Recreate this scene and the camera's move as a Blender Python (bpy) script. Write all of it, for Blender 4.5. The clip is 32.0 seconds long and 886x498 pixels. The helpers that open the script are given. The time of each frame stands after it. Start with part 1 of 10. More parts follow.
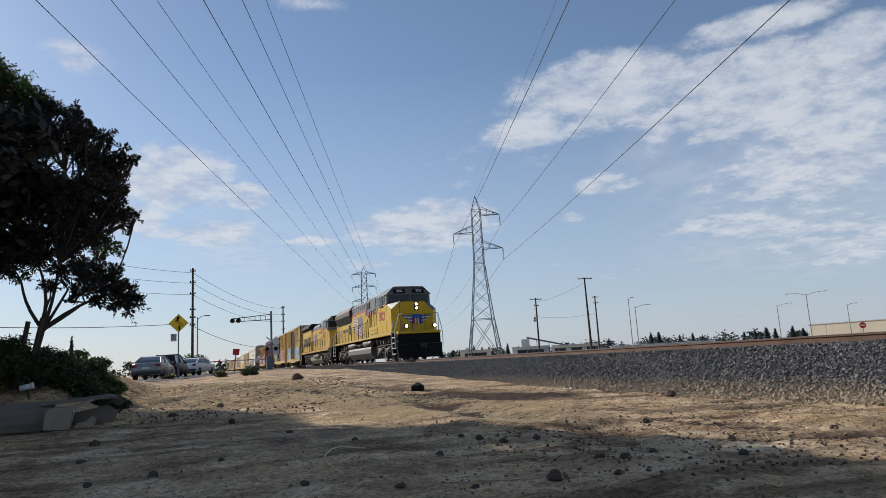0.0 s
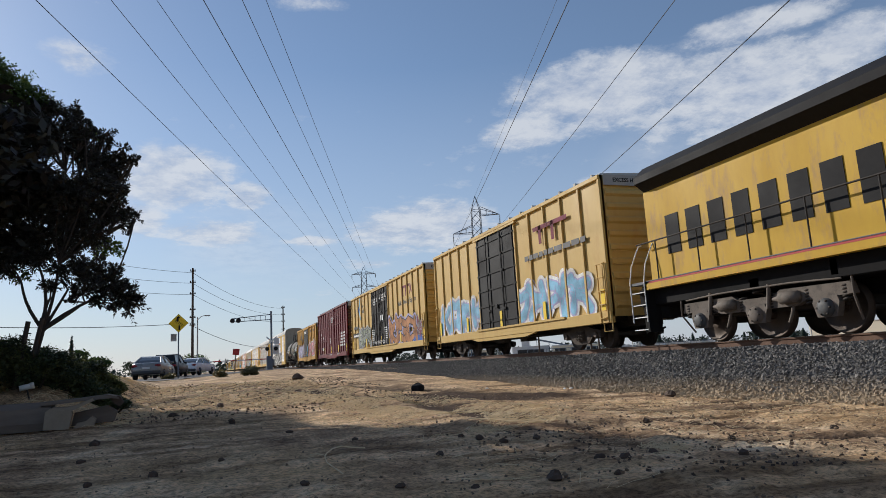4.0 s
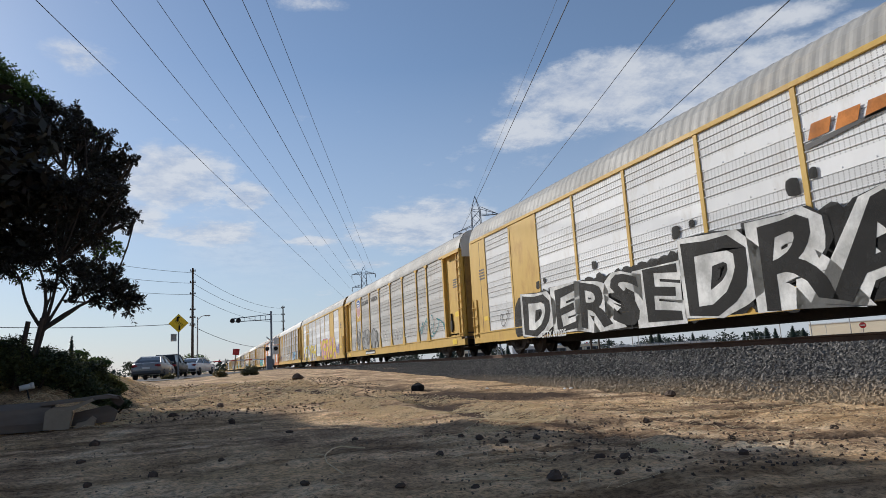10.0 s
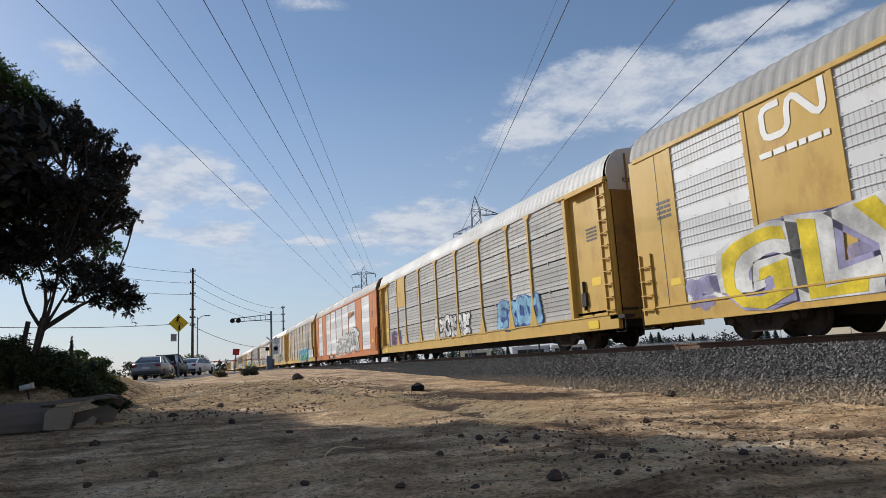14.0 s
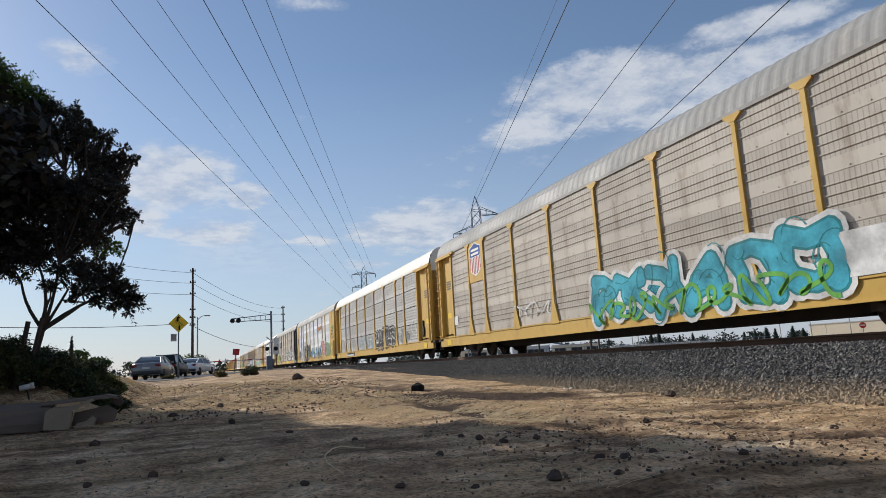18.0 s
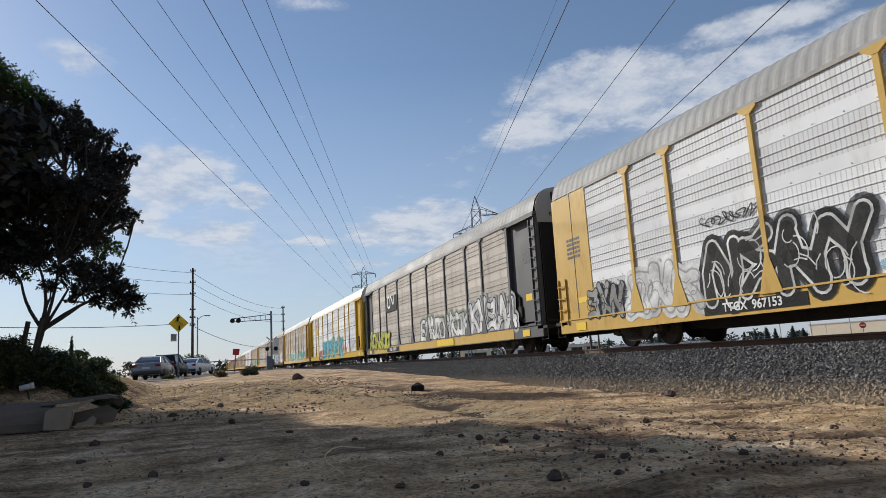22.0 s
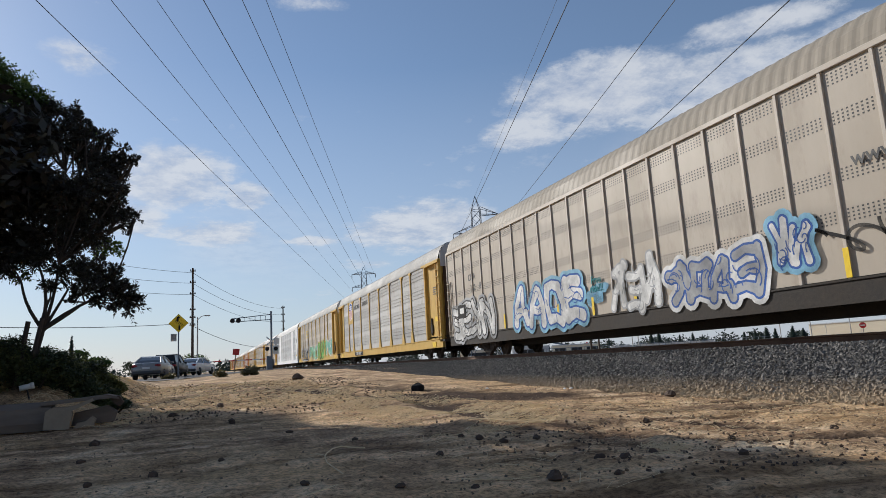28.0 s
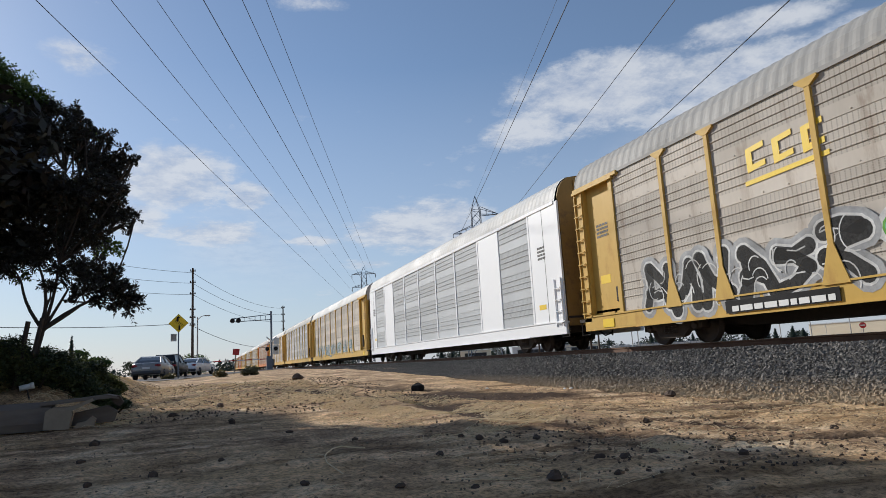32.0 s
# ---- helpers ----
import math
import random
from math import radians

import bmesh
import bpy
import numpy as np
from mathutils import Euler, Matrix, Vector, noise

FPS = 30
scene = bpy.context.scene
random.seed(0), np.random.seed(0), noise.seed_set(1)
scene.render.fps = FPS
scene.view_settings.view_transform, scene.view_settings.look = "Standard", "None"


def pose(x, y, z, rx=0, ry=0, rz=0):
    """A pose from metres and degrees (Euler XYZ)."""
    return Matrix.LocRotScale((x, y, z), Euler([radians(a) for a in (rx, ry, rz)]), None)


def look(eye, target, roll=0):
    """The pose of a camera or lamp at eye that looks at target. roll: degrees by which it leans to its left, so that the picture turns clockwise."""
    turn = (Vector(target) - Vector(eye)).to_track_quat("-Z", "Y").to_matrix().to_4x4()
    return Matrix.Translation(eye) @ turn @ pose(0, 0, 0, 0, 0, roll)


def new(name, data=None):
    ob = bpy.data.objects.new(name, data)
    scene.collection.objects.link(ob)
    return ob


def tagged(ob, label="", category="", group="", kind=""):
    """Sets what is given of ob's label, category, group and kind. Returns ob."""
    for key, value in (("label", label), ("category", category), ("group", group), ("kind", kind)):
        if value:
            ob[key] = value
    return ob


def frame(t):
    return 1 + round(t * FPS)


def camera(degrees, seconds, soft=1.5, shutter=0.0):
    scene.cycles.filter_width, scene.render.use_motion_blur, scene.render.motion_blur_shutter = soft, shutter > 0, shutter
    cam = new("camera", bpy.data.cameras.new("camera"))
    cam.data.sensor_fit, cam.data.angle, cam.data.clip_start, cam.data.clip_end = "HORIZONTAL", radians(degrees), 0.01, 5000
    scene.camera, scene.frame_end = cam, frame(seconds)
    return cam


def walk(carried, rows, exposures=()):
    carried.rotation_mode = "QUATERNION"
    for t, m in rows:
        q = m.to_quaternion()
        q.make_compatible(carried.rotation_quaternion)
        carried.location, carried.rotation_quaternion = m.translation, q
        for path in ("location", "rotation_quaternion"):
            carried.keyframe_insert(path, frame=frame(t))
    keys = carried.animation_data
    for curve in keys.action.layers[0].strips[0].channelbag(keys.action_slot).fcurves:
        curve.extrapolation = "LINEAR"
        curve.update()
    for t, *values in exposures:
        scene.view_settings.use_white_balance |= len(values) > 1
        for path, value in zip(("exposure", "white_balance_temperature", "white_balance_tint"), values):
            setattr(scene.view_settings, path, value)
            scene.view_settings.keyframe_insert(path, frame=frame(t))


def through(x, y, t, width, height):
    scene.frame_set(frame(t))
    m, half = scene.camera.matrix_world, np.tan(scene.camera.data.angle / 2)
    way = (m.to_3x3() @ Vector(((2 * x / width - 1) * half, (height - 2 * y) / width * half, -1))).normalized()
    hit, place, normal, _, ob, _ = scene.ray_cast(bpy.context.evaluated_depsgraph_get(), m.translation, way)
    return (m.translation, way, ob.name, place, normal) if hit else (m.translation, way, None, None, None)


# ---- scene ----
# ---------------------------------------------------------------- camera
# The track runs along y (the train comes from +y); x points away from the camera across the track.
EYE = (0.0, 0.0, 0.95)
AIM = (math.sin(radians(19.85)) * math.cos(radians(9.46)), math.cos(radians(19.85)) * math.cos(radians(9.46)), 0.95 + math.sin(radians(9.46)))
cam = camera(67.88, 32.0, soft=0.8)
walk(cam, [(0.0, look(EYE, AIM, -3.28)), (32.0, look(EYE, AIM, -3.28))], [(0.0, 0.0, 6150, 10), (23.6, 0.0, 6150, 10), (25.0, -0.17, 6150, 10), (26.6, 0.0, 6150, 10), (32.0, 0.0, 6150, 10)])

# ---------------------------------------------------------------- world and sun
SUN_DIR = Vector((-0.451, 0.782, 0.4305)).normalized()
sun = new("sun", bpy.data.lights.new("sun", "SUN"))
sun.data.energy, sun.data.angle, sun.data.color = 4.5, radians(0.55), (1.0, 0.92, 0.80)
sun.matrix_world = look((0, 0, 60), Vector((0, 0, 60)) - SUN_DIR)


def nodes_of(owner):
    owner.use_nodes = True
    t = owner.node_tree
    t.nodes.clear()

    def add(kind, **kw):
        n = t.nodes.new(kind)
        for k, v in kw.items():
            if k == "ins":
                for a, b in v.items():
                    if isinstance(b, bpy.types.NodeSocket):
                        t.links.new(b, n.inputs[a])
                    else:
                        n.inputs[a].default_value = b
            elif k == "op":
                n.operation = v
            elif k == "blend":
                n.data_type, n.blend_type = "RGBA", v
            elif k == "ramp":
                e = n.color_ramp.elements
                while len(e) < len(v):
                    e.new(0.5)
                for el, (p, c) in zip(e, v):
                    el.position, el.color = p, c if len(c) == 4 else (*c, 1)
        return n
    return t, add


world = bpy.data.worlds.new("sky")
scene.world = world
wt, W = nodes_of(world)
sky = W("ShaderNodeTexSky")
sky.sky_type, sky.sun_disc = "NISHITA", False
sky.sun_elevation = math.asin(SUN_DIR.z)
sky.sun_rotation = math.atan2(SUN_DIR.x, SUN_DIR.y)
sky.air_density, sky.dust_density, sky.ozone_density = 1.05, 0.25, 2.8
coord = W("ShaderNodeTexCoord").outputs["Generated"]
sep = W("ShaderNodeSeparateXYZ", ins={0: coord})
# cloud layer: the view direction met with a level sheet
zc = W("ShaderNodeMath", op="MAXIMUM", ins={0: sep.outputs[2], 1: 0.0}).outputs[0]
zz = W("ShaderNodeMath", op="ADD", ins={0: zc, 1: 0.17}).outputs[0]
px = W("ShaderNodeMath", op="DIVIDE", ins={0: sep.outputs[0], 1: zz}).outputs[0]
py = W("ShaderNodeMath", op="DIVIDE", ins={0: sep.outputs[1], 1: zz}).outputs[0]
sheet = W("ShaderNodeCombineXYZ", ins={0: px, 1: py, 2: 0.0}).outputs[0]
n1 = W("ShaderNodeTexNoise", ins={"Vector": sheet, "Scale": 1.6, "Detail": 10.0, "Roughness": 0.6, "Distortion": 0.35}).outputs[0]
n2 = W("ShaderNodeTexNoise", ins={"Vector": sheet, "Scale": 7.5, "Detail": 10.0, "Roughness": 0.68}).outputs[0]


def bank(azimuth, elevation, width, tall, strength=1.0):
    """A soft bank of cloud round a direction, in degrees from the track's line and above the horizon."""
    d = Vector((math.sin(radians(azimuth)) * math.cos(radians(elevation)), math.cos(radians(azimuth)) * math.cos(radians(elevation)), math.sin(radians(elevation))))
    side = Vector((math.cos(radians(azimuth)), -math.sin(radians(azimuth)), 0))
    up = side.cross(d)
    off = W("ShaderNodeVectorMath", op="SUBTRACT", ins={0: coord, 1: tuple(d)}).outputs[0]
    a = W("ShaderNodeVectorMath", op="DOT_PRODUCT", ins={0: off, 1: tuple(side / math.sin(radians(width)))}).outputs["Value"]
    b = W("ShaderNodeVectorMath", op="DOT_PRODUCT", ins={0: off, 1: tuple(up / math.sin(radians(tall)))}).outputs["Value"]
    a2 = W("ShaderNodeMath", op="MULTIPLY", ins={0: a, 1: a}).outputs[0]
    b2 = W("ShaderNodeMath", op="MULTIPLY", ins={0: b, 1: b}).outputs[0]
    r = W("ShaderNodeMath", op="ADD", ins={0: a2, 1: b2}).outputs[0]
    m = W("ShaderNodeMath", op="SUBTRACT", ins={0: 1.0, 1: r}).outputs[0]
    m = W("ShaderNodeMath", op="MULTIPLY_ADD", ins={0: m, 1: 1.0, 2: strength - 1.0}).outputs[0]
    return W("ShaderNodeMath", op="MAXIMUM", ins={0: m, 1: -0.8}).outputs[0]


field = None
for az, el, wd, tl, st in ((35.6, 21.2, 7.8, 3.0, 1.0), (45.4, 19.2, 7.6, 3.8, 1.0), (52.3, 16.8, 6.0, 4.2, 1.0), (47.4, 24.1, 5.6, 1.3, 0.7), (54.1, 21.1, 3.5, 1.8, 0.85), (27.9, 18.9, 3.5, 1.4, 0.9), (48.6, 12.5, 8.0, 4.0, 0.62), (34.8, 13.7, 3.4, 1.2, 0.62),
                          (31.2, 11.4, 1.6, 0.6, 0.6), (18.0, 11.6, 6.3, 2.2, 1.0), (-3.1, 15.7, 5.0, 2.5, 1.0), (0.4, 11.4, 4.4, 1.2, 0.95), (-5.6, 12.2, 2.6, 1.6, 0.85), (3.2, 14.5, 2.3, 1.4, 0.75), (8.1, 10.6, 2.6, 0.5, 0.8), (-10.0, 24.3, 2.8, 1.7, 0.4), (9.4, 30.1, 4.2, 1.0, 0.55),
                          (43.3, 9.3, 6.5, 1.4, 0.55), (13.2, 8.5, 2.9, 0.6, 0.55), (51.0, 7.3, 6.5, 2.2, 0.6)):
    m = bank(az, el, wd, tl, st)
    field = m if field is None else W("ShaderNodeMath", op="MAXIMUM", ins={0: field, 1: m}).outputs[0]
mix = W("ShaderNodeMath", op="MULTIPLY_ADD", ins={0: n1, 1: 1.5, 2: -1.25}).outputs[0]
mix = W("ShaderNodeMath", op="MULTIPLY_ADD", ins={0: n2, 1: 1.5, 2: mix}).outputs[0]
mix = W("ShaderNodeMath", op="MULTIPLY_ADD", ins={0: field, 1: 0.52, 2: mix}).outputs[0]
cover = W("ShaderNodeValToRGB", ramp=[(0.06, (0, 0, 0)), (0.24, (0.22, 0.22, 0.22)), (0.42, (0.70, 0.70, 0.70)), (0.70, (1, 1, 1))], ins={0: mix}).outputs[0]
# haze towards the horizon
hz = W("ShaderNodeMapRange", ins={0: sep.outputs[2], 1: 0.0, 2: 0.42, 3: 0.72, 4: 0.09}).outputs[0]
air = W("ShaderNodeMix", blend="MIX", ins={0: hz, 6: sky.outputs[0], 7: (4.9, 5.45, 6.5, 1)}).outputs[2]
cover = W("ShaderNodeMath", op="MULTIPLY", ins={0: cover, 1: 0.80}).outputs[0]
# thin high veil round the large bank
veil = W("ShaderNodeMath", op="MAXIMUM", ins={0: bank(50.0, 13.0, 17.0, 10.0), 1: bank(4.0, 10.5, 11.0, 6.0, 0.55)}).outputs[0]
veil = W("ShaderNodeMath", op="MULTIPLY", ins={0: veil, 1: W("ShaderNodeMapRange", ins={0: n1, 1: 0.36, 2: 0.62, 3: 0.12, 4: 0.62}).outputs[0]}).outputs[0]
cover = W("ShaderNodeMath", op="MAXIMUM", ins={0: cover, 1: veil}).outputs[0]
cloud = W("ShaderNodeValToRGB", ramp=[(0.36, (4.6, 5.1, 6.1)), (0.58, (7.3, 7.35, 7.45))], ins={0: n2}).outputs[0]
both = W("ShaderNodeMix", blend="MIX", ins={0: cover, 6: air, 7: cloud}).outputs[2]
bg = W("ShaderNodeBackground", ins={0: both, 1: 0.096})
W("ShaderNodeOutputWorld", ins={0: bg.outputs[0]})

# ---------------------------------------------------------------- materials
MATS = {}


def paint(name, base, other=None, rough=0.6, metal=0.0, grain=9.0, blotch=0.8, bump=0.15, spread=0.5, stretch=(1, 1, 1), dirt=None, per=0.0, holes=False, spec=0.4):
    """A weathered surface: two tones at two scales, a third tone for dirt or rust, and fine relief."""
    if name in MATS:
        return MATS[name]
    m = bpy.data.materials.new(name)
    MATS[name] = m
    t, N = nodes_of(m)
    other = other or tuple(c * 0.75 for c in base)
    co = N("ShaderNodeTexCoord").outputs["Object"]
    co = N("ShaderNodeMapping", ins={"Vector": co, "Scale": stretch}).outputs[0]
    big = N("ShaderNodeTexNoise", ins={"Vector": co, "Scale": blotch, "Detail": 6.0, "Roughness": 0.6}).outputs[0]
    fine = N("ShaderNodeTexNoise", ins={"Vector": co, "Scale": grain, "Detail": 5.0, "Roughness": 0.65}).outputs[0]
    k = N("ShaderNodeMath", op="MULTIPLY_ADD", ins={0: big, 1: 1.6 * spread * 2, 2: -0.8 * spread * 2 + 0.2}).outputs[0]
    k = N("ShaderNodeMath", op="MULTIPLY_ADD", ins={0: fine, 1: 0.9, 2: k}).outputs[0]
    k = N("ShaderNodeMath", op="SUBTRACT", ins={0: k, 1: 0.25}).outputs[0]
    k.node.use_clamp = True
    col = N("ShaderNodeMix", blend="MIX", ins={0: k, 6: (*base, 1), 7: (*other, 1)}).outputs[2]
    if dirt:
        spot = N("ShaderNodeTexNoise", ins={"Vector": co, "Scale": blotch * 3.1, "Detail": 7.0, "Roughness": 0.7}).outputs[0]
        spot = N("ShaderNodeValToRGB", ramp=[(0.52, (0, 0, 0)), (0.72, (1, 1, 1))], ins={0: spot}).outputs[0]
        col = N("ShaderNodeMix", blend="MIX", ins={0: spot, 6: col, 7: (*dirt, 1)}).outputs[2]
    if per:
        rnd = N("ShaderNodeObjectInfo").outputs["Random"]
        v = N("ShaderNodeMapRange", ins={0: rnd, 3: 1 - per, 4: 1 + per}).outputs[0]
        col = N("ShaderNodeMix", blend="MULTIPLY", ins={0: 1.0, 6: col, 7: N("ShaderNodeCombineXYZ", ins={0: v, 1: v, 2: v}).outputs[0]}).outputs[2]
    if holes:
        s2 = N("ShaderNodeSeparateXYZ", ins={0: N("ShaderNodeTexCoord").outputs["Object"]})

        def cell(out, size):
            f = N("ShaderNodeMath", op="FRACT", ins={0: N("ShaderNodeMath", op="DIVIDE", ins={0: out, 1: size}).outputs[0]}).outputs[0]
            f = N("ShaderNodeMath", op="SUBTRACT", ins={0: f, 1: 0.5}).outputs[0]
            return N("ShaderNodeMath", op="ABSOLUTE", ins={0: f}).outputs[0]
        a = N("ShaderNodeMath", op="LESS_THAN", ins={0: cell(s2.outputs[1], 0.085 if holes == 2 else 0.11), 1: 0.17 if holes == 2 else 0.12}).outputs[0]
        b = N("ShaderNodeMath", op="LESS_THAN", ins={0: cell(s2.outputs[2], 0.06 if holes == 2 else 0.048), 1: 0.26 if holes == 2 else 0.30}).outputs[0]
        up = N("ShaderNodeMath", op="DIVIDE", ins={0: N("ShaderNodeMath", op="SUBTRACT", ins={0: s2.outputs[2], 1: 0.985}).outputs[0], 1: 0.998}).outputs[0]
        part_up = N("ShaderNodeMath", op="FRACT", ins={0: up}).outputs[0]
        if holes == 2:      # two belts of larger holes on each sheet
            c = N("ShaderNodeMath", op="LESS_THAN", ins={0: N("ShaderNodeMath", op="ABSOLUTE", ins={0: N("ShaderNodeMath", op="SUBTRACT", ins={0: N("ShaderNodeMath", op="FRACT", ins={0: N("ShaderNodeMath", op="MULTIPLY", ins={0: part_up, 1: 2.0}).outputs[0]}).outputs[0], 1: 0.6}).outputs[0]}).outputs[0], 1: 0.17}).outputs[0]
        else:               # fine holes above the plain band of each sheet
            c = N("ShaderNodeMath", op="GREATER_THAN", ins={0: part_up, 1: 0.30}).outputs[0]
        a = N("ShaderNodeMath", op="MULTIPLY", ins={0: a, 1: b}).outputs[0]
        a = N("ShaderNodeMath", op="MULTIPLY", ins={0: a, 1: c}).outputs[0]
        a = N("ShaderNodeMath", op="MULTIPLY", ins={0: a, 1: 0.85 if holes == 2 else 0.45}).outputs[0]
        # the plain bands weather paler, the perforated field greyer
        weather = N("ShaderNodeMapRange", ins={0: c, 3: 1.0 if holes == 2 else 1.1, 4: 0.97}).outputs[0]
        col = N("ShaderNodeMix", blend="MULTIPLY", ins={0: 1.0, 6: col, 7: N("ShaderNodeCombineXYZ", ins={0: weather, 1: weather, 2: weather}).outputs[0]}).outputs[2]
        row = N("ShaderNodeMath", op="FLOOR", ins={0: up}).outputs[0]
        tone = N("ShaderNodeTexWhiteNoise", ins={"Vector": N("ShaderNodeCombineXYZ", ins={0: row, 1: N("ShaderNodeObjectInfo").outputs["Random"], 2: 0.0}).outputs[0]}).outputs["Value"]
        tone = N("ShaderNodeMapRange", ins={0: tone, 3: 0.86, 4: 1.1}).outputs[0]
        col = N("ShaderNodeMix", blend="MULTIPLY", ins={0: 1.0, 6: col, 7: N("ShaderNodeCombineXYZ", ins={0: tone, 1: tone, 2: tone}).outputs[0]}).outputs[2]
        col = N("ShaderNodeMix", blend="MIX", ins={0: a, 6: col, 7: (0.03, 0.03, 0.032, 1)}).outputs[2]
    bp = N("ShaderNodeBump", ins={"Strength": bump, "Distance": 0.02, "Height": fine}).outputs[0]
    ro = N("ShaderNodeMapRange", ins={0: big, 1: 0.3, 2: 0.7, 3: max(0.05, rough - 0.1), 4: min(1, rough + 0.12)}).outputs[0]
    p = N("ShaderNodeBsdfPrincipled", ins={"Base Color": col, "Roughness": ro, "Metallic": metal, "Normal": bp, "Specular IOR Level": spec})
    N("ShaderNodeOutputMaterial", ins={0: p.outputs[0]})
    return m


def glow(name, colour, power):
    m = bpy.data.materials.new(name)
    t, N = nodes_of(m)
    e = N("ShaderNodeEmission", ins={0: (*colour, 1), 1: power})
    N("ShaderNodeOutputMaterial", ins={0: e.outputs[0]})
    return m


def glass(name, tint=(0.02, 0.025, 0.03)):
    m = bpy.data.materials.new(name)
    t, N = nodes_of(m)
    p = N("ShaderNodeBsdfPrincipled", ins={"Base Color": (*tint, 1), "Roughness": 0.08, "Specular IOR Level": 0.3})
    N("ShaderNodeOutputMaterial", ins={0: p.outputs[0]})
    return m


# ---------------------------------------------------------------- mesh building
class Mesh:
    """Gathers faces; x across the track, y along it, z up."""

    def __init__(self):
        self.v, self.f, self.s = [], [], []

    def add(self, verts, faces, smooth=False):
        n = len(self.v)
        self.v.extend(verts)
        self.f.extend([tuple(i + n for i in f) for f in faces])
        self.s.extend([smooth] * len(faces))
        return self

    def box(self, x0, x1, y0, y1, z0, z1, c=0.0):
        if c <= 0:
            return self.add([(x0, y0, z0), (x1, y0, z0), (x1, y1, z0), (x0, y1, z0), (x0, y0, z1), (x1, y0, z1), (x1, y1, z1), (x0, y1, z1)],
                            [(3, 2, 1, 0), (4, 5, 6, 7), (0, 1, 5, 4), (1, 2, 6, 5), (2, 3, 7, 6), (3, 0, 4, 7)])
        c = min(c, abs(x1 - x0) * 0.45, abs(y1 - y0) * 0.45, abs(z1 - z0) * 0.45)
        rings = []
        for z, k in ((z0, c), (z0 + c, 0), (z1 - c, 0), (z1, c)):
            rings.append([(x0 + c, y0 + k, z), (x1 - c, y0 + k, z), (x1 - k, y0 + c, z), (x1 - k, y1 - c, z), (x1 - c, y1 - k, z), (x0 + c, y1 - k, z), (x0 + k, y1 - c, z), (x0 + k, y0 + c, z)])
        vs = [p for r in rings for p in r]
        fs = [tuple(reversed(range(8))), tuple(range(24, 32))]
        for r in range(3):
            for i in range(8):
                j = (i + 1) % 8
                fs.append((r * 8 + i, r * 8 + j, r * 8 + 8 + j, r * 8 + 8 + i))
        return self.add(vs, fs)

    def prism(self, poly, axis, a, b):
        """A polygon pushed along an axis from a to b. axis 'x': poly in (y, z); 'y': (x, z); 'z': (x, y)."""
        def at(p, k):
            return (k, p[0], p[1]) if axis == "x" else (p[0], k, p[1]) if axis == "y" else (p[0], p[1], k)
        n = len(poly)
        area = sum(poly[i][0] * poly[(i + 1) % n][1] - poly[(i + 1) % n][0] * poly[i][1] for i in range(n))
        if (area < 0) != (axis == "y"):
            poly = list(reversed(poly))
        vs = [at(p, a) for p in poly] + [at(p, b) for p in poly]
        fs = [tuple(reversed(range(n))), tuple(range(n, 2 * n))] + [(i, (i + 1) % n, n + (i + 1) % n, n + i) for i in range(n)]
        return self.add(vs, fs)

    def tube(self, pts, r, n=8, r2=None, caps=True):
        """A round bar along points."""
        pts = [Vector(p) for p in pts]
        vs, fs = [], []
        last = None
        for i, p in enumerate(pts):
            d = (pts[min(i + 1, len(pts) - 1)] - pts[max(i - 1, 0)]).normalized()
            if last is None:
                u = d.orthogonal().normalized()
            else:
                u = (last - d * last.dot(d)).normalized()
            last = u
            w = d.cross(u)
            k = r if r2 is None else r + (r2 - r) * i / max(1, len(pts) - 1)
            vs += [tuple(p + (u * math.cos(6.28319 * j / n) + w * math.sin(6.28319 * j / n)) * k) for j in range(n)]
        for i in range(len(pts) - 1):
            for j in range(n):
                a, b = i * n + j, i * n + (j + 1) % n
                fs.append((a, b, b + n, a + n))
        self.add(vs, fs, n > 4)
        if caps:
            m = (len(pts) - 1) * n
            self.add(vs[:n], [tuple(reversed(range(n)))])
            self.add(vs[m:m + n], [tuple(range(n))])
        return self

    def lathe(self, prof, centre, axis="x", n=20, smooth=True):
        """A profile of (along, radius) turned round an axis through centre."""
        vs, fs = [], []
        for a, r in prof:
            for j in range(n):
                c, s = r * math.cos(6.28319 * j / n), r * math.sin(6.28319 * j / n)
                p = (a, c, s) if axis == "x" else (s, a, c) if axis == "y" else (c, s, a)
                vs.append(tuple(centre[i] + p[i] for i in range(3)))
        for i in range(len(prof) - 1):
            for j in range(n):
                a, b = i * n + j, i * n + (j + 1) % n
                fs.append((a, b, b + n, a + n))
        self.add(vs, fs, smooth)
        self.add(vs[:n], [tuple(reversed(range(n)))])
        return self.add(vs[-n:], [tuple(range(n))])

    def sheet(self, nu, nv, fn, smooth=True):
        vs = [fn(i / nu, j / nv) for j in range(nv + 1) for i in range(nu + 1)]
        w = nu + 1
        return self.add(vs, [(j * w + i, j * w + i + 1, (j + 1) * w + i + 1, (j + 1) * w + i) for j in range(nv) for i in range(nu)], smooth)

    def data(self, name):
        me = bpy.data.meshes.new(name)
        me.from_pydata(self.v, [], self.f)
        me.polygons.foreach_set("use_smooth", self.s)
        me.update()
        return me


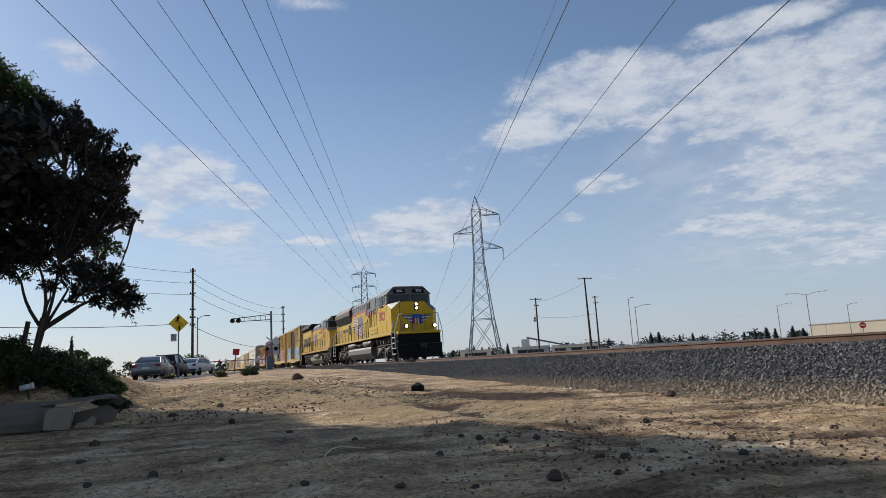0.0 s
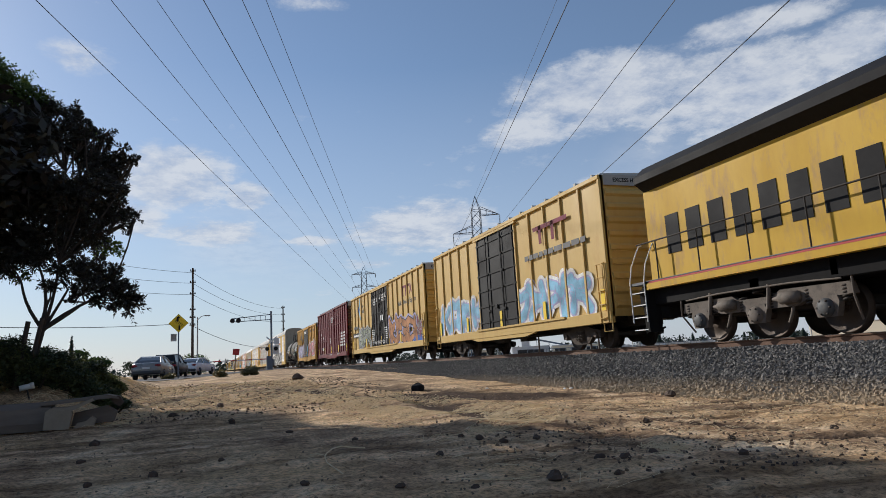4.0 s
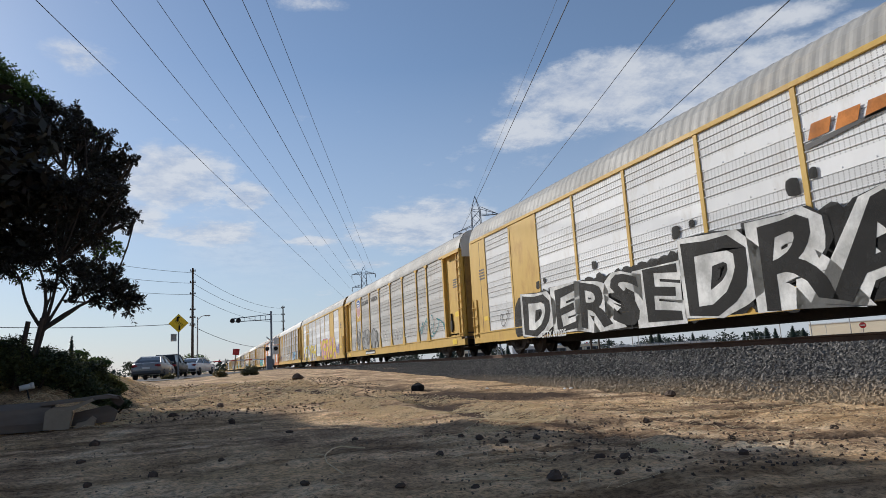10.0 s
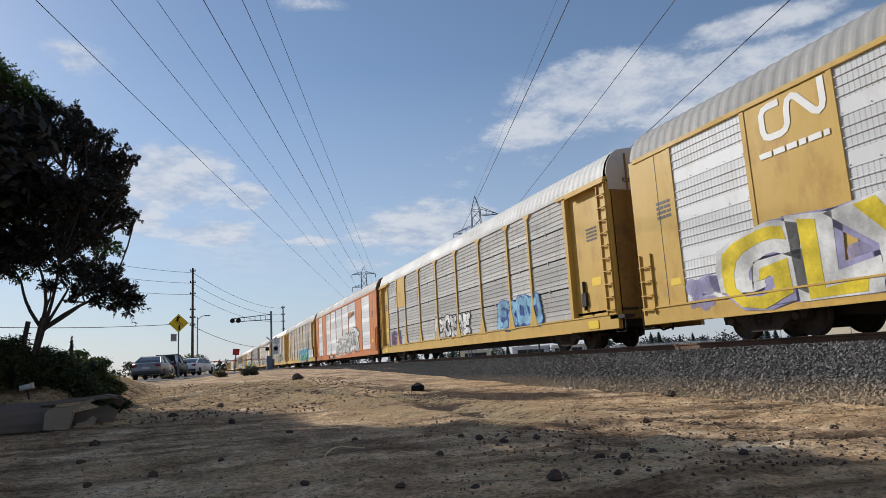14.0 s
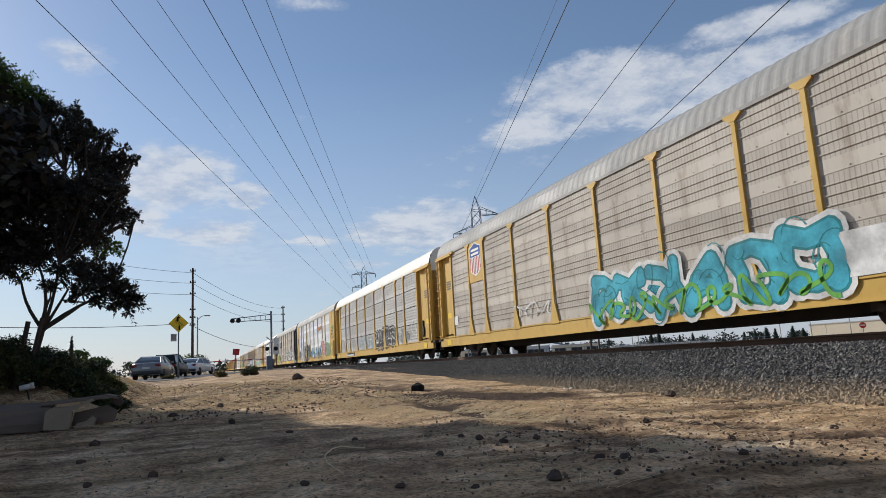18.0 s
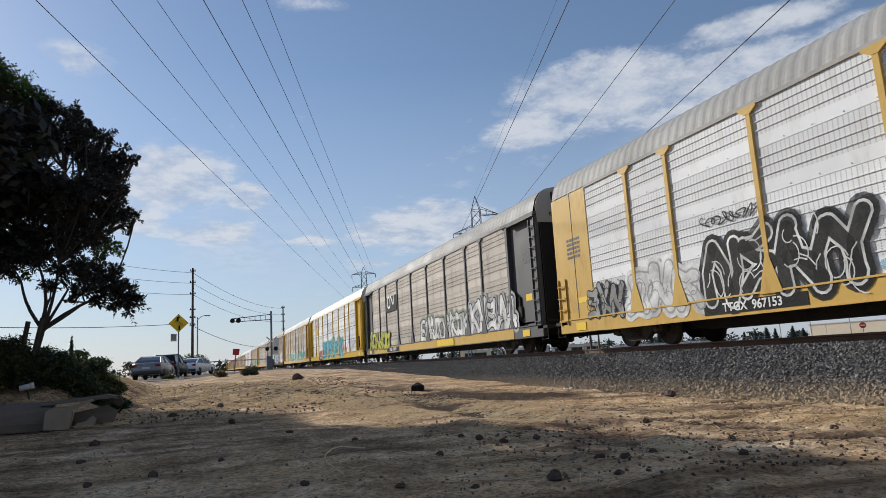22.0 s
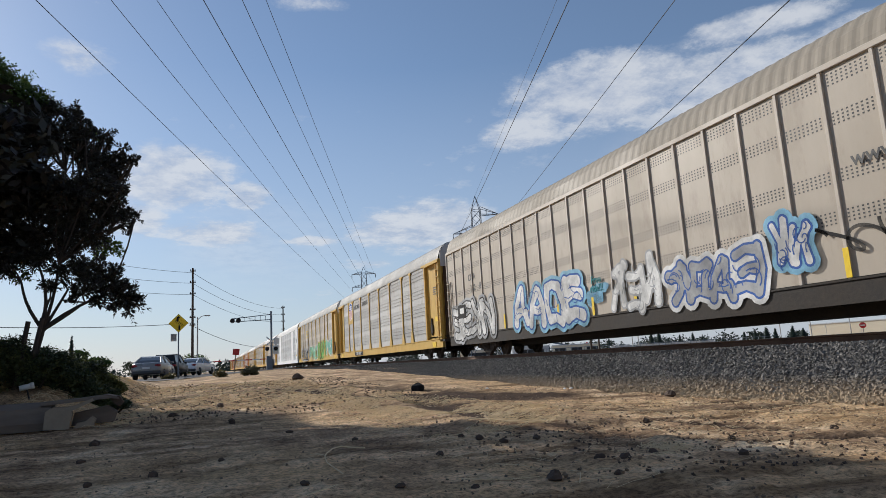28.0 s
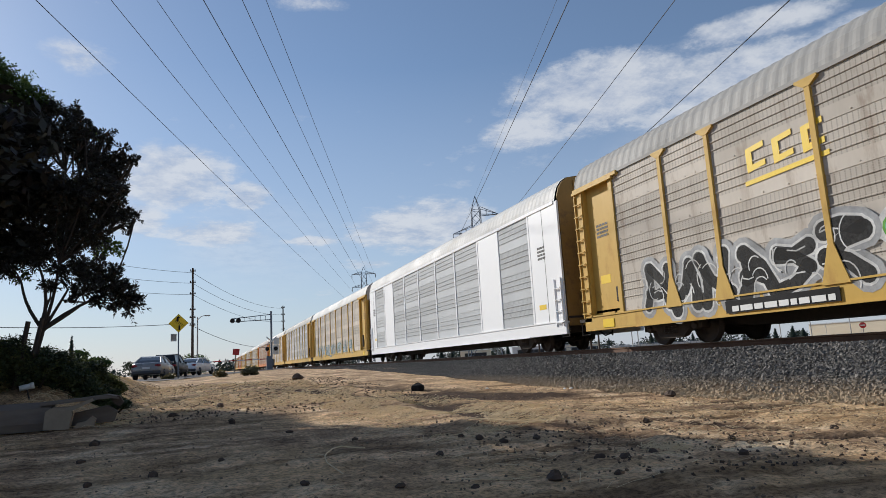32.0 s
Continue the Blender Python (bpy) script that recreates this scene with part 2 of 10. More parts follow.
def put(name, m, material, parent=None, label="", at=None):
    """Links a Mesh, or finished mesh data, as one object, under parent where there is one."""
    me = m.data(name) if isinstance(m, Mesh) else m
    if material is not None and (len(me.materials) == 0):
        me.materials.append(material)
    ob = new(name, me)
    if parent is not None:
        ob.parent = parent
    if at is not None:
        ob.matrix_basis = at
    if label:
        ob["label"] = label
    return ob


part = put


def thing(name, label, category, group="", kind="", at=None):
    ob = new(name)
    if at is not None:
        ob.matrix_basis = at
    return tagged(ob, label, category, group, kind)


def lettering(text, size, depth=0.004, bold=0.0, squeeze=1.0, shear=0.0):
    """Mesh data of a line of text, centred, readable from -x, running towards -y."""
    c = bpy.data.curves.new("lettering", "FONT")
    c.body, c.size, c.extrude, c.offset, c.align_x, c.align_y, c.shear = text, size, depth, bold, "CENTER", "CENTER", shear
    c.resolution_u = 3
    ob = bpy.data.objects.new("lettering", c)
    me = bpy.data.meshes.new_from_object(ob)
    bpy.data.objects.remove(ob)
    for v in me.vertices:
        x, y, z = v.co
        v.co = (-z, -x * squeeze, y)
    me.update()
    return me


def write(parent, text, size, x, y, z, material, bold=0.0, squeeze=1.0, shear=0.0, name="lettering"):
    return put(name, lettering(text, size, 0.003, bold, squeeze, shear), material, parent, at=pose(x - 0.004, y, z))

# ---------------------------------------------------------------- ground
RAIL_Z, TRACK_X = 0.99, 12.51


def ease(a, b, v):
    t = min(1.0, max(0.0, (v - a) / (b - a)))
    return t * t * (3 - 2 * t)


# wheel tracks in the dirt: points along each, half width, depth
TRACKS = (([(-1.86, 15.4), (-0.54, 18.3), (1.92, 18.4), (2.56, 17.06), (3.22, 13.98), (3.71, 11.74), (3.51, 8.3), (3.51, 7.04)], 0.34, 0.05),
          ([(3.52, 11.6), (5.22, 10.2), (4.95, 8.1), (6.33, 7.6), (7.41, 7.46), (8.34, 7.6), (9.64, 7.55)], 0.20, 0.03),
          ([(3.3, 6.6), (3.75, 5.42), (3.98, 5.05), (4.22, 4.49), (4.77, 4.31), (5.47, 4.26), (7.0, 4.5)], 0.11, 0.022),
          ([(4.9, 6.6), (4.96, 5.3), (5.33, 4.85), (5.83, 4.6), (7.2, 4.9)], 0.07, 0.016),
          ([(-0.65, 22.4), (2.13, 19.6), (4.4, 16.6), (6.6, 13.6), (9.0, 12.0)], 0.36, 0.05),
          ([(5.6, 9.0), (7.2, 8.6), (9.5, 8.9)], 0.12, 0.02))


def track_dist(x, y, way):
    """The distance from a point to a line of points."""
    best = 9.0
    for (ax, ay), (bx, by) in zip(way, way[1:]):
        dx, dy = bx - ax, by - ay
        k = min(1.0, max(0.0, ((x - ax) * dx + (y - ay) * dy) / (dx * dx + dy * dy)))
        best = min(best, math.hypot(x - ax - k * dx, y - ay - k * dy))
    return best


def wobble(x, y):
    return 0.35 * noise.noise(Vector((x * 0.9, y * 0.9, 11))) + 0.12 * noise.noise(Vector((x * 3.1, y * 3.1, 4)))


def ground_z(x, y):
    near = 0.2 - 0.2 * ease(2.0, 8.5, x)
    z = near + (0.66 - near) * ease(9.0, 34.0, y) * (1 - 0.35 * ease(5.0, 9.0, x) * (1 - ease(28, 45, y)))
    z += 0.15 * ease(40.0, 84.0, y)
    z = z + (0.45 - z) * ease(14.0, 17.0, x) * (1 - ease(60, 84, y) * 0.9)
    z += 0.62 * ease(-1.4, -2.9, x) * ease(12.7, 14.0, y) * (1 - ease(19.0, 34.0, y))
    near_k = 1 - ease(40, 90, math.hypot(x, y))
    if near_k > 0:
        z += near_k * (0.05 * noise.noise(Vector((x * 0.35, y * 0.35, 3))) + 0.032 * noise.noise(Vector((x * 1.3, y * 1.3, 7))) + 0.017 * noise.noise(Vector((x * 4.1, y * 4.1, 1))))
        if -4 < x < 11 and 2 < y < 26:
            z += 0.016 * noise.noise(Vector((x * 8.3, y * 8.3, 2))) + 0.009 * noise.noise(Vector((x * 17.0, y * 17.0, 6)))
            # churned, lumpy earth beside the shaded tracks
            z += 0.022 * ease(0.1, 0.6, noise.noise(Vector((x * 3.3, y * 3.3, 21)))) * ease(1.4, 2.6, x) * (1 - ease(6.0, 7.5, y))
            for way, w, deep in TRACKS:
                d = track_dist(x, y, way)
                if d < 6 * w:
                    d = abs(d + w * wobble(x, y))
                    z += deep * (0.8 * math.exp(-((d - 2.1 * w) / (0.8 * w)) ** 2) - math.exp(-(d / w) ** 2))
    return z


def painted_darkness(x, y):
    """How dark the dirt is painted: shade along the wheel tracks, and one patch."""
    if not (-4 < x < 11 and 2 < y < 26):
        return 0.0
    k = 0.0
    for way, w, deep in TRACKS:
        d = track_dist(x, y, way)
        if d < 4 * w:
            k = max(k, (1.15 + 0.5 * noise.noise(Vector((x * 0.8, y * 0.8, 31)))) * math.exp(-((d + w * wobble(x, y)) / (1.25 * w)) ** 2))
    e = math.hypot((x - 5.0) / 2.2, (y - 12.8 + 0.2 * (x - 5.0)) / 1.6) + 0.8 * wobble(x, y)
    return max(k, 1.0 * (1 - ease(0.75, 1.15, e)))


def dirt_material():
    m = bpy.data.materials.new("dry_dirt")
    t, N = nodes_of(m)
    co = N("ShaderNodeTexCoord").outputs["Object"]
    big = N("ShaderNodeTexNoise", ins={"Vector": co, "Scale": 0.28, "Detail": 6.0, "Roughness": 0.6}).outputs[0]
    mid = N("ShaderNodeTexNoise", ins={"Vector": co, "Scale": 1.3, "Detail": 12.0, "Roughness": 0.72}).outputs[0]
    fine = N("ShaderNodeTexNoise", ins={"Vector": co, "Scale": 30.0, "Detail": 6.0, "Roughness": 0.7}).outputs[0]
    col = N("ShaderNodeValToRGB", ramp=[(0.36, (0.20, 0.13, 0.082)), (0.44, (0.38, 0.255, 0.158)), (0.50, (0.56, 0.39, 0.24)), (0.56, (0.70, 0.51, 0.325)), (0.64, (0.88, 0.70, 0.48))], ins={0: mid}).outputs[0]
    red = N("ShaderNodeValToRGB", ramp=[(0.44, (0, 0, 0)), (0.62, (0.7, 0.7, 0.7))], ins={0: big}).outputs[0]
    col = N("ShaderNodeMix", blend="MIX", ins={0: red, 6: col, 7: (0.64, 0.44, 0.24, 1)}).outputs[2]
    sp = N("ShaderNodeValToRGB", ramp=[(0.38, (0.42, 0.40, 0.38)), (0.50, (1, 1, 1)), (0.70, (1.35, 1.32, 1.25))], ins={0: fine}).outputs[0]
    col = N("ShaderNodeMix", blend="MULTIPLY", ins={0: 0.85, 6: col, 7: sp}).outputs[2]
    grit = N("ShaderNodeTexNoise", ins={"Vector": co, "Scale": 9.0, "Detail": 9.0, "Roughness": 0.72}).outputs[0]
    gr = N("ShaderNodeValToRGB", ramp=[(0.36, (0.62, 0.59, 0.56)), (0.48, (1.0, 1.0, 1.0)), (0.58, (1.18, 1.16, 1.12)), (0.68, (1.4, 1.36, 1.28))], ins={0: grit}).outputs[0]
    col = N("ShaderNodeMix", blend="MULTIPLY", ins={0: 0.8, 6: col, 7: gr}).outputs[2]
    # long smears left by tyres
    lay = N("ShaderNodeMapping", ins={"Vector": co, "Scale": (0.32, 2.6, 1.0), "Rotation": (0, 0, 0.14)}).outputs[0]
    smear = N("ShaderNodeTexNoise", ins={"Vector": lay, "Scale": 1.0, "Detail": 7.0, "Roughness": 0.62}).outputs[0]
    sm = N("ShaderNodeValToRGB", ramp=[(0.34, (0.34, 0.30, 0.26)), (0.43, (0.66, 0.62, 0.58)), (0.49, (1.0, 1.0, 1.0)), (0.62, (1.2, 1.19, 1.18))], ins={0: smear}).outputs[0]
    col = N("ShaderNodeMix", blend="MULTIPLY", ins={0: 0.85, 6: col, 7: sm}).outputs[2]
    # crumbs of darker earth
    crumb = N("ShaderNodeTexVoronoi", ins={"Vector": co, "Scale": 13.0, "Randomness": 1.0})
    dot = N("ShaderNodeMapRange", ins={0: crumb.outputs["Distance"], 1: 0.10, 2: 0.22, 3: 0.7, 4: 0.0}).outputs[0]
    pick = N("ShaderNodeMath", op="GREATER_THAN", ins={0: N("ShaderNodeSeparateXYZ", ins={0: crumb.outputs["Color"]}).outputs[0], 1: 0.62}).outputs[0]
    dot = N("ShaderNodeMath", op="MULTIPLY", ins={0: dot, 1: pick}).outputs[0]
    col = N("ShaderNodeMix", blend="MIX", ins={0: dot, 6: col, 7: (0.17, 0.11, 0.07, 1)}).outputs[2]
    # shade of the tracks' sides put into the colour, with one dark patch
    painted_dark = N("ShaderNodeAttribute")
    painted_dark.attribute_name = "painted_dark"
    dark_mix = N("ShaderNodeMath", op="MULTIPLY_ADD", ins={0: grit, 1: -0.9, 2: 0.45}).outputs[0]
    dark_mix = N("ShaderNodeMath", op="ADD", ins={0: dark_mix, 1: 1.0}).outputs[0]
    dark_mix = N("ShaderNodeMath", op="MULTIPLY", ins={0: painted_dark.outputs["Fac"], 1: dark_mix}).outputs[0]
    dark_mix.node.use_clamp = True
    col = N("ShaderNodeMix", blend="MIX", ins={0: dark_mix, 6: col, 7: (0.075, 0.047, 0.032, 1)}).outputs[2]
    h = N("ShaderNodeMath", op="MULTIPLY_ADD", ins={0: mid, 1: 1.2, 2: fine}).outputs[0]
    h = N("ShaderNodeMath", op="MULTIPLY_ADD", ins={0: grit, 1: 1.4, 2: h}).outputs[0]
    bp = N("ShaderNodeBump", ins={"Strength": 0.9, "Distance": 0.035, "Height": h}).outputs[0]
    p = N("ShaderNodeBsdfPrincipled", ins={"Base Color": col, "Roughness": 0.95, "Normal": bp, "Specular IOR Level": 0.15})
    N("ShaderNodeOutputMaterial", ins={0: p.outputs[0]})
    return m


def spread(lo, hi, near, grow, reach):
    """Places along an axis: even between lo and hi, then ever wider apart out to reach."""
    out, k = [lo], near
    while out[-1] < hi:
        out.append(out[-1] + near * (1 + 0.05 * max(0.0, out[-1] - 4.0)))
    for end in (1, -1):
        k = near * 2
        while abs(out[-1 if end > 0 else 0]) < reach:
            p = (out[-1] if end > 0 else out[0]) + end * k
            out.insert(len(out) if end > 0 else 0, p)
            k *= grow
    return out


gx, gy = spread(-3.6, 9.4, 0.055, 1.22, 2600), spread(2.6, 20.0, 0.05, 1.2, 2600)
g = Mesh()
g.sheet(len(gx) - 1, len(gy) - 1, lambda u, v: (lambda x, y: (x, y, ground_z(x, y)))(gx[round(u * (len(gx) - 1))], gy[round(v * (len(gy) - 1))]))
g = g.data("ground")
painted_dark = g.attributes.new("painted_dark", "FLOAT", "POINT")
painted_dark.data.foreach_set("value", [painted_darkness(v.co.x, v.co.y) for v in g.vertices])
tagged(put("ground", g, dirt_material()), "dry tan dirt ground with wheel ruts and straw", "ground", kind="structure")

# ---------------------------------------------------------------- track
ballast_mat = paint("ballast_stone", (0.085, 0.080, 0.074), (0.045, 0.042, 0.040), rough=0.9, grain=16, blotch=1.2, bump=0.9, spread=0.6, dirt=(0.2, 0.15, 0.10))
stone_mat = bpy.data.materials.new("crushed_stone")
_, N = nodes_of(stone_mat)
isl = N("ShaderNodeNewGeometry").outputs["Random Per Island"]
sc = N("ShaderNodeValToRGB", ramp=[(0.0, (0.06, 0.056, 0.052)), (0.5, (0.115, 0.108, 0.10)), (0.85, (0.17, 0.16, 0.148)), (1.0, (0.25, 0.235, 0.215))], ins={0: isl}).outputs[0]
# brown fines show between the stones low on the bank
hgt = N("ShaderNodeSeparateXYZ", ins={0: N("ShaderNodeTexCoord").outputs["Object"]}).outputs[2]
wob = N("ShaderNodeTexNoise", ins={"Scale": 1.3, "Detail": 4.0}).outputs[0]
low = N("ShaderNodeMath", op="MULTIPLY_ADD", ins={0: wob, 1: -0.25, 2: hgt}).outputs[0]
low = N("ShaderNodeMapRange", ins={0: low, 1: -0.05, 2: 0.22, 3: 1.0, 4: 0.0}).outputs[0]
sc = N("ShaderNodeMix", blend="MIX", ins={0: low, 6: sc, 7: (0.36, 0.27, 0.17, 1)}).outputs[2]
N("ShaderNodeOutputMaterial", ins={0: N("ShaderNodeBsdfPrincipled", ins={"Base Color": sc, "Roughness": 0.85}).outputs[0]})
rail_mat = paint("rusty_rail", (0.16, 0.085, 0.05), (0.09, 0.05, 0.035), rough=0.75, grain=30, blotch=2, bump=0.2)
head_mat = paint("worn_rail_head", (0.45, 0.42, 0.40), (0.3, 0.27, 0.25), rough=0.28, metal=1.0, grain=30, blotch=2, bump=0.03)
tie_mat = paint("weathered_tie", (0.10, 0.075, 0.055), (0.05, 0.04, 0.032), rough=0.9, grain=14, blotch=2, bump=0.5, per=0.25)
bank_y0, bank_y1 = -70.0, 720.0
b = Mesh()
b.sheet(14, 400, lambda u, v: (lambda x, y: (x, y, 0.80 - 0.80 * ease(0, 1, 0) - max(0.0, (abs(x - TRACK_X) - 1.72)) * 0.42 + 0.03 * noise.noise(Vector((x * 2, y * 2, 5))))
        )(TRACK_X + (u * 2 - 1) * 4.6, bank_y0 + (v ** 2.2) * (bank_y1 - bank_y0)))
ballast = tagged(put("ballast_bank", b, ballast_mat), "raised bank of grey crushed stone under the track", "ballast", kind="structure")


def stones(count, seed, box_fn, size, mat, name, parent=None, squash=0.75):
    """Many small broken stones in one mesh."""
    rng = np.random.default_rng(seed)
    base = np.array([(-1, -1, -1), (1, -1, -1), (1, 1, -1), (-1, 1, -1), (-1, -1, 1), (1, -1, 1), (1, 1, 1), (-1, 1, 1)], float) * 0.5
    quads = np.array([(3, 2, 1, 0), (4, 5, 6, 7), (0, 1, 5, 4), (1, 2, 6, 5), (2, 3, 7, 6), (3, 0, 4, 7)])
    pos = np.array([box_fn(rng) for _ in range(count)])
    sz = size * rng.uniform(0.55, 1.35, (count, 1, 1)) * rng.uniform(0.7, 1.3, (count, 1, 3)) * np.array([1, 1, squash])
    vs = base[None] * (1 + rng.uniform(-0.45, 0.3, (count, 8, 3)))
    q = rng.normal(size=(count, 4))
    q /= np.linalg.norm(q, axis=1)[:, None]
    w, x, y, z = q.T
    R = np.stack([np.stack([1 - 2 * (y * y + z * z), 2 * (x * y - z * w), 2 * (x * z + y * w)], -1), np.stack([2 * (x * y + z * w), 1 - 2 * (x * x + z * z), 2 * (y * z - x * w)], -1), np.stack([2 * (x * z - y * w), 2 * (y * z + x * w), 1 - 2 * (x * x + y * y)], -1)], 1)
    vs = np.einsum("nij,nkj->nki", R, vs * sz) + pos[:, None]
    me = bpy.data.meshes.new(name)
    me.from_pydata(vs.reshape(-1, 3).tolist(), [], (quads[None] + 8 * np.arange(count)[:, None, None]).reshape(-1, 4).tolist())
    return put(name, me, mat, parent)


def on_bank(rng):
    y = 5.5 + 72 * rng.random() ** 2.1
    x = TRACK_X - 1.2 - 3.0 * rng.random() ** 0.9
    z = 0.80 - max(0.0, (TRACK_X - x - 1.72)) * 0.42
    return (x, y, max(z, ground_z(x, y)) + rng.uniform(-0.01, 0.025))


tagged(stones(110000, 3, on_bank, 0.040, stone_mat, "ballast_stones"), "loose grey crushed stones on the track bank", "stones", kind="stuff")
for side, nm in ((-0.7175, "rail"), (0.7175, "rail")):
    r = Mesh()
    xr = TRACK_X + side
    r.prism([(xr - 0.076, 0.80), (xr + 0.076, 0.80), (xr + 0.07, 0.82), (xr + 0.012, 0.835), (xr + 0.012, 0.935), (xr + 0.036, 0.95), (xr + 0.036, 0.982), (xr - 0.036, 0.982), (xr - 0.036, 0.95), (xr - 0.012, 0.935), (xr - 0.012, 0.835), (xr - 0.07, 0.82)], "y", bank_y0, bank_y1)
    rail = tagged(put("rail", r, rail_mat), "rusty steel rail on wooden ties", "rail", "rails", kind="structure")
    put("rail_head", Mesh().box(xr - 0.034, xr + 0.034, bank_y0, bank_y1, 0.982, RAIL_Z, 0.003), head_mat, rail, "worn bright rail head")
tie_mesh = Mesh().box(-1.3, 1.3, -0.115, 0.115, -0.17, 0.005, 0.012).data("tie")
tie_mesh.materials.append(tie_mat)
plate_mesh = Mesh().box(-0.09, 0.09, -0.1, 0.1, 0, 0.014).data("tie_plate")
plate_mesh.materials.append(rail_mat)
ties = tagged(new("track_ties"), "weathered wooden ties bedded in the ballast", "ties", kind="structure")
rng = random.Random(5)
for i in range(150):
    tie = put("tie", tie_mesh, None, ties, at=pose(TRACK_X + rng.uniform(-0.03, 0.03), 1.0 + i * 0.52, 0.802 + rng.uniform(0, 0.012), 0, 0, rng.uniform(-1, 1)))

# ---------------------------------------------------------------- train paints
UNDER = paint("grimy_underframe", (0.035, 0.032, 0.03), (0.07, 0.058, 0.048), rough=0.7, grain=12, blotch=1.5, bump=0.3, spec=0.15)
TRUCK = paint("rusty_truck_iron", (0.085, 0.065, 0.05), (0.045, 0.038, 0.034), rough=0.7, grain=14, blotch=3, bump=0.35, spec=0.15)
WHEEL = paint("wheel_steel", (0.06, 0.05, 0.045), (0.11, 0.08, 0.06), rough=0.6, metal=0.5, grain=10, blotch=3, bump=0.1)
TREAD = paint("wheel_tread", (0.42, 0.40, 0.38), (0.28, 0.26, 0.25), rough=0.3, metal=1.0, grain=10, blotch=3, bump=0.05)
YELLOW = paint("rack_yellow", (0.60, 0.395, 0.10), (0.52, 0.325, 0.07), rough=0.55, grain=7, blotch=0.5, bump=0.06, dirt=(0.44, 0.25, 0.06), stretch=(1, 1, 0.5), spec=0.2)
ARMOUR = paint("loco_yellow", (0.60, 0.39, 0.018), (0.54, 0.34, 0.018), rough=0.42, grain=6, blotch=0.5, bump=0.03, dirt=(0.5, 0.3, 0.06), stretch=(1, 1, 0.4), spec=0.2)
OLDYEL = paint("faded_loco_yellow", (0.58, 0.36, 0.03), (0.48, 0.28, 0.03), rough=0.55, grain=6, blotch=0.6, bump=0.05, dirt=(0.33, 0.2, 0.09), stretch=(1, 1, 0.35), spec=0.2)
LGREY = paint("loco_grey", (0.17, 0.175, 0.18), (0.12, 0.125, 0.13), rough=0.5, grain=6, blotch=0.6, bump=0.04, spec=0.2)
LRED = paint("loco_red", (0.44, 0.03, 0.028), (0.34, 0.025, 0.028), rough=0.5, bump=0.02)
BLACKP = paint("black_paint", (0.012, 0.012, 0.014), (0.026, 0.025, 0.025), rough=0.7, grain=8, blotch=0.8, bump=0.05, spec=0.15)
WHITEP = paint("white_paint", (0.78, 0.78, 0.76), (0.66, 0.66, 0.63), rough=0.5, grain=8, blotch=0.7, bump=0.03)
SAFETY = paint("safety_yellow_tape", (0.85, 0.6, 0.02), (0.75, 0.5, 0.02), rough=0.4, bump=0.02)
GALV = paint("galvanised_panel", (0.485, 0.485, 0.47), (0.41, 0.405, 0.39), rough=0.7, metal=0.0, grain=6, blotch=0.5, bump=0.05, dirt=(0.30, 0.24, 0.185), stretch=(1, 1, 0.35), per=0.07, holes=True, spec=0.2)
GALVB = paint("bright_galvanised_panel", (0.74, 0.75, 0.755), (0.65, 0.66, 0.665), rough=0.7, metal=0.0, grain=6, blotch=0.5, bump=0.05, dirt=(0.58, 0.56, 0.53), stretch=(1, 1, 0.35), per=0.05, holes=True, spec=0.2)
GALVC = paint("clean_silver_panel", (0.78, 0.79, 0.80), (0.70, 0.71, 0.72), rough=0.6, grain=6, blotch=0.5, bump=0.03, dirt=(0.66, 0.65, 0.63), stretch=(1, 1, 0.35), per=0.04, holes=2, spec=0.25)
GALVD = paint("dirty_galvanised_panel", (0.52, 0.475, 0.415), (0.42, 0.38, 0.325), rough=0.7, metal=0.0, grain=6, blotch=0.6, bump=0.05, dirt=(0.26, 0.2, 0.15), stretch=(1, 1, 0.3), per=0.08, holes=True, spec=0.2)
BEIGE = paint("beige_panel", (0.46, 0.40, 0.325), (0.40, 0.345, 0.275), rough=0.55, grain=6, blotch=0.5, bump=0.04, dirt=(0.34, 0.28, 0.22), stretch=(1, 1, 0.35), holes=False, per=0.04)
BEIGEL = paint("pale_beige_rib", (0.52, 0.46, 0.385), (0.46, 0.40, 0.33), rough=0.55, grain=6, blotch=0.5, bump=0.03)
ROOF = paint("galvanised_roof", (0.36, 0.355, 0.34), (0.28, 0.275, 0.26), rough=0.65, metal=0.0, grain=5, blotch=0.5, bump=0.05, dirt=(0.4, 0.37, 0.33), spec=0.25)
ROOFW = paint("white_roof", (0.62, 0.62, 0.61), (0.5, 0.5, 0.48), rough=0.65, grain=5, blotch=0.5, bump=0.04, dirt=(0.5, 0.47, 0.42), metal=0.0, spec=0.25)
ROOFC = paint("cream_roof", (0.80, 0.78, 0.70), (0.70, 0.68, 0.60), rough=0.6, grain=5, blotch=0.5, bump=0.04, spec=0.25)
ROOFB = paint("beige_roof", (0.33, 0.29, 0.235), (0.26, 0.23, 0.185), rough=0.65, grain=5, blotch=0.5, bump=0.04, metal=0.0, spec=0.25)
PILOT = paint("black_pilot", (0.008, 0.008, 0.009), (0.018, 0.017, 0.017), rough=0.75, grain=8, blotch=0.8, bump=0.1, spec=0.1)
BROWN = paint("brown_end", (0.10, 0.062, 0.04), (0.07, 0.045, 0.03), rough=0.7, grain=7, blotch=0.7, bump=0.06, spec=0.15)
MAROON = paint("maroon_boxcar", (0.15, 0.018, 0.026), (0.115, 0.014, 0.02), rough=0.5, grain=7, blotch=0.5, bump=0.05, dirt=(0.12, 0.02, 0.02), stretch=(1, 1, 0.5), spec=0.2)
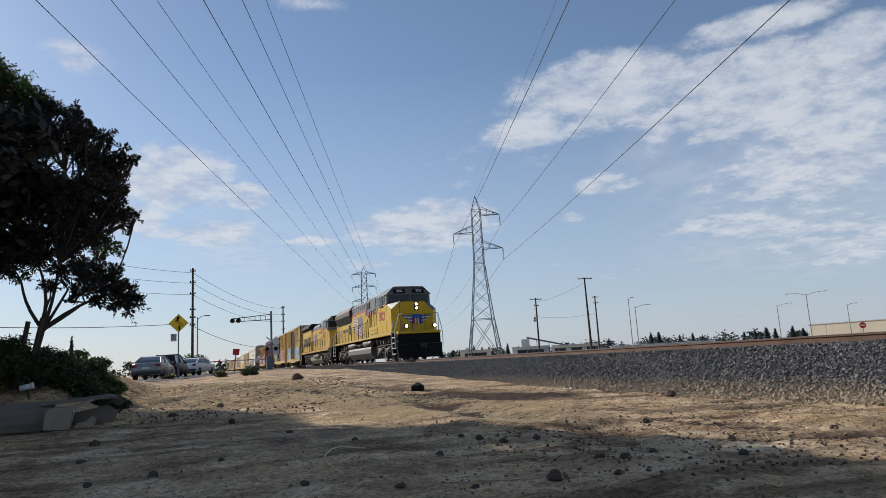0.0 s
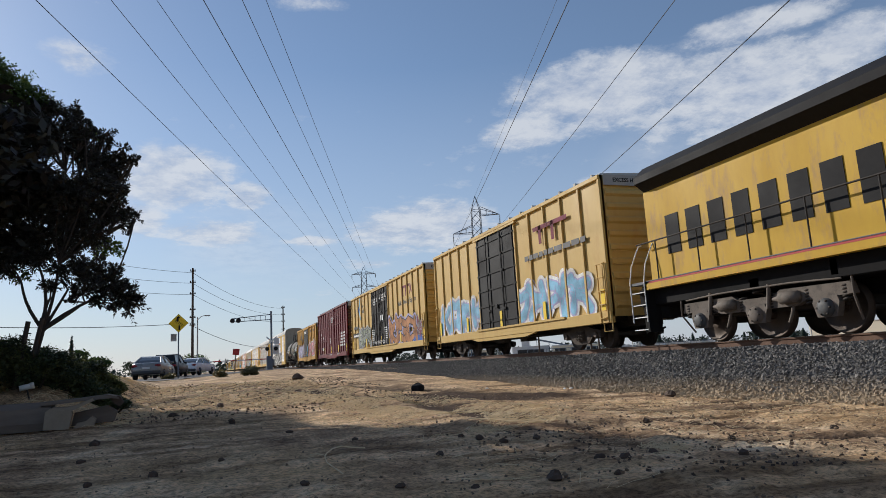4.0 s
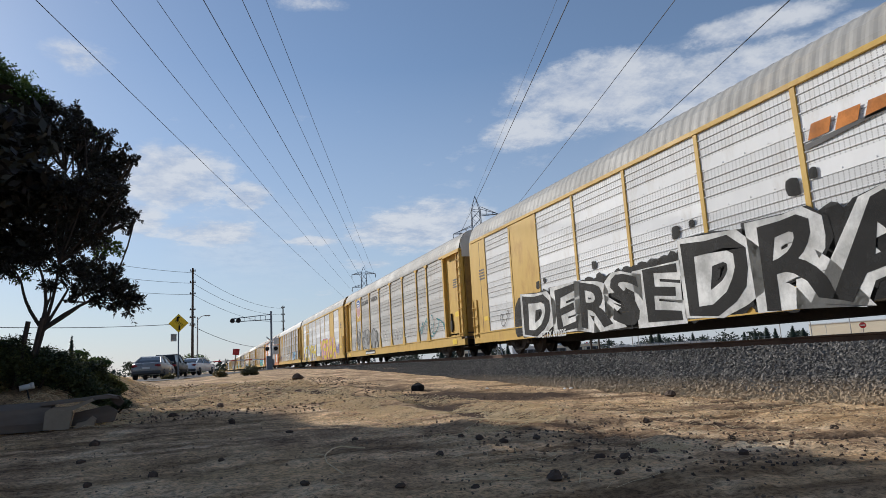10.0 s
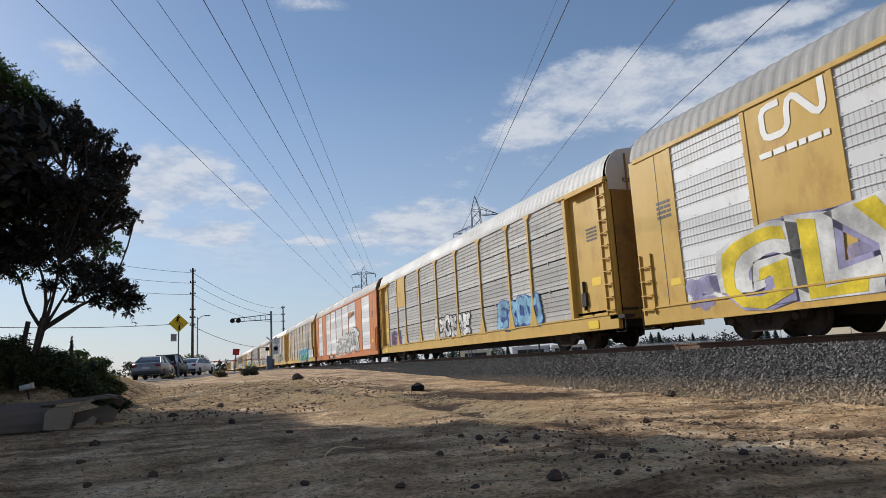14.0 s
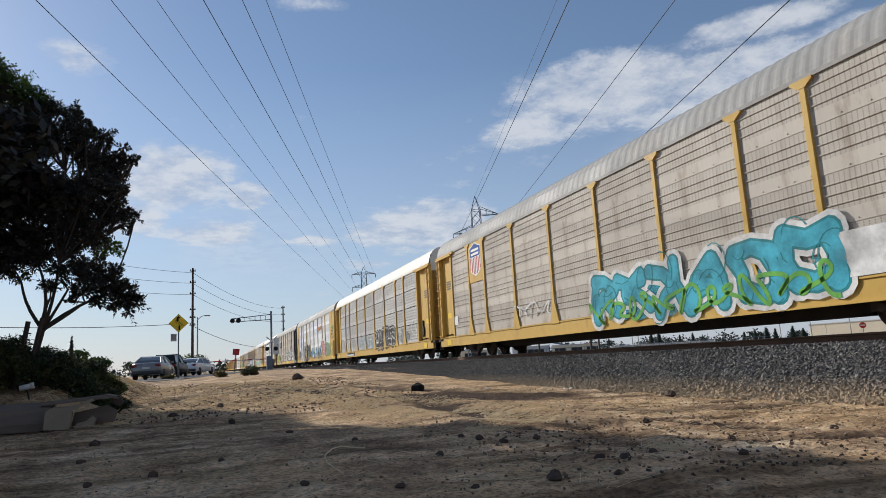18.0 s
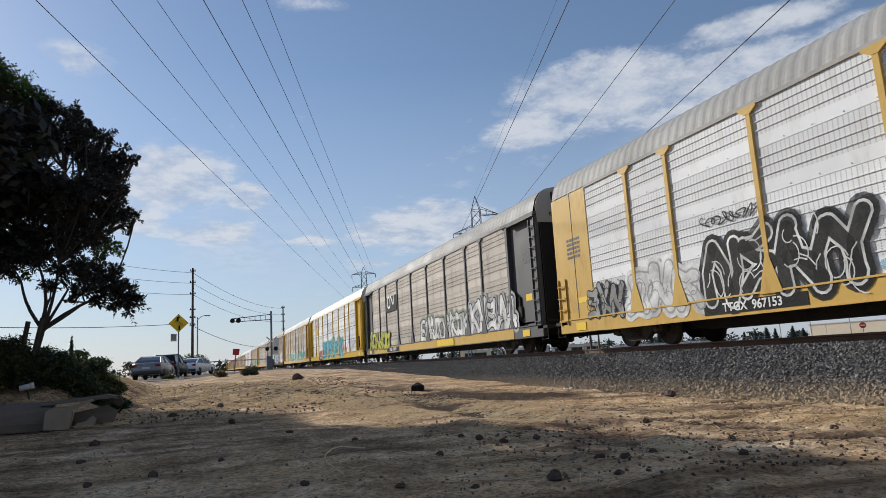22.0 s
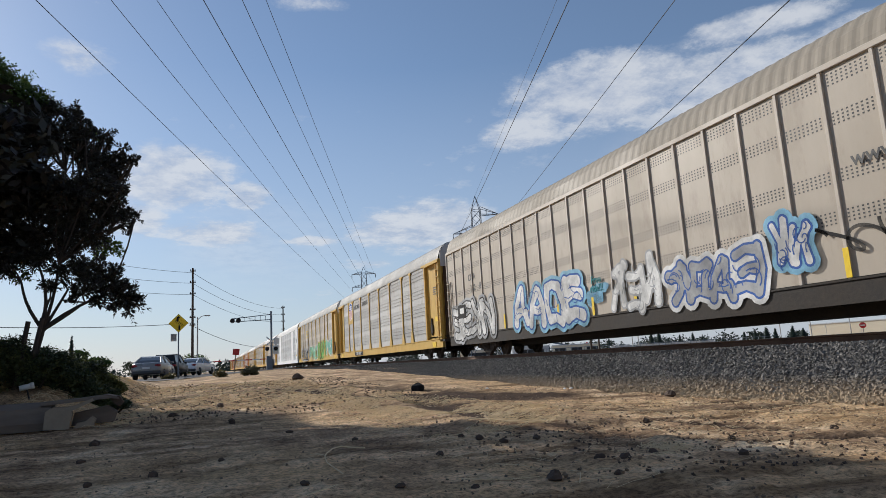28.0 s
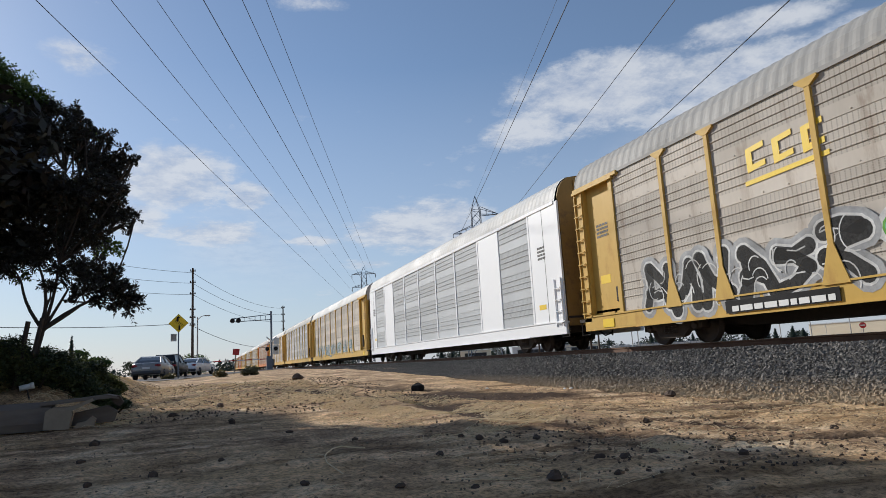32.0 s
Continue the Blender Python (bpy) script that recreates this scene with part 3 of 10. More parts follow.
BOXYEL = paint("boxcar_yellow", (0.56, 0.385, 0.13), (0.5, 0.33, 0.1), rough=0.55, grain=7, blotch=0.5, bump=0.05, dirt=(0.48, 0.29, 0.09), stretch=(1, 1, 0.4), spec=0.2)
OLDBOX = paint("rusty_boxcar_yellow", (0.56, 0.31, 0.045), (0.42, 0.215, 0.035), rough=0.6, grain=7, blotch=0.6, bump=0.08, dirt=(0.2, 0.09, 0.03), stretch=(1, 1, 0.3), spec=0.2)
ORANGE = paint("rack_orange", (0.60, 0.20, 0.045), (0.5, 0.165, 0.04), rough=0.5, grain=7, blotch=0.5, bump=0.05, dirt=(0.4, 0.14, 0.05), stretch=(1, 1, 0.5), spec=0.2)
TANK = paint("black_tank_shell", (0.024, 0.024, 0.025), (0.05, 0.046, 0.042), rough=0.7, grain=5, blotch=0.5, bump=0.04, dirt=(0.075, 0.062, 0.05), stretch=(1, 0.6, 1), spec=0.15)
DARKP = paint("dark_grey_post", (0.075, 0.075, 0.078), (0.05, 0.05, 0.05), rough=0.6, grain=7, blotch=0.6, bump=0.05)
WHITER = paint("new_white_rack", (0.88, 0.89, 0.90), (0.84, 0.85, 0.86), rough=0.4, grain=6, blotch=0.4, bump=0.02)
NEWGREY = paint("new_grey_mesh", (0.50, 0.525, 0.54), (0.44, 0.46, 0.475), rough=0.7, metal=0.0, grain=6, blotch=0.5, bump=0.03, holes=True, spec=0.2)
ENDTAN = paint("faded_end_steel", (0.36, 0.32, 0.25), (0.28, 0.25, 0.2), rough=0.65, grain=6, blotch=0.6, bump=0.05, dirt=(0.2, 0.16, 0.11))
ENDYEL = paint("grimy_yellow_end", (0.32, 0.19, 0.05), (0.22, 0.13, 0.04), rough=0.65, grain=6, blotch=0.6, bump=0.05, dirt=(0.12, 0.075, 0.04))
PANE = glass("dark_cab_glass")
HALF = 1.5


# ---------------------------------------------------------------- running gear, shared by all cars
def bogie_meshes():
    d = {}
    fr = Mesh()
    prof = [(-1.12, 0.36), (-1.16, 0.56), (-0.72, 0.62), (-0.40, 0.74), (0.40, 0.74), (0.72, 0.62), (1.16, 0.56), (1.12, 0.36), (0.70, 0.40), (0.46, 0.20), (0.30, 0.16), (-0.30, 0.16), (-0.46, 0.20), (-0.70, 0.40)]
    fr.prism(prof, "x", -1.17, -1.01)
    d["side_frame"] = fr.data("side_frame")
    rec = Mesh()
    for s in (-1, 1):
        rec.prism([(s * 0.62, 0.42), (s * 0.34, 0.62), (s * 0.34, 0.26), (s * 0.46, 0.28)], "x", -1.176, -1.17)
    rec.box(-1.19, -1.165, -0.24, 0.24, 0.30, 0.60)
    d["frame_recess"] = rec.data("frame_recess")
    sp = Mesh()
    for y in (-0.15, 0.0, 0.15):
        for k in range(6):
            sp.lathe([(0.28 + k * 0.05, 0.062), (0.295 + k * 0.05, 0.075), (0.31 + k * 0.05, 0.062)], (-1.21, y, 0), "z", 10)
    d["spring_pack"] = sp.data("spring_pack")
    ws = Mesh()
    for x in (-0.79, 0.66):
        ws.lathe([(x, 0.10), (x, 0.18), (x + 0.03, 0.20), (x + 0.045, 0.36), (x, 0.40), (x, 0.42), (x + 0.11, 0.425), (x + 0.13, 0.45), (x + 0.135, 0.36), (x + 0.10, 0.34), (x + 0.10, 0.16), (x + 0.135, 0.1)], (0, 0, 0), "x", 28)
    ws.lathe([(-1.22, 0.06), (-1.22, 0.085), (-1.19, 0.1), (-1.0, 0.1), (-0.9, 0.085), (0.9, 0.085), (1.0, 0.1), (1.19, 0.1), (1.22, 0.08)], (0, 0, 0), "x", 14)
    d["wheelset"] = ws.data("wheelset")
    tr = Mesh()
    for x in (-0.79, 0.68):
        tr.lathe([(x + 0.005, 0.425), (x + 0.1, 0.43)], (0, 0, 0), "x", 28)
    d["tread"] = tr.data("tread")
    cap = Mesh().lathe([(-1.245, 0.03), (-1.245, 0.07), (-1.22, 0.085)], (0, 0, 0), "x", 12)
    for a in range(3):
        cap.box(-1.262, -1.245, 0.045 * math.cos(a * 2.09) - 0.012, 0.045 * math.cos(a * 2.09) + 0.012, 0.045 * math.sin(a * 2.09) - 0.012, 0.045 * math.sin(a * 2.09) + 0.012)
    d["axle_cap"] = cap.data("axle_cap")
    bo = Mesh().box(-1.15, 1.15, -0.2, 0.2, 0.42, 0.66, 0.03).box(-0.3, 0.3, -0.3, 0.3, 0.66, 0.78)
    for s in (-1, 1):
        bo.box(-0.95, 0.95, s * 0.5 - 0.06, s * 0.5 + 0.06, 0.36, 0.46)
    d["bolster"] = bo.data("bolster")
    for k, me in d.items():
        me.materials.append({"wheelset": WHEEL, "tread": TREAD, "axle_cap": WHEEL, "bolster": UNDER}.get(k, TRUCK))
    return d


BOGIE = bogie_meshes()
WHEELS = []


def bogie(parent, y):
    b = put("bogie", BOGIE["bolster"], None, parent, at=pose(0, y, 0))
    put("side_frame", BOGIE["side_frame"], None, b)
    put("side_frame", BOGIE["side_frame"], None, b, at=pose(0, 0, 0, 0, 0, 180))
    put("frame_recess", BOGIE["frame_recess"], None, b)
    put("spring_pack", BOGIE["spring_pack"], None, b, "coil springs")
    for s in (-0.89, 0.89):
        w = put("wheelset", BOGIE["wheelset"], None, b, at=pose(0, s, 0.425))
        WHEELS.append((w, s, 0.425))
    return b


def coupler(parent, y, s):
    m = Mesh()
    a, b2 = sorted((y, y + s * 0.62))
    m.box(-0.1, 0.1, a, b2, 0.78, 0.96, 0.02)
    c = y + s * 0.68
    m.prism([(-0.17, c - s * 0.12), (0.17, c - s * 0.12), (0.19, c + s * 0.04), (0.08, c + s * 0.14), (0.02, c + s * 0.02), (-0.16, c + s * 0.12)], "z", 0.73, 1.01)
    put("coupler", m, TRUCK, parent)
    h = Mesh()
    h.tube([(-0.42, y + s * 0.05, 0.86), (-0.42, y + s * 0.18, 0.6), (-0.3, y + s * 0.38, 0.42), (-0.16, y + s * 0.6, 0.5)], 0.03, 6)
    put("brake_hose", h, BLACKP, parent)


def ladder(parent, y0, y1, z0, z1, x, mat, step=0.38):
    m = Mesh()
    for y in (y0, y1):
        m.box(x - 0.05, x - 0.01, y - 0.02, y + 0.02, z0, z1)
    k = z0 + 0.12
    while k < z1:
        m.box(x - 0.1, x - 0.045, y0, y1, k - 0.013, k + 0.013)
        k += step
    return put("ladder", m, mat, parent)


def bars(parent, y, z, w, h, rows, mat, x, seed=1):
    """Writing too small or private to letter: plain bars of its size and colour."""
    rg = random.Random(seed)
    m = Mesh()
    for r in range(rows):
        zz = z + h * (rows - 1 - r) / rows
        yy = y
        while yy > y - w:
            l = rg.uniform(0.25, 0.6) * h / rows * 3
            m.box(x - 0.006, x - 0.002, yy - min(l, yy - y + w), yy, zz, zz + 0.6 * h / rows)
            yy -= l + 0.25 * h / rows
    return put("marking", m, mat, parent)


# ---------------------------------------------------------------- graffiti
def spray(name, c, hold=0.98):
    """Sprayed paint: uneven tone, thin patches where the steel shows through."""
    m = bpy.data.materials.new("spray_" + name)
    _, N = nodes_of(m)
    co = N("ShaderNodeTexCoord").outputs["Object"]
    big = N("ShaderNodeTexNoise", ins={"Vector": co, "Scale": 1.4, "Detail": 5.0, "Roughness": 0.6}).outputs[0]
    fine = N("ShaderNodeTexNoise", ins={"Vector": co, "Scale": 14.0, "Detail": 6.0, "Roughness": 0.75}).outputs[0]
    k = N("ShaderNodeMapRange", ins={0: big, 1: 0.35, 2: 0.65}).outputs[0]
    col = N("ShaderNodeMix", blend="MIX", ins={0: k, 6: (*(min(1, v * 1.1) for v in c), 1), 7: (*(v * 0.68 for v in c), 1)}).outputs[2]
    thin = N("ShaderNodeMath", op="MULTIPLY_ADD", ins={0: fine, 1: 0.55, 2: big}).outputs[0]
    thin = N("ShaderNodeMapRange", ins={0: thin, 1: 0.62, 2: 0.95, 3: 1 - hold, 4: min(0.9, 1.28 - hold)}).outputs[0]
    p = N("ShaderNodeBsdfPrincipled", ins={"Base Color": col, "Roughness": 0.7, "Specular IOR Level": 0.2})
    t = N("ShaderNodeBsdfTransparent")
    mx = N("ShaderNodeMixShader", ins={0: thin, 1: p.outputs[0], 2: t.outputs[0]})
    N("ShaderNodeOutputMaterial", ins={0: mx.outputs[0]})
    MATS["spray_" + name] = m
    SPRAY_BASE[name] = c
    return m


SPRAY_BASE, SOFT = {}, {}


def soft_spray(name):
    if name not in SOFT:
        SOFT[name] = spray("thin_" + name, SPRAY_BASE[name], 0.62)
    return SOFT[name]


SPRAY = {"white": spray("white", (0.76, 0.76, 0.74)), "black": spray("black", (0.014, 0.014, 0.015)), "cyan": spray("cyan", (0.07, 0.42, 0.55)), "sky": spray("sky", (0.25, 0.5, 0.68)), "blue": spray("blue", (0.05, 0.13, 0.42)), "pink": spray("pink", (0.72, 0.33, 0.38)),
         "lilac": spray("lilac", (0.42, 0.40, 0.62)), "yellow": spray("yellow", (0.80, 0.62, 0.04)), "green": spray("green", (0.16, 0.45, 0.08)), "mint": spray("mint", (0.25, 0.6, 0.45)), "grey": spray("grey", (0.42, 0.43, 0.44)), "lime": spray("lime", (0.55, 0.56, 0.06)), "maroon": spray("maroon", (0.2, 0.03, 0.06)), "teal": spray("teal", (0.03, 0.25, 0.28)), "orange": spray("orange", (0.6, 0.22, 0.05)), "tan": spray("tan", (0.5, 0.27, 0.1)), "clay": spray("clay", (0.42, 0.19, 0.08)), "sage": spray("sage", (0.32, 0.36, 0.28)), "steel": spray("steel", (0.36, 0.365, 0.36)), "soot": spray("soot", (0.07, 0.065, 0.06))}


def blob(m, x, cy, cz, ry, rz, rg, n=18, wob=0.2, k=1.0):
    ph = [rg.uniform(0, 6.28) for _ in range(3)]
    pts = []
    for i in range(n):
        a = 6.28319 * i / n
        r = 1 + wob * (0.6 * math.sin(2 * a + ph[0]) + 0.4 * math.sin(3 * a + ph[1]) + 0.25 * math.sin(5 * a + ph[2]))
        sq = max(abs(math.cos(a)), abs(math.sin(a))) ** -0.55
        pts.append((cy + ry * k * r * sq * math.cos(a), cz + rz * k * r * sq * math.sin(a)))
    m.prism(pts, "x", x - 0.0015, x)


LETTER_STROKES = (((-0.30, 0.0, -0.26, 1.0), (-0.26, 0.92, 0.30, 0.74), (0.30, 0.74, -0.2, 0.46), (-0.1, 0.5, 0.36, 0.0)),
                  ((0.34, 0.92, -0.28, 0.84), (-0.28, 0.84, 0.28, 0.44), (0.28, 0.44, -0.34, 0.08)),
                  ((-0.34, 0.0, -0.02, 1.0), (0.02, 1.0, 0.34, 0.0), (-0.22, 0.36, 0.24, 0.36)),
                  ((-0.28, 0.0, -0.30, 1.0), (-0.3, 0.95, 0.34, 0.98), (-0.3, 0.5, 0.26, 0.52), (-0.28, 0.06, 0.36, 0.03)),
                  ((-0.32, 0.06, -0.30, 0.9), (-0.3, 0.9, 0.28, 0.94), (0.3, 0.92, 0.3, 0.08), (0.3, 0.08, -0.3, 0.05)),
                  ((-0.32, 0.0, -0.28, 1.0), (-0.26, 0.95, 0.28, 0.08), (0.3, 0.0, 0.34, 1.0)),
                  ((-0.28, 0.0, -0.28, 1.0), (-0.2, 0.48, 0.36, 1.0), (-0.16, 0.52, 0.38, -0.04)))


def stroke(m, x, y0, z0, y1, z1, w, grow):
    """A fat, slightly bowed stroke of paint with round, swollen ends."""
    d = Vector((y1 - y0, z1 - z0))
    if d.length < 1e-6:
        return
    bow = 0.12 * d.length * (1 if (y0 * 7 + z1 * 13) % 2 < 1 else -1)
    d.normalize()
    n = Vector((-d.y, d.x))
    r0, r1, rm = w * 0.60 + grow, w * 0.52 + grow, w * 0.46 + grow
    pts = []
    for k in range(7):
        a = math.pi * (0.5 + k / 6)
        pts.append((y0 + (d.x * math.cos(a) + n.x * math.sin(a)) * r0, z0 + (d.y * math.cos(a) + n.y * math.sin(a)) * r0))
    c = ((y0 + y1) / 2 + n.x * bow, (z0 + z1) / 2 + n.y * bow)
    pts.append((c[0] - n.x * rm, c[1] - n.y * rm))
    for k in range(7):
        a = math.pi * (-0.5 + k / 6)
        pts.append((y1 + (d.x * math.cos(a) + n.x * math.sin(a)) * r1, z1 + (d.y * math.cos(a) + n.y * math.sin(a)) * r1))
    pts.append((c[0] + n.x * rm, c[1] + n.y * rm))
    m.add([(x, *c)] + [(x, p[0], p[1]) for p in pts], [(0, q + 1, (q + 1) % len(pts) + 1) for q in range(len(pts))])


def piece(parent, y_left, y_right, z0, z1, n, fill, edge, halo=None, seed=1, x=-HALF, name="graffiti"):
    """Interlocked graffiti strokes that nobody can read: a halo, dark outlines and filled bodies. y_left > y_right."""
    rg = random.Random(seed)
    n = max(2, n)
    w = (y_left - y_right) / n
    h = z1 - z0
    for i in range(n):
        out, body, rim, shine = Mesh(), Mesh(), Mesh(), Mesh()
        cy = y_left - w * (i + 0.5)
        sc, lift, lean, flip = rg.uniform(0.82, 1.0), rg.uniform(0.0, 0.1) * h, rg.uniform(-0.22, 0.22), rg.choice((-1, 1))
        thick = min(w * 0.27, h * 0.22) * rg.uniform(0.9, 1.15)
        for q, (a0, b0, a1, b1) in enumerate(LETTER_STROKES[rg.randrange(7)]):
            j = [rg.uniform(-0.07, 0.07) for _ in range(4)]
            k0, k1 = 0.12 + 0.76 * (b0 + j[0]), 0.12 + 0.76 * (b1 + j[1])
            p = (cy - flip * (a0 + j[2] + lean * (b0 - 0.5)) * w * 1.12, z0 + lift + k0 * h * sc)
            r = (cy - flip * (a1 + j[3] + lean * (b1 - 0.5)) * w * 1.12, z0 + lift + k1 * h * sc)
            lay = 0.0003 * q + 0.0012 * (i % 2)
            if halo:
                stroke(rim, x - 0.003 - lay, *p, *r, thick, 0.13 + 0.03 * h)
            stroke(out, x - 0.0062 - lay, *p, *r, thick, 0.03 + 0.018 * h)
            stroke(body, x - 0.0095 - lay, *p, *r, thick, 0.0)
            if q % 2 == 0:
                g = thick * 0.26
                stroke(shine, x - 0.0128 - lay, p[0] + g, p[1] * 0.75 + r[1] * 0.25, r[0] * 0.55 + p[0] * 0.45 + g, r[1] * 0.5 + p[1] * 0.5, 0.03, 0.0)
        for q in range(4):
            ca, cz, rr, a0 = cy + rg.uniform(-0.4, 0.4) * w, z0 + h * rg.uniform(0.15, 0.85), rg.uniform(0.12, 0.3) * min(w, h), rg.uniform(0, 6.28)
            sweep = rg.uniform(1.6, 3.6)
            vs, fs = [], []
            for e in range(9):
                for tk in (-0.014, 0.014):
                    vs.append((x - 0.0142 - 0.0003 * q, ca + (rr + tk) * math.cos(a0 + sweep * e / 8), cz + (rr * 1.2 + tk) * math.sin(a0 + sweep * e / 8)))
                if e:
                    fs.append((2 * e - 2, 2 * e - 1, 2 * e + 1, 2 * e))
            shine.add(vs, fs)
        if halo:
            put(name, rim, SPRAY[halo], parent)
        put(name, out, SPRAY[edge], parent)
        put(name, body, SPRAY[fill], parent)
        put(name, shine, SPRAY[edge], parent)


def tag(parent, y_left, y_right, z0, z1, colour, seed=1, x=-HALF, thick=0.035):
    """A quick looping line of spray paint."""
    rg = random.Random(seed)
    m = Mesh()
    h, w = z1 - z0, y_left - y_right
    n = max(30, int(w / h * 34))
    f1, f2, p1, p2 = rg.uniform(0.9, 1.3), rg.uniform(0.35, 0.6), rg.uniform(0, 6), rg.uniform(0, 6)
    fine = []
    for i in range(n + 1):
        th = 6.28319 * i / n * w / h * 1.15
        env = 0.75 + 0.25 * math.sin(th * 0.31 + p2)
        fine.append((y_left - w * i / n + 0.34 * h * math.sin(th * f1 + p1), (z0 + z1) / 2 + 0.5 * h * env * math.sin(th + 0.9 * math.sin(th * f2 + p2))))
    vs, fs = [], []
    for i, (a, z) in enumerate(fine):
        a2, z2 = fine[min(i + 1, len(fine) - 1)]
        a1, z1_ = fine[max(i - 1, 0)]
        d = Vector((a2 - a1, z2 - z1_)).normalized()
        za, zb = z + d.x * thick, z - d.x * thick
        vs += [((x(za) if callable(x) else x) - 0.006, a - d.y * thick, za), ((x(zb) if callable(x) else x) - 0.006, a + d.y * thick, zb)]
        if i:
            fs.append((2 * i - 2, 2 * i - 1, 2 * i + 1, 2 * i))
    m.add(vs, fs)
    put("graffiti", m, SPRAY[colour], parent)


def islands(me):
    """The separate pieces of a mesh, each as mesh data of its own."""
    root = list(range(len(me.vertices)))

    def find(i):
        while root[i] != i:
            root[i] = root[root[i]]
            i = root[i]
        return i
    for e in me.edges:
        a, b2 = (find(i) for i in e.vertices)
        root[a] = b2
    sets = {}
    for p in me.polygons:
        sets.setdefault(find(p.vertices[0]), []).append(tuple(p.vertices))
    out = []
    for fs in sets.values():
        ids = sorted({i for f in fs for i in f})
        new_id = {i: k for k, i in enumerate(ids)}
        m = Mesh().add([tuple(me.vertices[i].co) for i in ids], [tuple(new_id[i] for i in f) for f in fs])
        out.append(m.data("graffiti"))
    return out


def words(parent, text, y_left, y_right, z0, z1, fill, edge, shadow=None, x=-HALF):
    """Lettered graffiti with a fat outline."""
    h, w = z1 - z0, y_left - y_right
    for k, (mat, bold, dx) in enumerate((((shadow, 0.24, 0.004),) if shadow else ()) + ((edge, 0.165, 0.008), (fill, 0.018, 0.0125))):
        me = lettering(text, h * 1.32, 0.0015, bold * h, 1.0)
        ys = [v.co.y for v in me.vertices]
        zs = [v.co.z for v in me.vertices]
        sy = w / (max(ys) - min(ys)) * (1.04 if bold > 0.05 else 1.0)
        cy, cz = (max(ys) + min(ys)) / 2, (max(zs) + min(zs)) / 2
        sz = h / (max(zs) - min(zs)) * (1.1 if bold > 0.05 else 1.0)
        for v in me.vertices:
            v.co.y, v.co.z = (v.co.y - cy) * sy, (v.co.z - cz) * sz
            v.co.z += 0.05 * h * math.sin(v.co.y * 3.1)
            v.co.y += 0.04 * h * math.sin(v.co.z * 5 + v.co.y)
        for letter in islands(me):
            put("graffiti", letter, SPRAY[mat], parent, at=pose(x - dx, (y_left + y_right) / 2, (z0 + z1) / 2))


def shield(parent, y, z, w, h, x=-HALF):
    """The road's emblem as plain shapes: a blue top over red and white stripes."""
    out = [(-0.5, 0.42), (-0.28, 0.46), (0, 0.56), (0.28, 0.46), (0.5, 0.42), (0.47, 0.1), (0.5, -0.15), (0.38, -0.36), (0, -0.5), (-0.38, -0.36), (-0.5, -0.15), (-0.47, 0.1)]
    put("emblem", Mesh().prism([(y - a * w * 1.08, z + b * h * 1.06) for a, b in out], "x", x - 0.004, x - 0.001), WHITEP, parent)
    m = Mesh()
    m.prism([(y - a * w, z + b * h) for a, b in ((-0.5, 0.42), (-0.28, 0.46), (0, 0.56), (0.28, 0.46), (0.5, 0.42), (0.475, 0.12), (-0.475, 0.12))], "x", x - 0.007, x - 0.004)
    put("emblem", m, SPRAY["blue"], parent)
    for i in range(7):
        m = Mesh()
        a = -0.45 + i * 0.15
        lo = -0.46 + 0.85 * a * a
        m.prism([(y - (a - 0.038) * w, z + 0.1 * h), (y - (a + 0.038) * w, z + 0.1 * h), (y - (a + 0.038) * w, z + lo * h), (y - (a - 0.038) * w, z + lo * h)], "x", x - 0.007, x - 0.004)
        put("emblem_stripe", m, LRED, parent)
    for k in (0.33, 0.2):
        put("emblem_bar", Mesh().box(x - 0.01, x - 0.007, y - 0.36 * w, y + 0.36 * w, z + (k - 0.03) * h, z + (k + 0.045) * h), WHITEP, parent)


# ---------------------------------------------------------------- autorack wagons
RACK_L = 28.83
ROOF_CACHE, PANEL_CACHE = {}, {}


def roof_profile():
    pts = [(-1.50, 5.03), (-1.475, 5.18), (-1.38, 5.48), (-1.22, 5.71), (-1.0, 5.86), (-0.6, 5.94), (0, 5.97)]
    return pts + [(-a, b) for a, b in reversed(pts[:-1])]


def roof_mesh(y0, y1, mat):
    key = (round(y0, 2), round(y1, 2), mat.name)
    if key not in ROOF_CACHE:
        pr = roof_profile()
        m = Mesh()
        n = int((y1 - y0) / 0.08)
        vs, fs = [], []
        for i in range(n + 1):
            y = y0 + (y1 - y0) * i / n
            k = 0.005 if (i // 2) % 2 else -0.005
            for a, b2 in pr:
                r = math.hypot(a, b2 - 4.4)
                vs.append((a * (1 + k / r), y, b2 + (b2 - 4.4) * k / r))
        w = len(pr)
        for i in range(n):
            fs += [(i * w + j, i * w + j + 1, (i + 1) * w + j + 1, (i + 1) * w + j) for j in range(w - 1)]
        m.add(vs, fs)
        me = m.data("roof")
        me.materials.append(mat)
        ROOF_CACHE[key] = me
    return ROOF_CACHE[key]


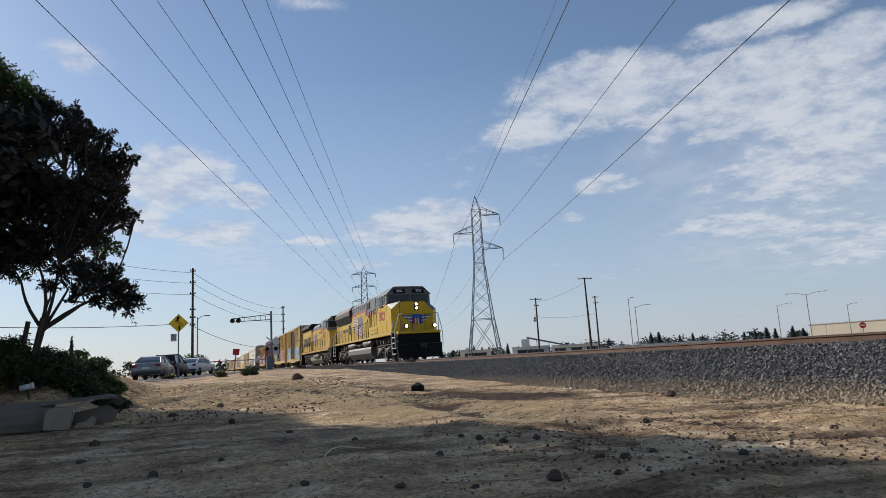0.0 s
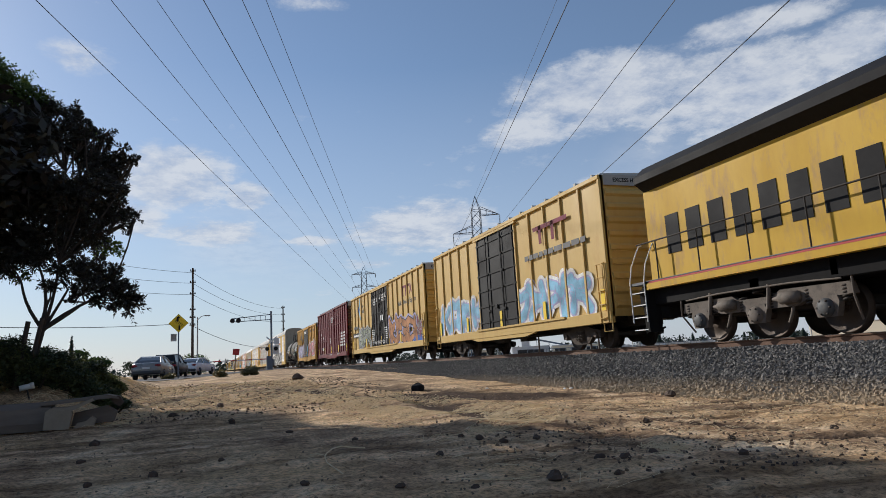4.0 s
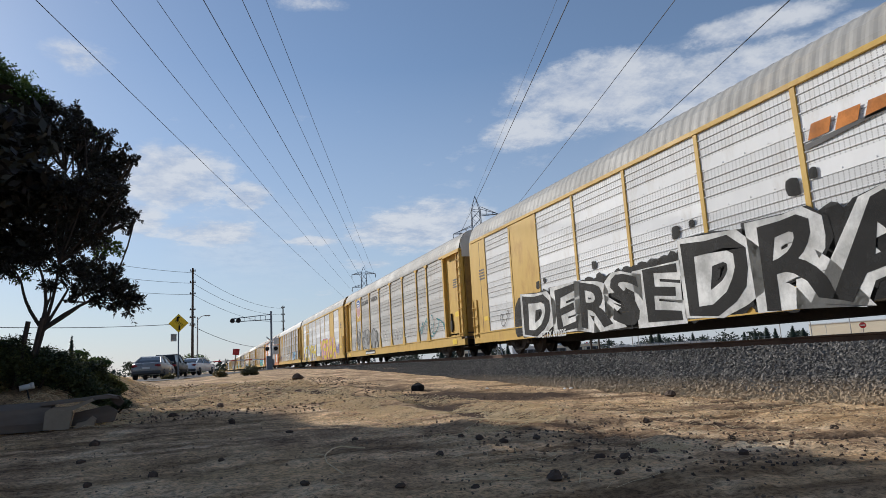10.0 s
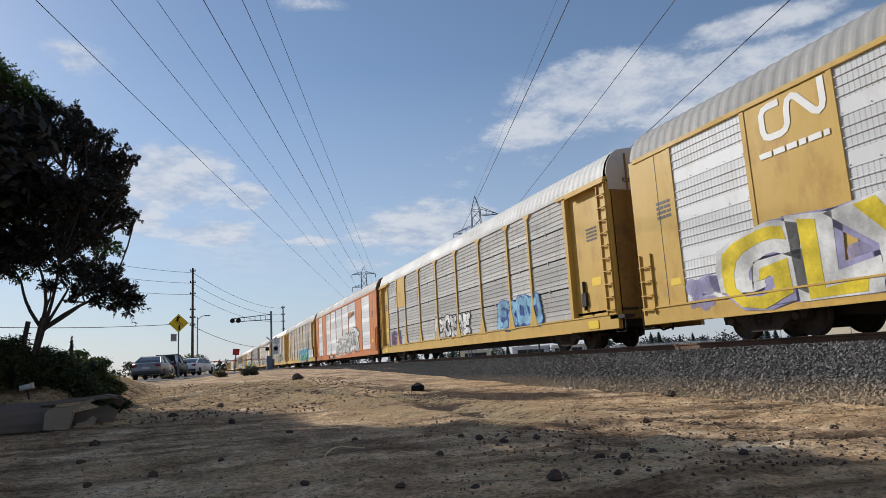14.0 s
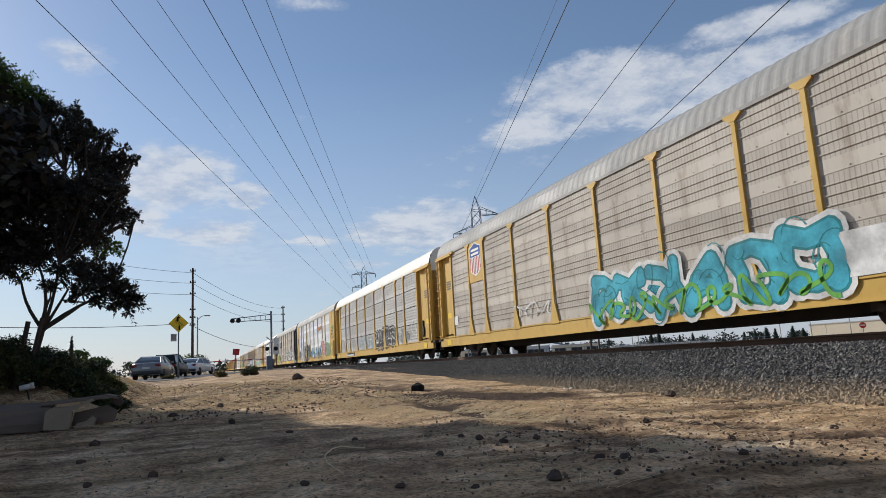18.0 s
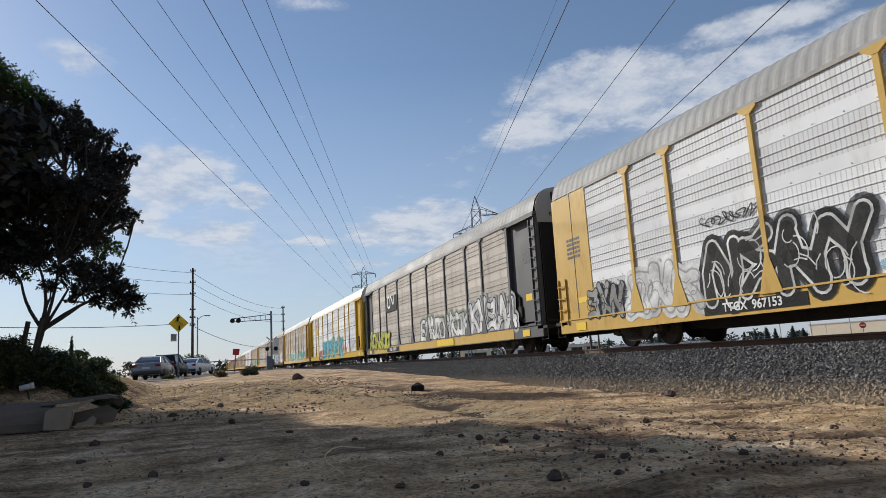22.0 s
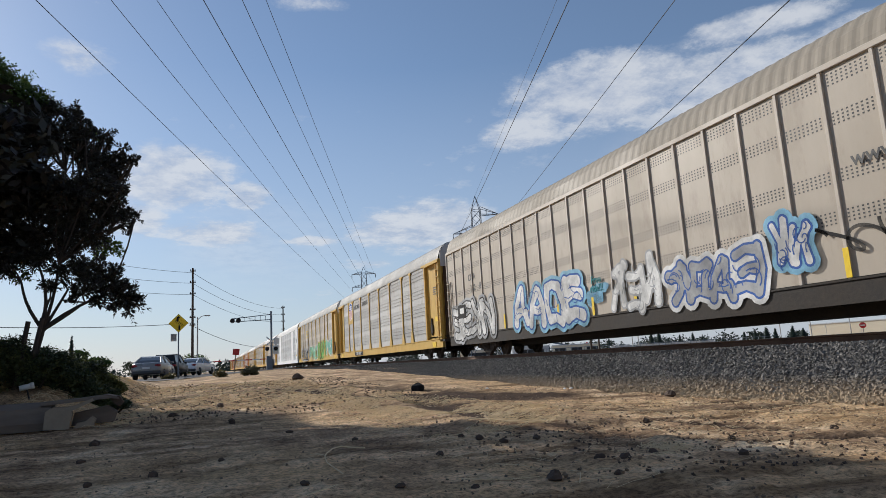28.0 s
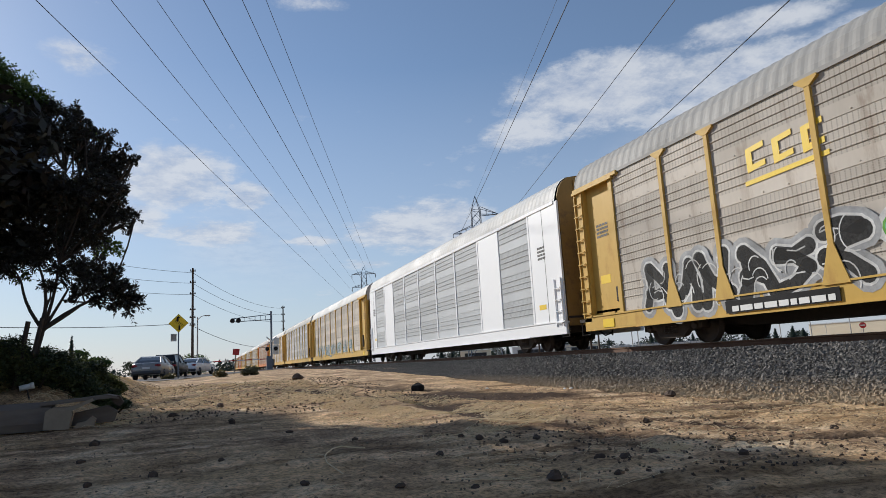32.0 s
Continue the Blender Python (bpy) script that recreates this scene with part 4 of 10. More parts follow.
def panel_mesh(w, z0, z1, mat, x=-1.465, slots=False):
    """Sheet-steel side panel: four rows of lapped sheets, each with three pressed ribs above a plain band."""
    key = (round(w, 2), round(z0, 2), round(z1, 2), mat.name, x, slots)
    if key not in PANEL_CACHE:
        m = Mesh()
        pr = []
        h = (z1 - z0) / 4
        for i in range(4):
            z = z0 + i * h
            pr += [(x + (0.05 if slots and i else 0.004), z), (x + (0.05 if slots and i else 0.004), z + (0.045 if slots and i else 0.01)), (x - 0.008, z + (0.05 if slots and i else 0.012))]
            for r in ((0.20, 0.36, 0.52, 0.68, 0.84) if slots else (0.40, 0.60, 0.80)):
                c = z + h * r
                pr += [(x - 0.004, c - 0.028), (x - 0.024, c - 0.010), (x - 0.024, c + 0.012), (x - 0.004, c + 0.022)]
            pr.append((x, z + h - 0.001))
        k = len(pr)
        vs = [(a, 0, b2) for a, b2 in pr] + [(a, w, b2) for a, b2 in pr]
        m.add(vs, [(i, i + k, i + k + 1, i + 1) for i in range(k - 1)])
        # rivet heads along the laps
        if not slots:
            for i in range(4):
                for q in range(5):
                    c = 0.12 + (w - 0.24) * q / 4
                    z = z0 + i * h + 0.06
                    m.box(x - 0.022, x - 0.006, c - 0.012, c + 0.012, z, z + 0.024)
        me = m.data("side_panel")
        me.materials.append(mat)
        PANEL_CACHE[key] = me
    return PANEL_CACHE[key]


def rack_base(name, label, u, sill, roof, end_mat, band, body0=0.62):
    """Underframe, sills, bogies, ends, roof and the far side, common to all autoracks."""
    car = thing(name, label, "railcar", "train cars", at=pose(TRACK_X, u, RAIL_Z))
    L = RACK_L
    b0, b1 = body0, L - body0
    put("side_sill", Mesh().box(-1.5, -1.36, b0, b1, 0.53, 0.96, 0.012), sill, car)
    m = Mesh()
    m.box(-1.53, -1.46, b0, b1, 0.945, 0.985)
    m.box(-1.53, -1.46, b0 + 2.6, b1 - 2.6, 0.525, 0.56)
    put("sill_flange", m, sill, car)
    put("side_sill", Mesh().box(1.36, 1.5, b0, b1, 0.53, 0.96), sill, car)
    u_ = Mesh().box(-0.36, 0.36, b0, b1, 0.62, 1.05).box(-1.36, 1.36, b0, b1, 1.05, 1.12)
    for k in range(13):
        y = b0 + 1.5 + k * (b1 - b0 - 3) / 12
        u_.box(-1.36, 1.36, y - 0.06, y + 0.06, 0.84, 1.05)
    u_.box(-0.55, -0.37, 8, 20, 0.55, 0.75).box(-1.15, -0.9, 11.5, 13.1, 0.5, 0.95).tube([(-0.95, 14.2, 0.72), (-0.95, 15.2, 0.72)], 0.2, 12)
    u_.prism([(4.2, 0.62), (24.6, 0.62), (22.6, 0.33), (6.2, 0.33)], "x", -0.42, 0.42)
    put("underframe", u_, UNDER, car)
    for y in (4.25, L - 4.25):
        bogie(car, y)
    coupler(car, b0, -1)
    coupler(car, b1, 1)
    put("far_side", Mesh().box(1.42, 1.5, b0, b1, 0.96, 5.04), GALVD, car)
    put("roof", roof_mesh(b0 + 0.1, b1 - 0.1, roof), None, car)
    pr = roof_profile()
    for y, s in ((b0 + 0.06, -1), (b1 - 0.06, 1)):
        poly = [(-1.36, 0.8)] + [(-1.4, 4.9)] + [(a * 0.975, z - 0.02) for a, z in pr[1:-1]] + [(1.4, 4.9), (1.36, 0.8)]
        d = put("end_door", Mesh().prism(poly, "y", y, y + s * 0.05), end_mat, car, "folded end doors")
        m = Mesh()
        for xx in (-0.75, 0.0, 0.75):
            m.box(xx - 0.03, xx + 0.03, min(y, y + s * 0.09), max(y, y + s * 0.09), 0.85, 5.75)
        put("door_hinge", m, end_mat, d)
        if band is not None:
            poly = [(-1.41, 4.62)] + [(-1.41, 4.9)] + [(a * 0.985, z) for a, z in pr[1:-1]] + [(1.41, 4.9), (1.41, 4.62)]
            e = put("end_band", Mesh().prism(poly, "y", y + s * 0.05, y + s * 0.07), band, car)
            if s < 0:
                me = lettering("EXCESS HEIGHT CAR", 0.17, 0.002, 0.004)
                for v in me.vertices:
                    v.co = (-v.co.y, v.co.x, v.co.z)
                put("lettering", me, BLACKP, car, at=pose(-0.1, y + s * 0.075, 4.92))
    return car, b0, b1


POSTS = (3.2, 5.8, 7.65, 10.55, 13.45, 16.4, 19.35, 22.2, 23.95, 26.1)
FLUSH = (2.75, 5.5, 7.65, 10.6, 13.45, 16.45, 19.3, 21.9, 24.1, 26.6)


def rack_posted(name, label, u, post, panel, roof, end_mat=BROWN, band=ROOFW, emblem=None, top_rail=None, flat_ends=False, slots=False):
    """An autorack with flared posts, and at its ends recessed sections with ladders or flat painted panels."""
    car, b0, b1 = rack_base(name, label, u, post, roof, end_mat, band)
    y0, y1 = POSTS[0], POSTS[-1]
    for a, s, y_in in ((b0, 1, y0), (b1, -1, y1)):
        lo, hi = min(a, y_in), max(a, y_in)
        if flat_ends:
            put("end_section", Mesh().box(-1.49, -1.40, lo, hi, 0.96, 5.02, 0.01), post, car, "flat painted end panel")
            put("seam", Mesh().box(-1.5, -1.44, a + s * 1.2 - 0.012, a + s * 1.2 + 0.012, 0.96, 5.0), DARKP, car)
            ladder(car, a + s * 0.1, a + s * 0.55, 0.8, 2.3, -1.49, post)
            put("warning_plate", Mesh().box(-1.497, -1.49, a + s * 1.5 - 0.25, a + s * 1.5 + 0.25, 1.45, 1.62), SAFETY, car)
            bars(car, a + s * 1.2 + 0.4, 2.9, 0.8, 0.7, 5, DARKP, -1.49, 8)
        else:
            put("end_section", Mesh().box(-1.36, -1.30, lo, hi, 0.96, 5.0), post, car, "flat recessed end panel")
            put("end_post", Mesh().box(-1.52, -1.30, min(y_in, y_in - s * 0.2), max(y_in, y_in - s * 0.2), 0.96, 4.95, 0.015), post, car)
            put("corner_post", Mesh().box(-1.5, -1.30, min(a, a + s * 0.5), max(a, a + s * 0.5), 0.96, 4.88, 0.015), post, car)
            ladder(car, a + s * 0.06, a + s * 0.46, 0.95, 4.8, -1.5, post)
            put("top_bracket", Mesh().box(-1.56, -1.40, min(a, y_in + s * 0.3), max(a, y_in + s * 0.3), 4.9, 5.02, 0.015), post, car)
            put("door_track", Mesh().box(-1.6, -1.52, min(a, a + s * 2.2), max(a, a + s * 2.2), 4.84, 4.92), post, car)
            put("door_latch", Mesh().box(-1.44, -1.36, min(a + s * 1.7, a + s * 2.0), max(a + s * 1.7, a + s * 2.0), 1.3, 1.75, 0.03).tube([(-1.4, a + s * 1.85, 1.2), (-1.4, a + s * 1.85, 2.1)], 0.05, 6), UNDER, car)
            put("warning_plate", Mesh().box(-1.366, -1.36, a + s * 1.15 - 0.25, a + s * 1.15 + 0.25, 1.9, 2.15), SAFETY, car)
            bars(car, a + s * 1.2 + 0.3, 3.3, 0.6, 0.45, 4, DARKP, -1.36, 3)
        put("placard", Mesh().box(-1.52, -1.5, a + s * 1.3 - 0.28, a + s * 1.3 + 0.28, 0.60, 0.84), SAFETY, car)
        m = Mesh().box(-1.5, -1.15, min(a - s * 0.3, a + s * 0.4), max(a - s * 0.3, a + s * 0.4), 0.82, 0.92).tube([(-1.45, a - s * 0.26, 0.87), (-1.45, a - s * 0.26, 0.44), (-1.45, a + s * 0.2, 0.44), (-1.45, a + s * 0.2, 0.87)], 0.02, 6)
        put("end_step", m, UNDER, car)
    for a, b2 in zip(POSTS, POSTS[1:]):
        put("side_panel", panel_mesh(b2 - a, 0.985, 4.98, panel, slots=slots), None, car, at=pose(0, a, 0))
    for y in POSTS[1:-1]:
        m = Mesh().box(-1.53, -1.44, y - 0.07, y + 0.07, 0.96, 4.98, 0.01)
        m.prism([(y - 0.30, 0.92), (y + 0.30, 0.92), (y + 0.07, 1.66), (y - 0.07, 1.66)], "x", -1.535, -1.47)
        m.box(-1.54, -1.46, y - 0.26, y + 0.26, 4.93, 4.98).prism([(y - 0.07, 4.80), (y + 0.07, 4.80), (y + 0.26, 4.93), (y - 0.26, 4.93)], "x", -1.538, -1.462)
        put("side_post", m, post, car)
    if slots:
        for k in range(1, 4):
            z = 0.985 + 0.99875 * k
            put("panel_gap", Mesh().box(-1.45, -1.43, y0, y1, z - 0.004, z + 0.046), PILOT, car, "dark gap between panel rows")
            for a, b2 in zip(POSTS, POSTS[1:]):
                put("gap_clip", Mesh().box(-1.495, -1.455, (a + b2) / 2 - 0.035, (a + b2) / 2 + 0.035, z - 0.04, z + 0.09, 0.01), panel, car)
    put("roof_rail", Mesh().box(-1.51, -1.46, y0, y1, 4.97, 5.06), top_rail or roof, car)
    if emblem is not None:
        put("emblem_plate", Mesh().box(-1.505, -1.47, POSTS[7] + 0.07, POSTS[8] - 0.07, 3.2, 4.96), emblem, car)
    return car


def rack_flush(name, label, u, frame_mat, panel, roof, end_mat, band=None, posts=None):
    """An autorack with flush bays between narrow posts and two solid painted bays."""
    car, b0, b1 = rack_base(name, label, u, frame_mat, roof, end_mat, band, 0.55)
    y0, y1 = FLUSH[0], FLUSH[-1]
    for a, s, y_in in ((b0, 1, y0), (b1, -1, y1)):
        lo, hi = min(a, y_in), max(a, y_in)
        put("end_section", Mesh().box(-1.49, -1.42, lo, hi, 0.96, 5.02, 0.01), frame_mat, car, "flat painted end panel")
        put("seam", Mesh().box(-1.496, -1.44, a + s * 1.1 - 0.008, a + s * 1.1 + 0.008, 0.96, 5.0), DARKP, car)
        ladder(car, a + s * 0.1, a + s * 0.55, 0.8, 2.4, -1.49, frame_mat)
        put("warning_plate", Mesh().box(-1.497, -1.49, a + s * 1.5 - 0.25, a + s * 1.5 + 0.25, 1.45, 1.62), SAFETY, car)
        bars(car, a + s * 1.3 + 0.3, 3.2, 0.55, 0.5, 4, DARKP, -1.49, 8)
        m = Mesh().tube([(-1.45, a - s * 0.1, 0.9), (-1.45, a - s * 0.1, 0.45), (-1.45, a + s * 0.35, 0.45), (-1.45, a + s * 0.35, 0.9)], 0.02, 6)
        put("end_step", m, UNDER, car)
    for i, (a, b2) in enumerate(zip(FLUSH, FLUSH[1:])):
        if i in (1, 7):
            put("side_panel", Mesh().box(-1.485, -1.44, a, b2, 0.96, 5.0, 0.006), frame_mat, car, "solid painted panel")
        else:
            put("side_panel", panel_mesh(b2 - a, 0.985, 4.94, panel), None, car, at=pose(0, a, 0))
    for y in FLUSH:
        put("side_post", Mesh().box(-1.5, -1.44, y - 0.07, y + 0.07, 0.96, 5.0, 0.01), posts or frame_mat, car)
    put("roof_rail", Mesh().box(-1.52, -1.44, b0 + 0.2, b1 - 0.2, 4.93, 5.05, 0.01), frame_mat, car)
    return car


def rack_ribbed(name, label, u, body, roof, bays=26):
    """A smooth-sided aluminium autorack with many slim ribs and bands of small vents."""
    car, b0, b1 = rack_base(name, label, u, UNDER, roof, BROWN, None, 0.5)
    y0, y1 = b0, b1
    w = (y1 - y0) / bays
    put("side_skin", Mesh().box(-1.48, -1.42, y0, y1, 1.0, 5.02), body, car)
    vents = Mesh()
    for i in range(bays):
        for z in (4.62, 3.86, 2.78, 2.02):
            for r in range(4):
                for q in range(9):
                    a = y0 + i * w + 0.14 + q * (w - 0.28) / 8
                    vents.box(-1.484, -1.479, a - 0.018, a + 0.018, z + r * 0.07, z + r * 0.07 + 0.03)
    put("vent_slots", vents, DARKP, car, "rows of small dark vent slots")
    for i in range(bays + 1):
        y = min(y1 - 0.03, max(y0 + 0.03, y0 + i * w))
        put("side_rib", Mesh().box(-1.525, -1.47, y - 0.04, y + 0.04, 0.98, 5.02, 0.008), BEIGEL, car)
    put("roof_rail", Mesh().box(-1.54, -1.44, y0, y1, 4.94, 5.06, 0.01), BEIGEL, car)
    for i in range(2, bays, 2):
        put("reflector", Mesh().box(-1.535, -1.525, y0 + i * w - 0.06, y0 + i * w + 0.06, 1.0, 1.55), SAFETY, car, "yellow reflector strip")
    for a, s in ((b0, 1), (b1, -1)):
        ladder(car, a + s * 0.1, a + s * 0.5, 1.1, 3.6, -1.5, body)
    return car


# ---------------------------------------------------------------- boxcars
def boxcar(name, label, u, L, body, door_w, door_mat, style, door_off=0.0, grid=False, end_mat=None, roof=None, doors=1, z1=5.15):
    car = thing(name, label, "railcar", "train cars", at=pose(TRACK_X, u, RAIL_Z))
    end_mat, roof = end_mat or body, roof or GALV
    z0 = 1.02
    c = L / 2 + door_off
    d0, d1 = c - door_w / 2, c + door_w / 2
    for a, b2 in ((0.06, d0), (d1, L - 0.06)):
        put("side_wall", Mesh().box(-1.46, -1.40, a, b2, z0, z1 - 0.06), body, car)
        n = max(2, round((b2 - a) / 1.12))
        for i in range(n + 1):
            y = a + (b2 - a) * i / n
            put("side_post", Mesh().box(-1.53, -1.455, y - 0.055, y + 0.055, z0 - 0.02, z1 - 0.08, 0.012), body, car)
        if grid:
            m = Mesh()
            for z in (2.35, 3.65):
                m.box(-1.50, -1.455, a, b2, z - 0.04, z + 0.04)
            put("side_rail", m, body, car)
    put("top_chord", Mesh().box(-1.55, -1.42, 0.0, L, z1 - 0.14, z1, 0.02), body, car)
    sill = Mesh().box(-1.55, -1.40, 0.0, L, 0.72, 1.06, 0.015)
    sill.prism([(d0 - 1.2, 0.72), (d1 + 1.2, 0.72), (d1 + 0.4, 0.60), (d0 - 0.4, 0.60)], "x", -1.53, -1.42)
    put("side_sill", sill, body, car)
    # doors
    w = door_w / doors
    for k in range(doors):
        a, b2 = d0 + k * w + 0.03, d0 + (k + 1) * w - 0.03
        d = put("door", Mesh().box(-1.53, -1.45, a, b2, 1.08, z1 - 0.2, 0.015), door_mat, car, "sliding freight door")
        m = Mesh()
        if style == "ribbed":
            for i in range(int((z1 - 1.4) / 0.215)):
                z = 1.2 + i * 0.215
                m.prism([(-1.53, z), (-1.565, z + 0.035), (-1.565, z + 0.085), (-1.53, z + 0.12)], "y", a + 0.05, b2 - 0.05)
            put("door_rib", m, door_mat, d)
        else:
            for i in range(6):
                z = 1.35 + i * 0.66
                m.box(-1.56, -1.53, a, b2, z - 0.03, z + 0.03)
            for i in range(4):
                y = a + 0.12 + (b2 - a - 0.24) * i / 3
                m.box(-1.565, -1.53, y - 0.035, y + 0.035, 1.1, z1 - 0.22)
            put("door_rib", m, door_mat, d)
            m = Mesh()
            for i in (0.3, 0.7):
                y = a + (b2 - a) * i
                m.tube([(-1.585, y, 1.1), (-1.585, y, z1 - 0.3)], 0.022, 6)
                m.box(-1.60, -1.55, y - 0.12, y + 0.12, 1.75, 1.83).box(-1.60, -1.55, y - 0.1, y + 0.1, 3.3, 3.36)
            m.box(-1.60, -1.56, (a + b2) / 2 - 0.1, (a + b2) / 2 + 0.1, 1.85, 2.0, 0.01)
            put("lock_rod", m, door_mat, d)
    put("door_track", Mesh().box(-1.60, -1.53, d0 - (door_w * 0.9 if doors == 1 else 2.0), d1 + (0.3 if doors == 1 else 2.0), 1.02, 1.09), body, car)
    put("door_track", Mesh().box(-1.59, -1.53, d0 - 0.2, d1 + 0.2, z1 - 0.24, z1 - 0.16), body, car)
    # ends, roof, floor, far side
    for y, s in ((0.0, -1), (L, 1)):
        e = put("end_wall", Mesh().box(-1.46, 1.46, min(y, y - s * 0.06), max(y, y - s * 0.06), 0.9, z1 - 0.02), end_mat, car)
        m = Mesh()
        for i in range(int((z1 - 1.3) / 0.42)):
            z = 1.25 + i * 0.42
            m.prism([(y, z - 0.12), (y + s * 0.07, z - 0.05), (y + s * 0.07, z + 0.05), (y, z + 0.12)], "x", -1.36, 1.36)
        put("end_corrugation", m, end_mat, e)
        put("corner_post", Mesh().box(-1.50, -1.38, min(y, y - s * 0.12), max(y, y - s * 0.12), 0.9, z1, 0.015), body, car)
        ladder(car, y - s * 0.12, y - s * 0.5, 0.75, 2.5, -1.53, body, 0.4)
        for i in range(5):
            put("end_rung", Mesh().box(-1.3, -0.85, min(y + s * 0.08, y + s * 0.13), max(y + s * 0.08, y + s * 0.13), 1.2 + i * 0.4, 1.225 + i * 0.4), body, car)
        m = Mesh().tube([(-1.52, y + s * 0.02, 0.9), (-1.52, y + s * 0.02, 0.48), (-1.52, y - s * 0.42, 0.48), (-1.52, y - s * 0.42, 0.9)], 0.02, 6)
        put("corner_step", m, body, car)
    put("end_band", Mesh().box(-1.42, 1.42, -0.10, -0.075, z1 - 0.34, z1 - 0.02), ROOF, car, "pale excess height band")
    me = lettering("EXCESS HEIGHT CAR", 0.17, 0.002, 0.004)
    for v in me.vertices:
        v.co = (-v.co.y, v.co.x, v.co.z)
    put("lettering", me, BLACKP, car, at=pose(-0.3, -0.105, z1 - 0.18))
    r = Mesh()
    r.prism([(-1.5, z1 - 0.02), (-1.45, z1 + 0.04), (0, z1 + 0.11), (1.45, z1 + 0.04), (1.5, z1 - 0.02)], "y", 0.0, L)
    for i in range(int(L / 1.0)):
        r.box(-1.45, 1.45, i + 0.45, i + 0.55, z1 + 0.03, z1 + 0.12)
    put("roof", r, roof, car)
    put("far_side", Mesh().box(1.40, 1.5, 0.05, L - 0.05, z0, z1 - 0.05), body, car)
    fl = Mesh().box(-1.42, 1.42, 0.05, L - 0.05, 0.95, 1.04).box(-0.32, 0.32, 0.1, L - 0.1, 0.62, 0.95)
    for k in range(7):
        y = 1 + k * (L - 2) / 6
        fl.box(-1.4, 1.4, y - 0.07, y + 0.07, 0.78, 0.95)
    fl.tube([(-0.9, L * 0.55, 0.66), (-0.9, L * 0.55 + 0.9, 0.66)], 0.2, 12).box(-1.0, -0.6, L * 0.42, L * 0.42 + 0.6, 0.45, 0.85).tube([(-1.2, L * 0.3, 0.6), (-1.2, L * 0.68, 0.6)], 0.02, 6)
    put("underframe", fl, UNDER, car)
    for y in (2.35, L - 2.35):
        bogie(car, y)
    coupler(car, 0.0, -1)
    coupler(car, L, 1)
    for i in range(5):
        y = 0.5 + i * (L - 1.0) / 4
        put("reflector", Mesh().box(-1.56, -1.55, y - 0.3, y - 0.1, 1.1, 1.72), SAFETY, car, "yellow reflector strip")
    return car, d0, d1


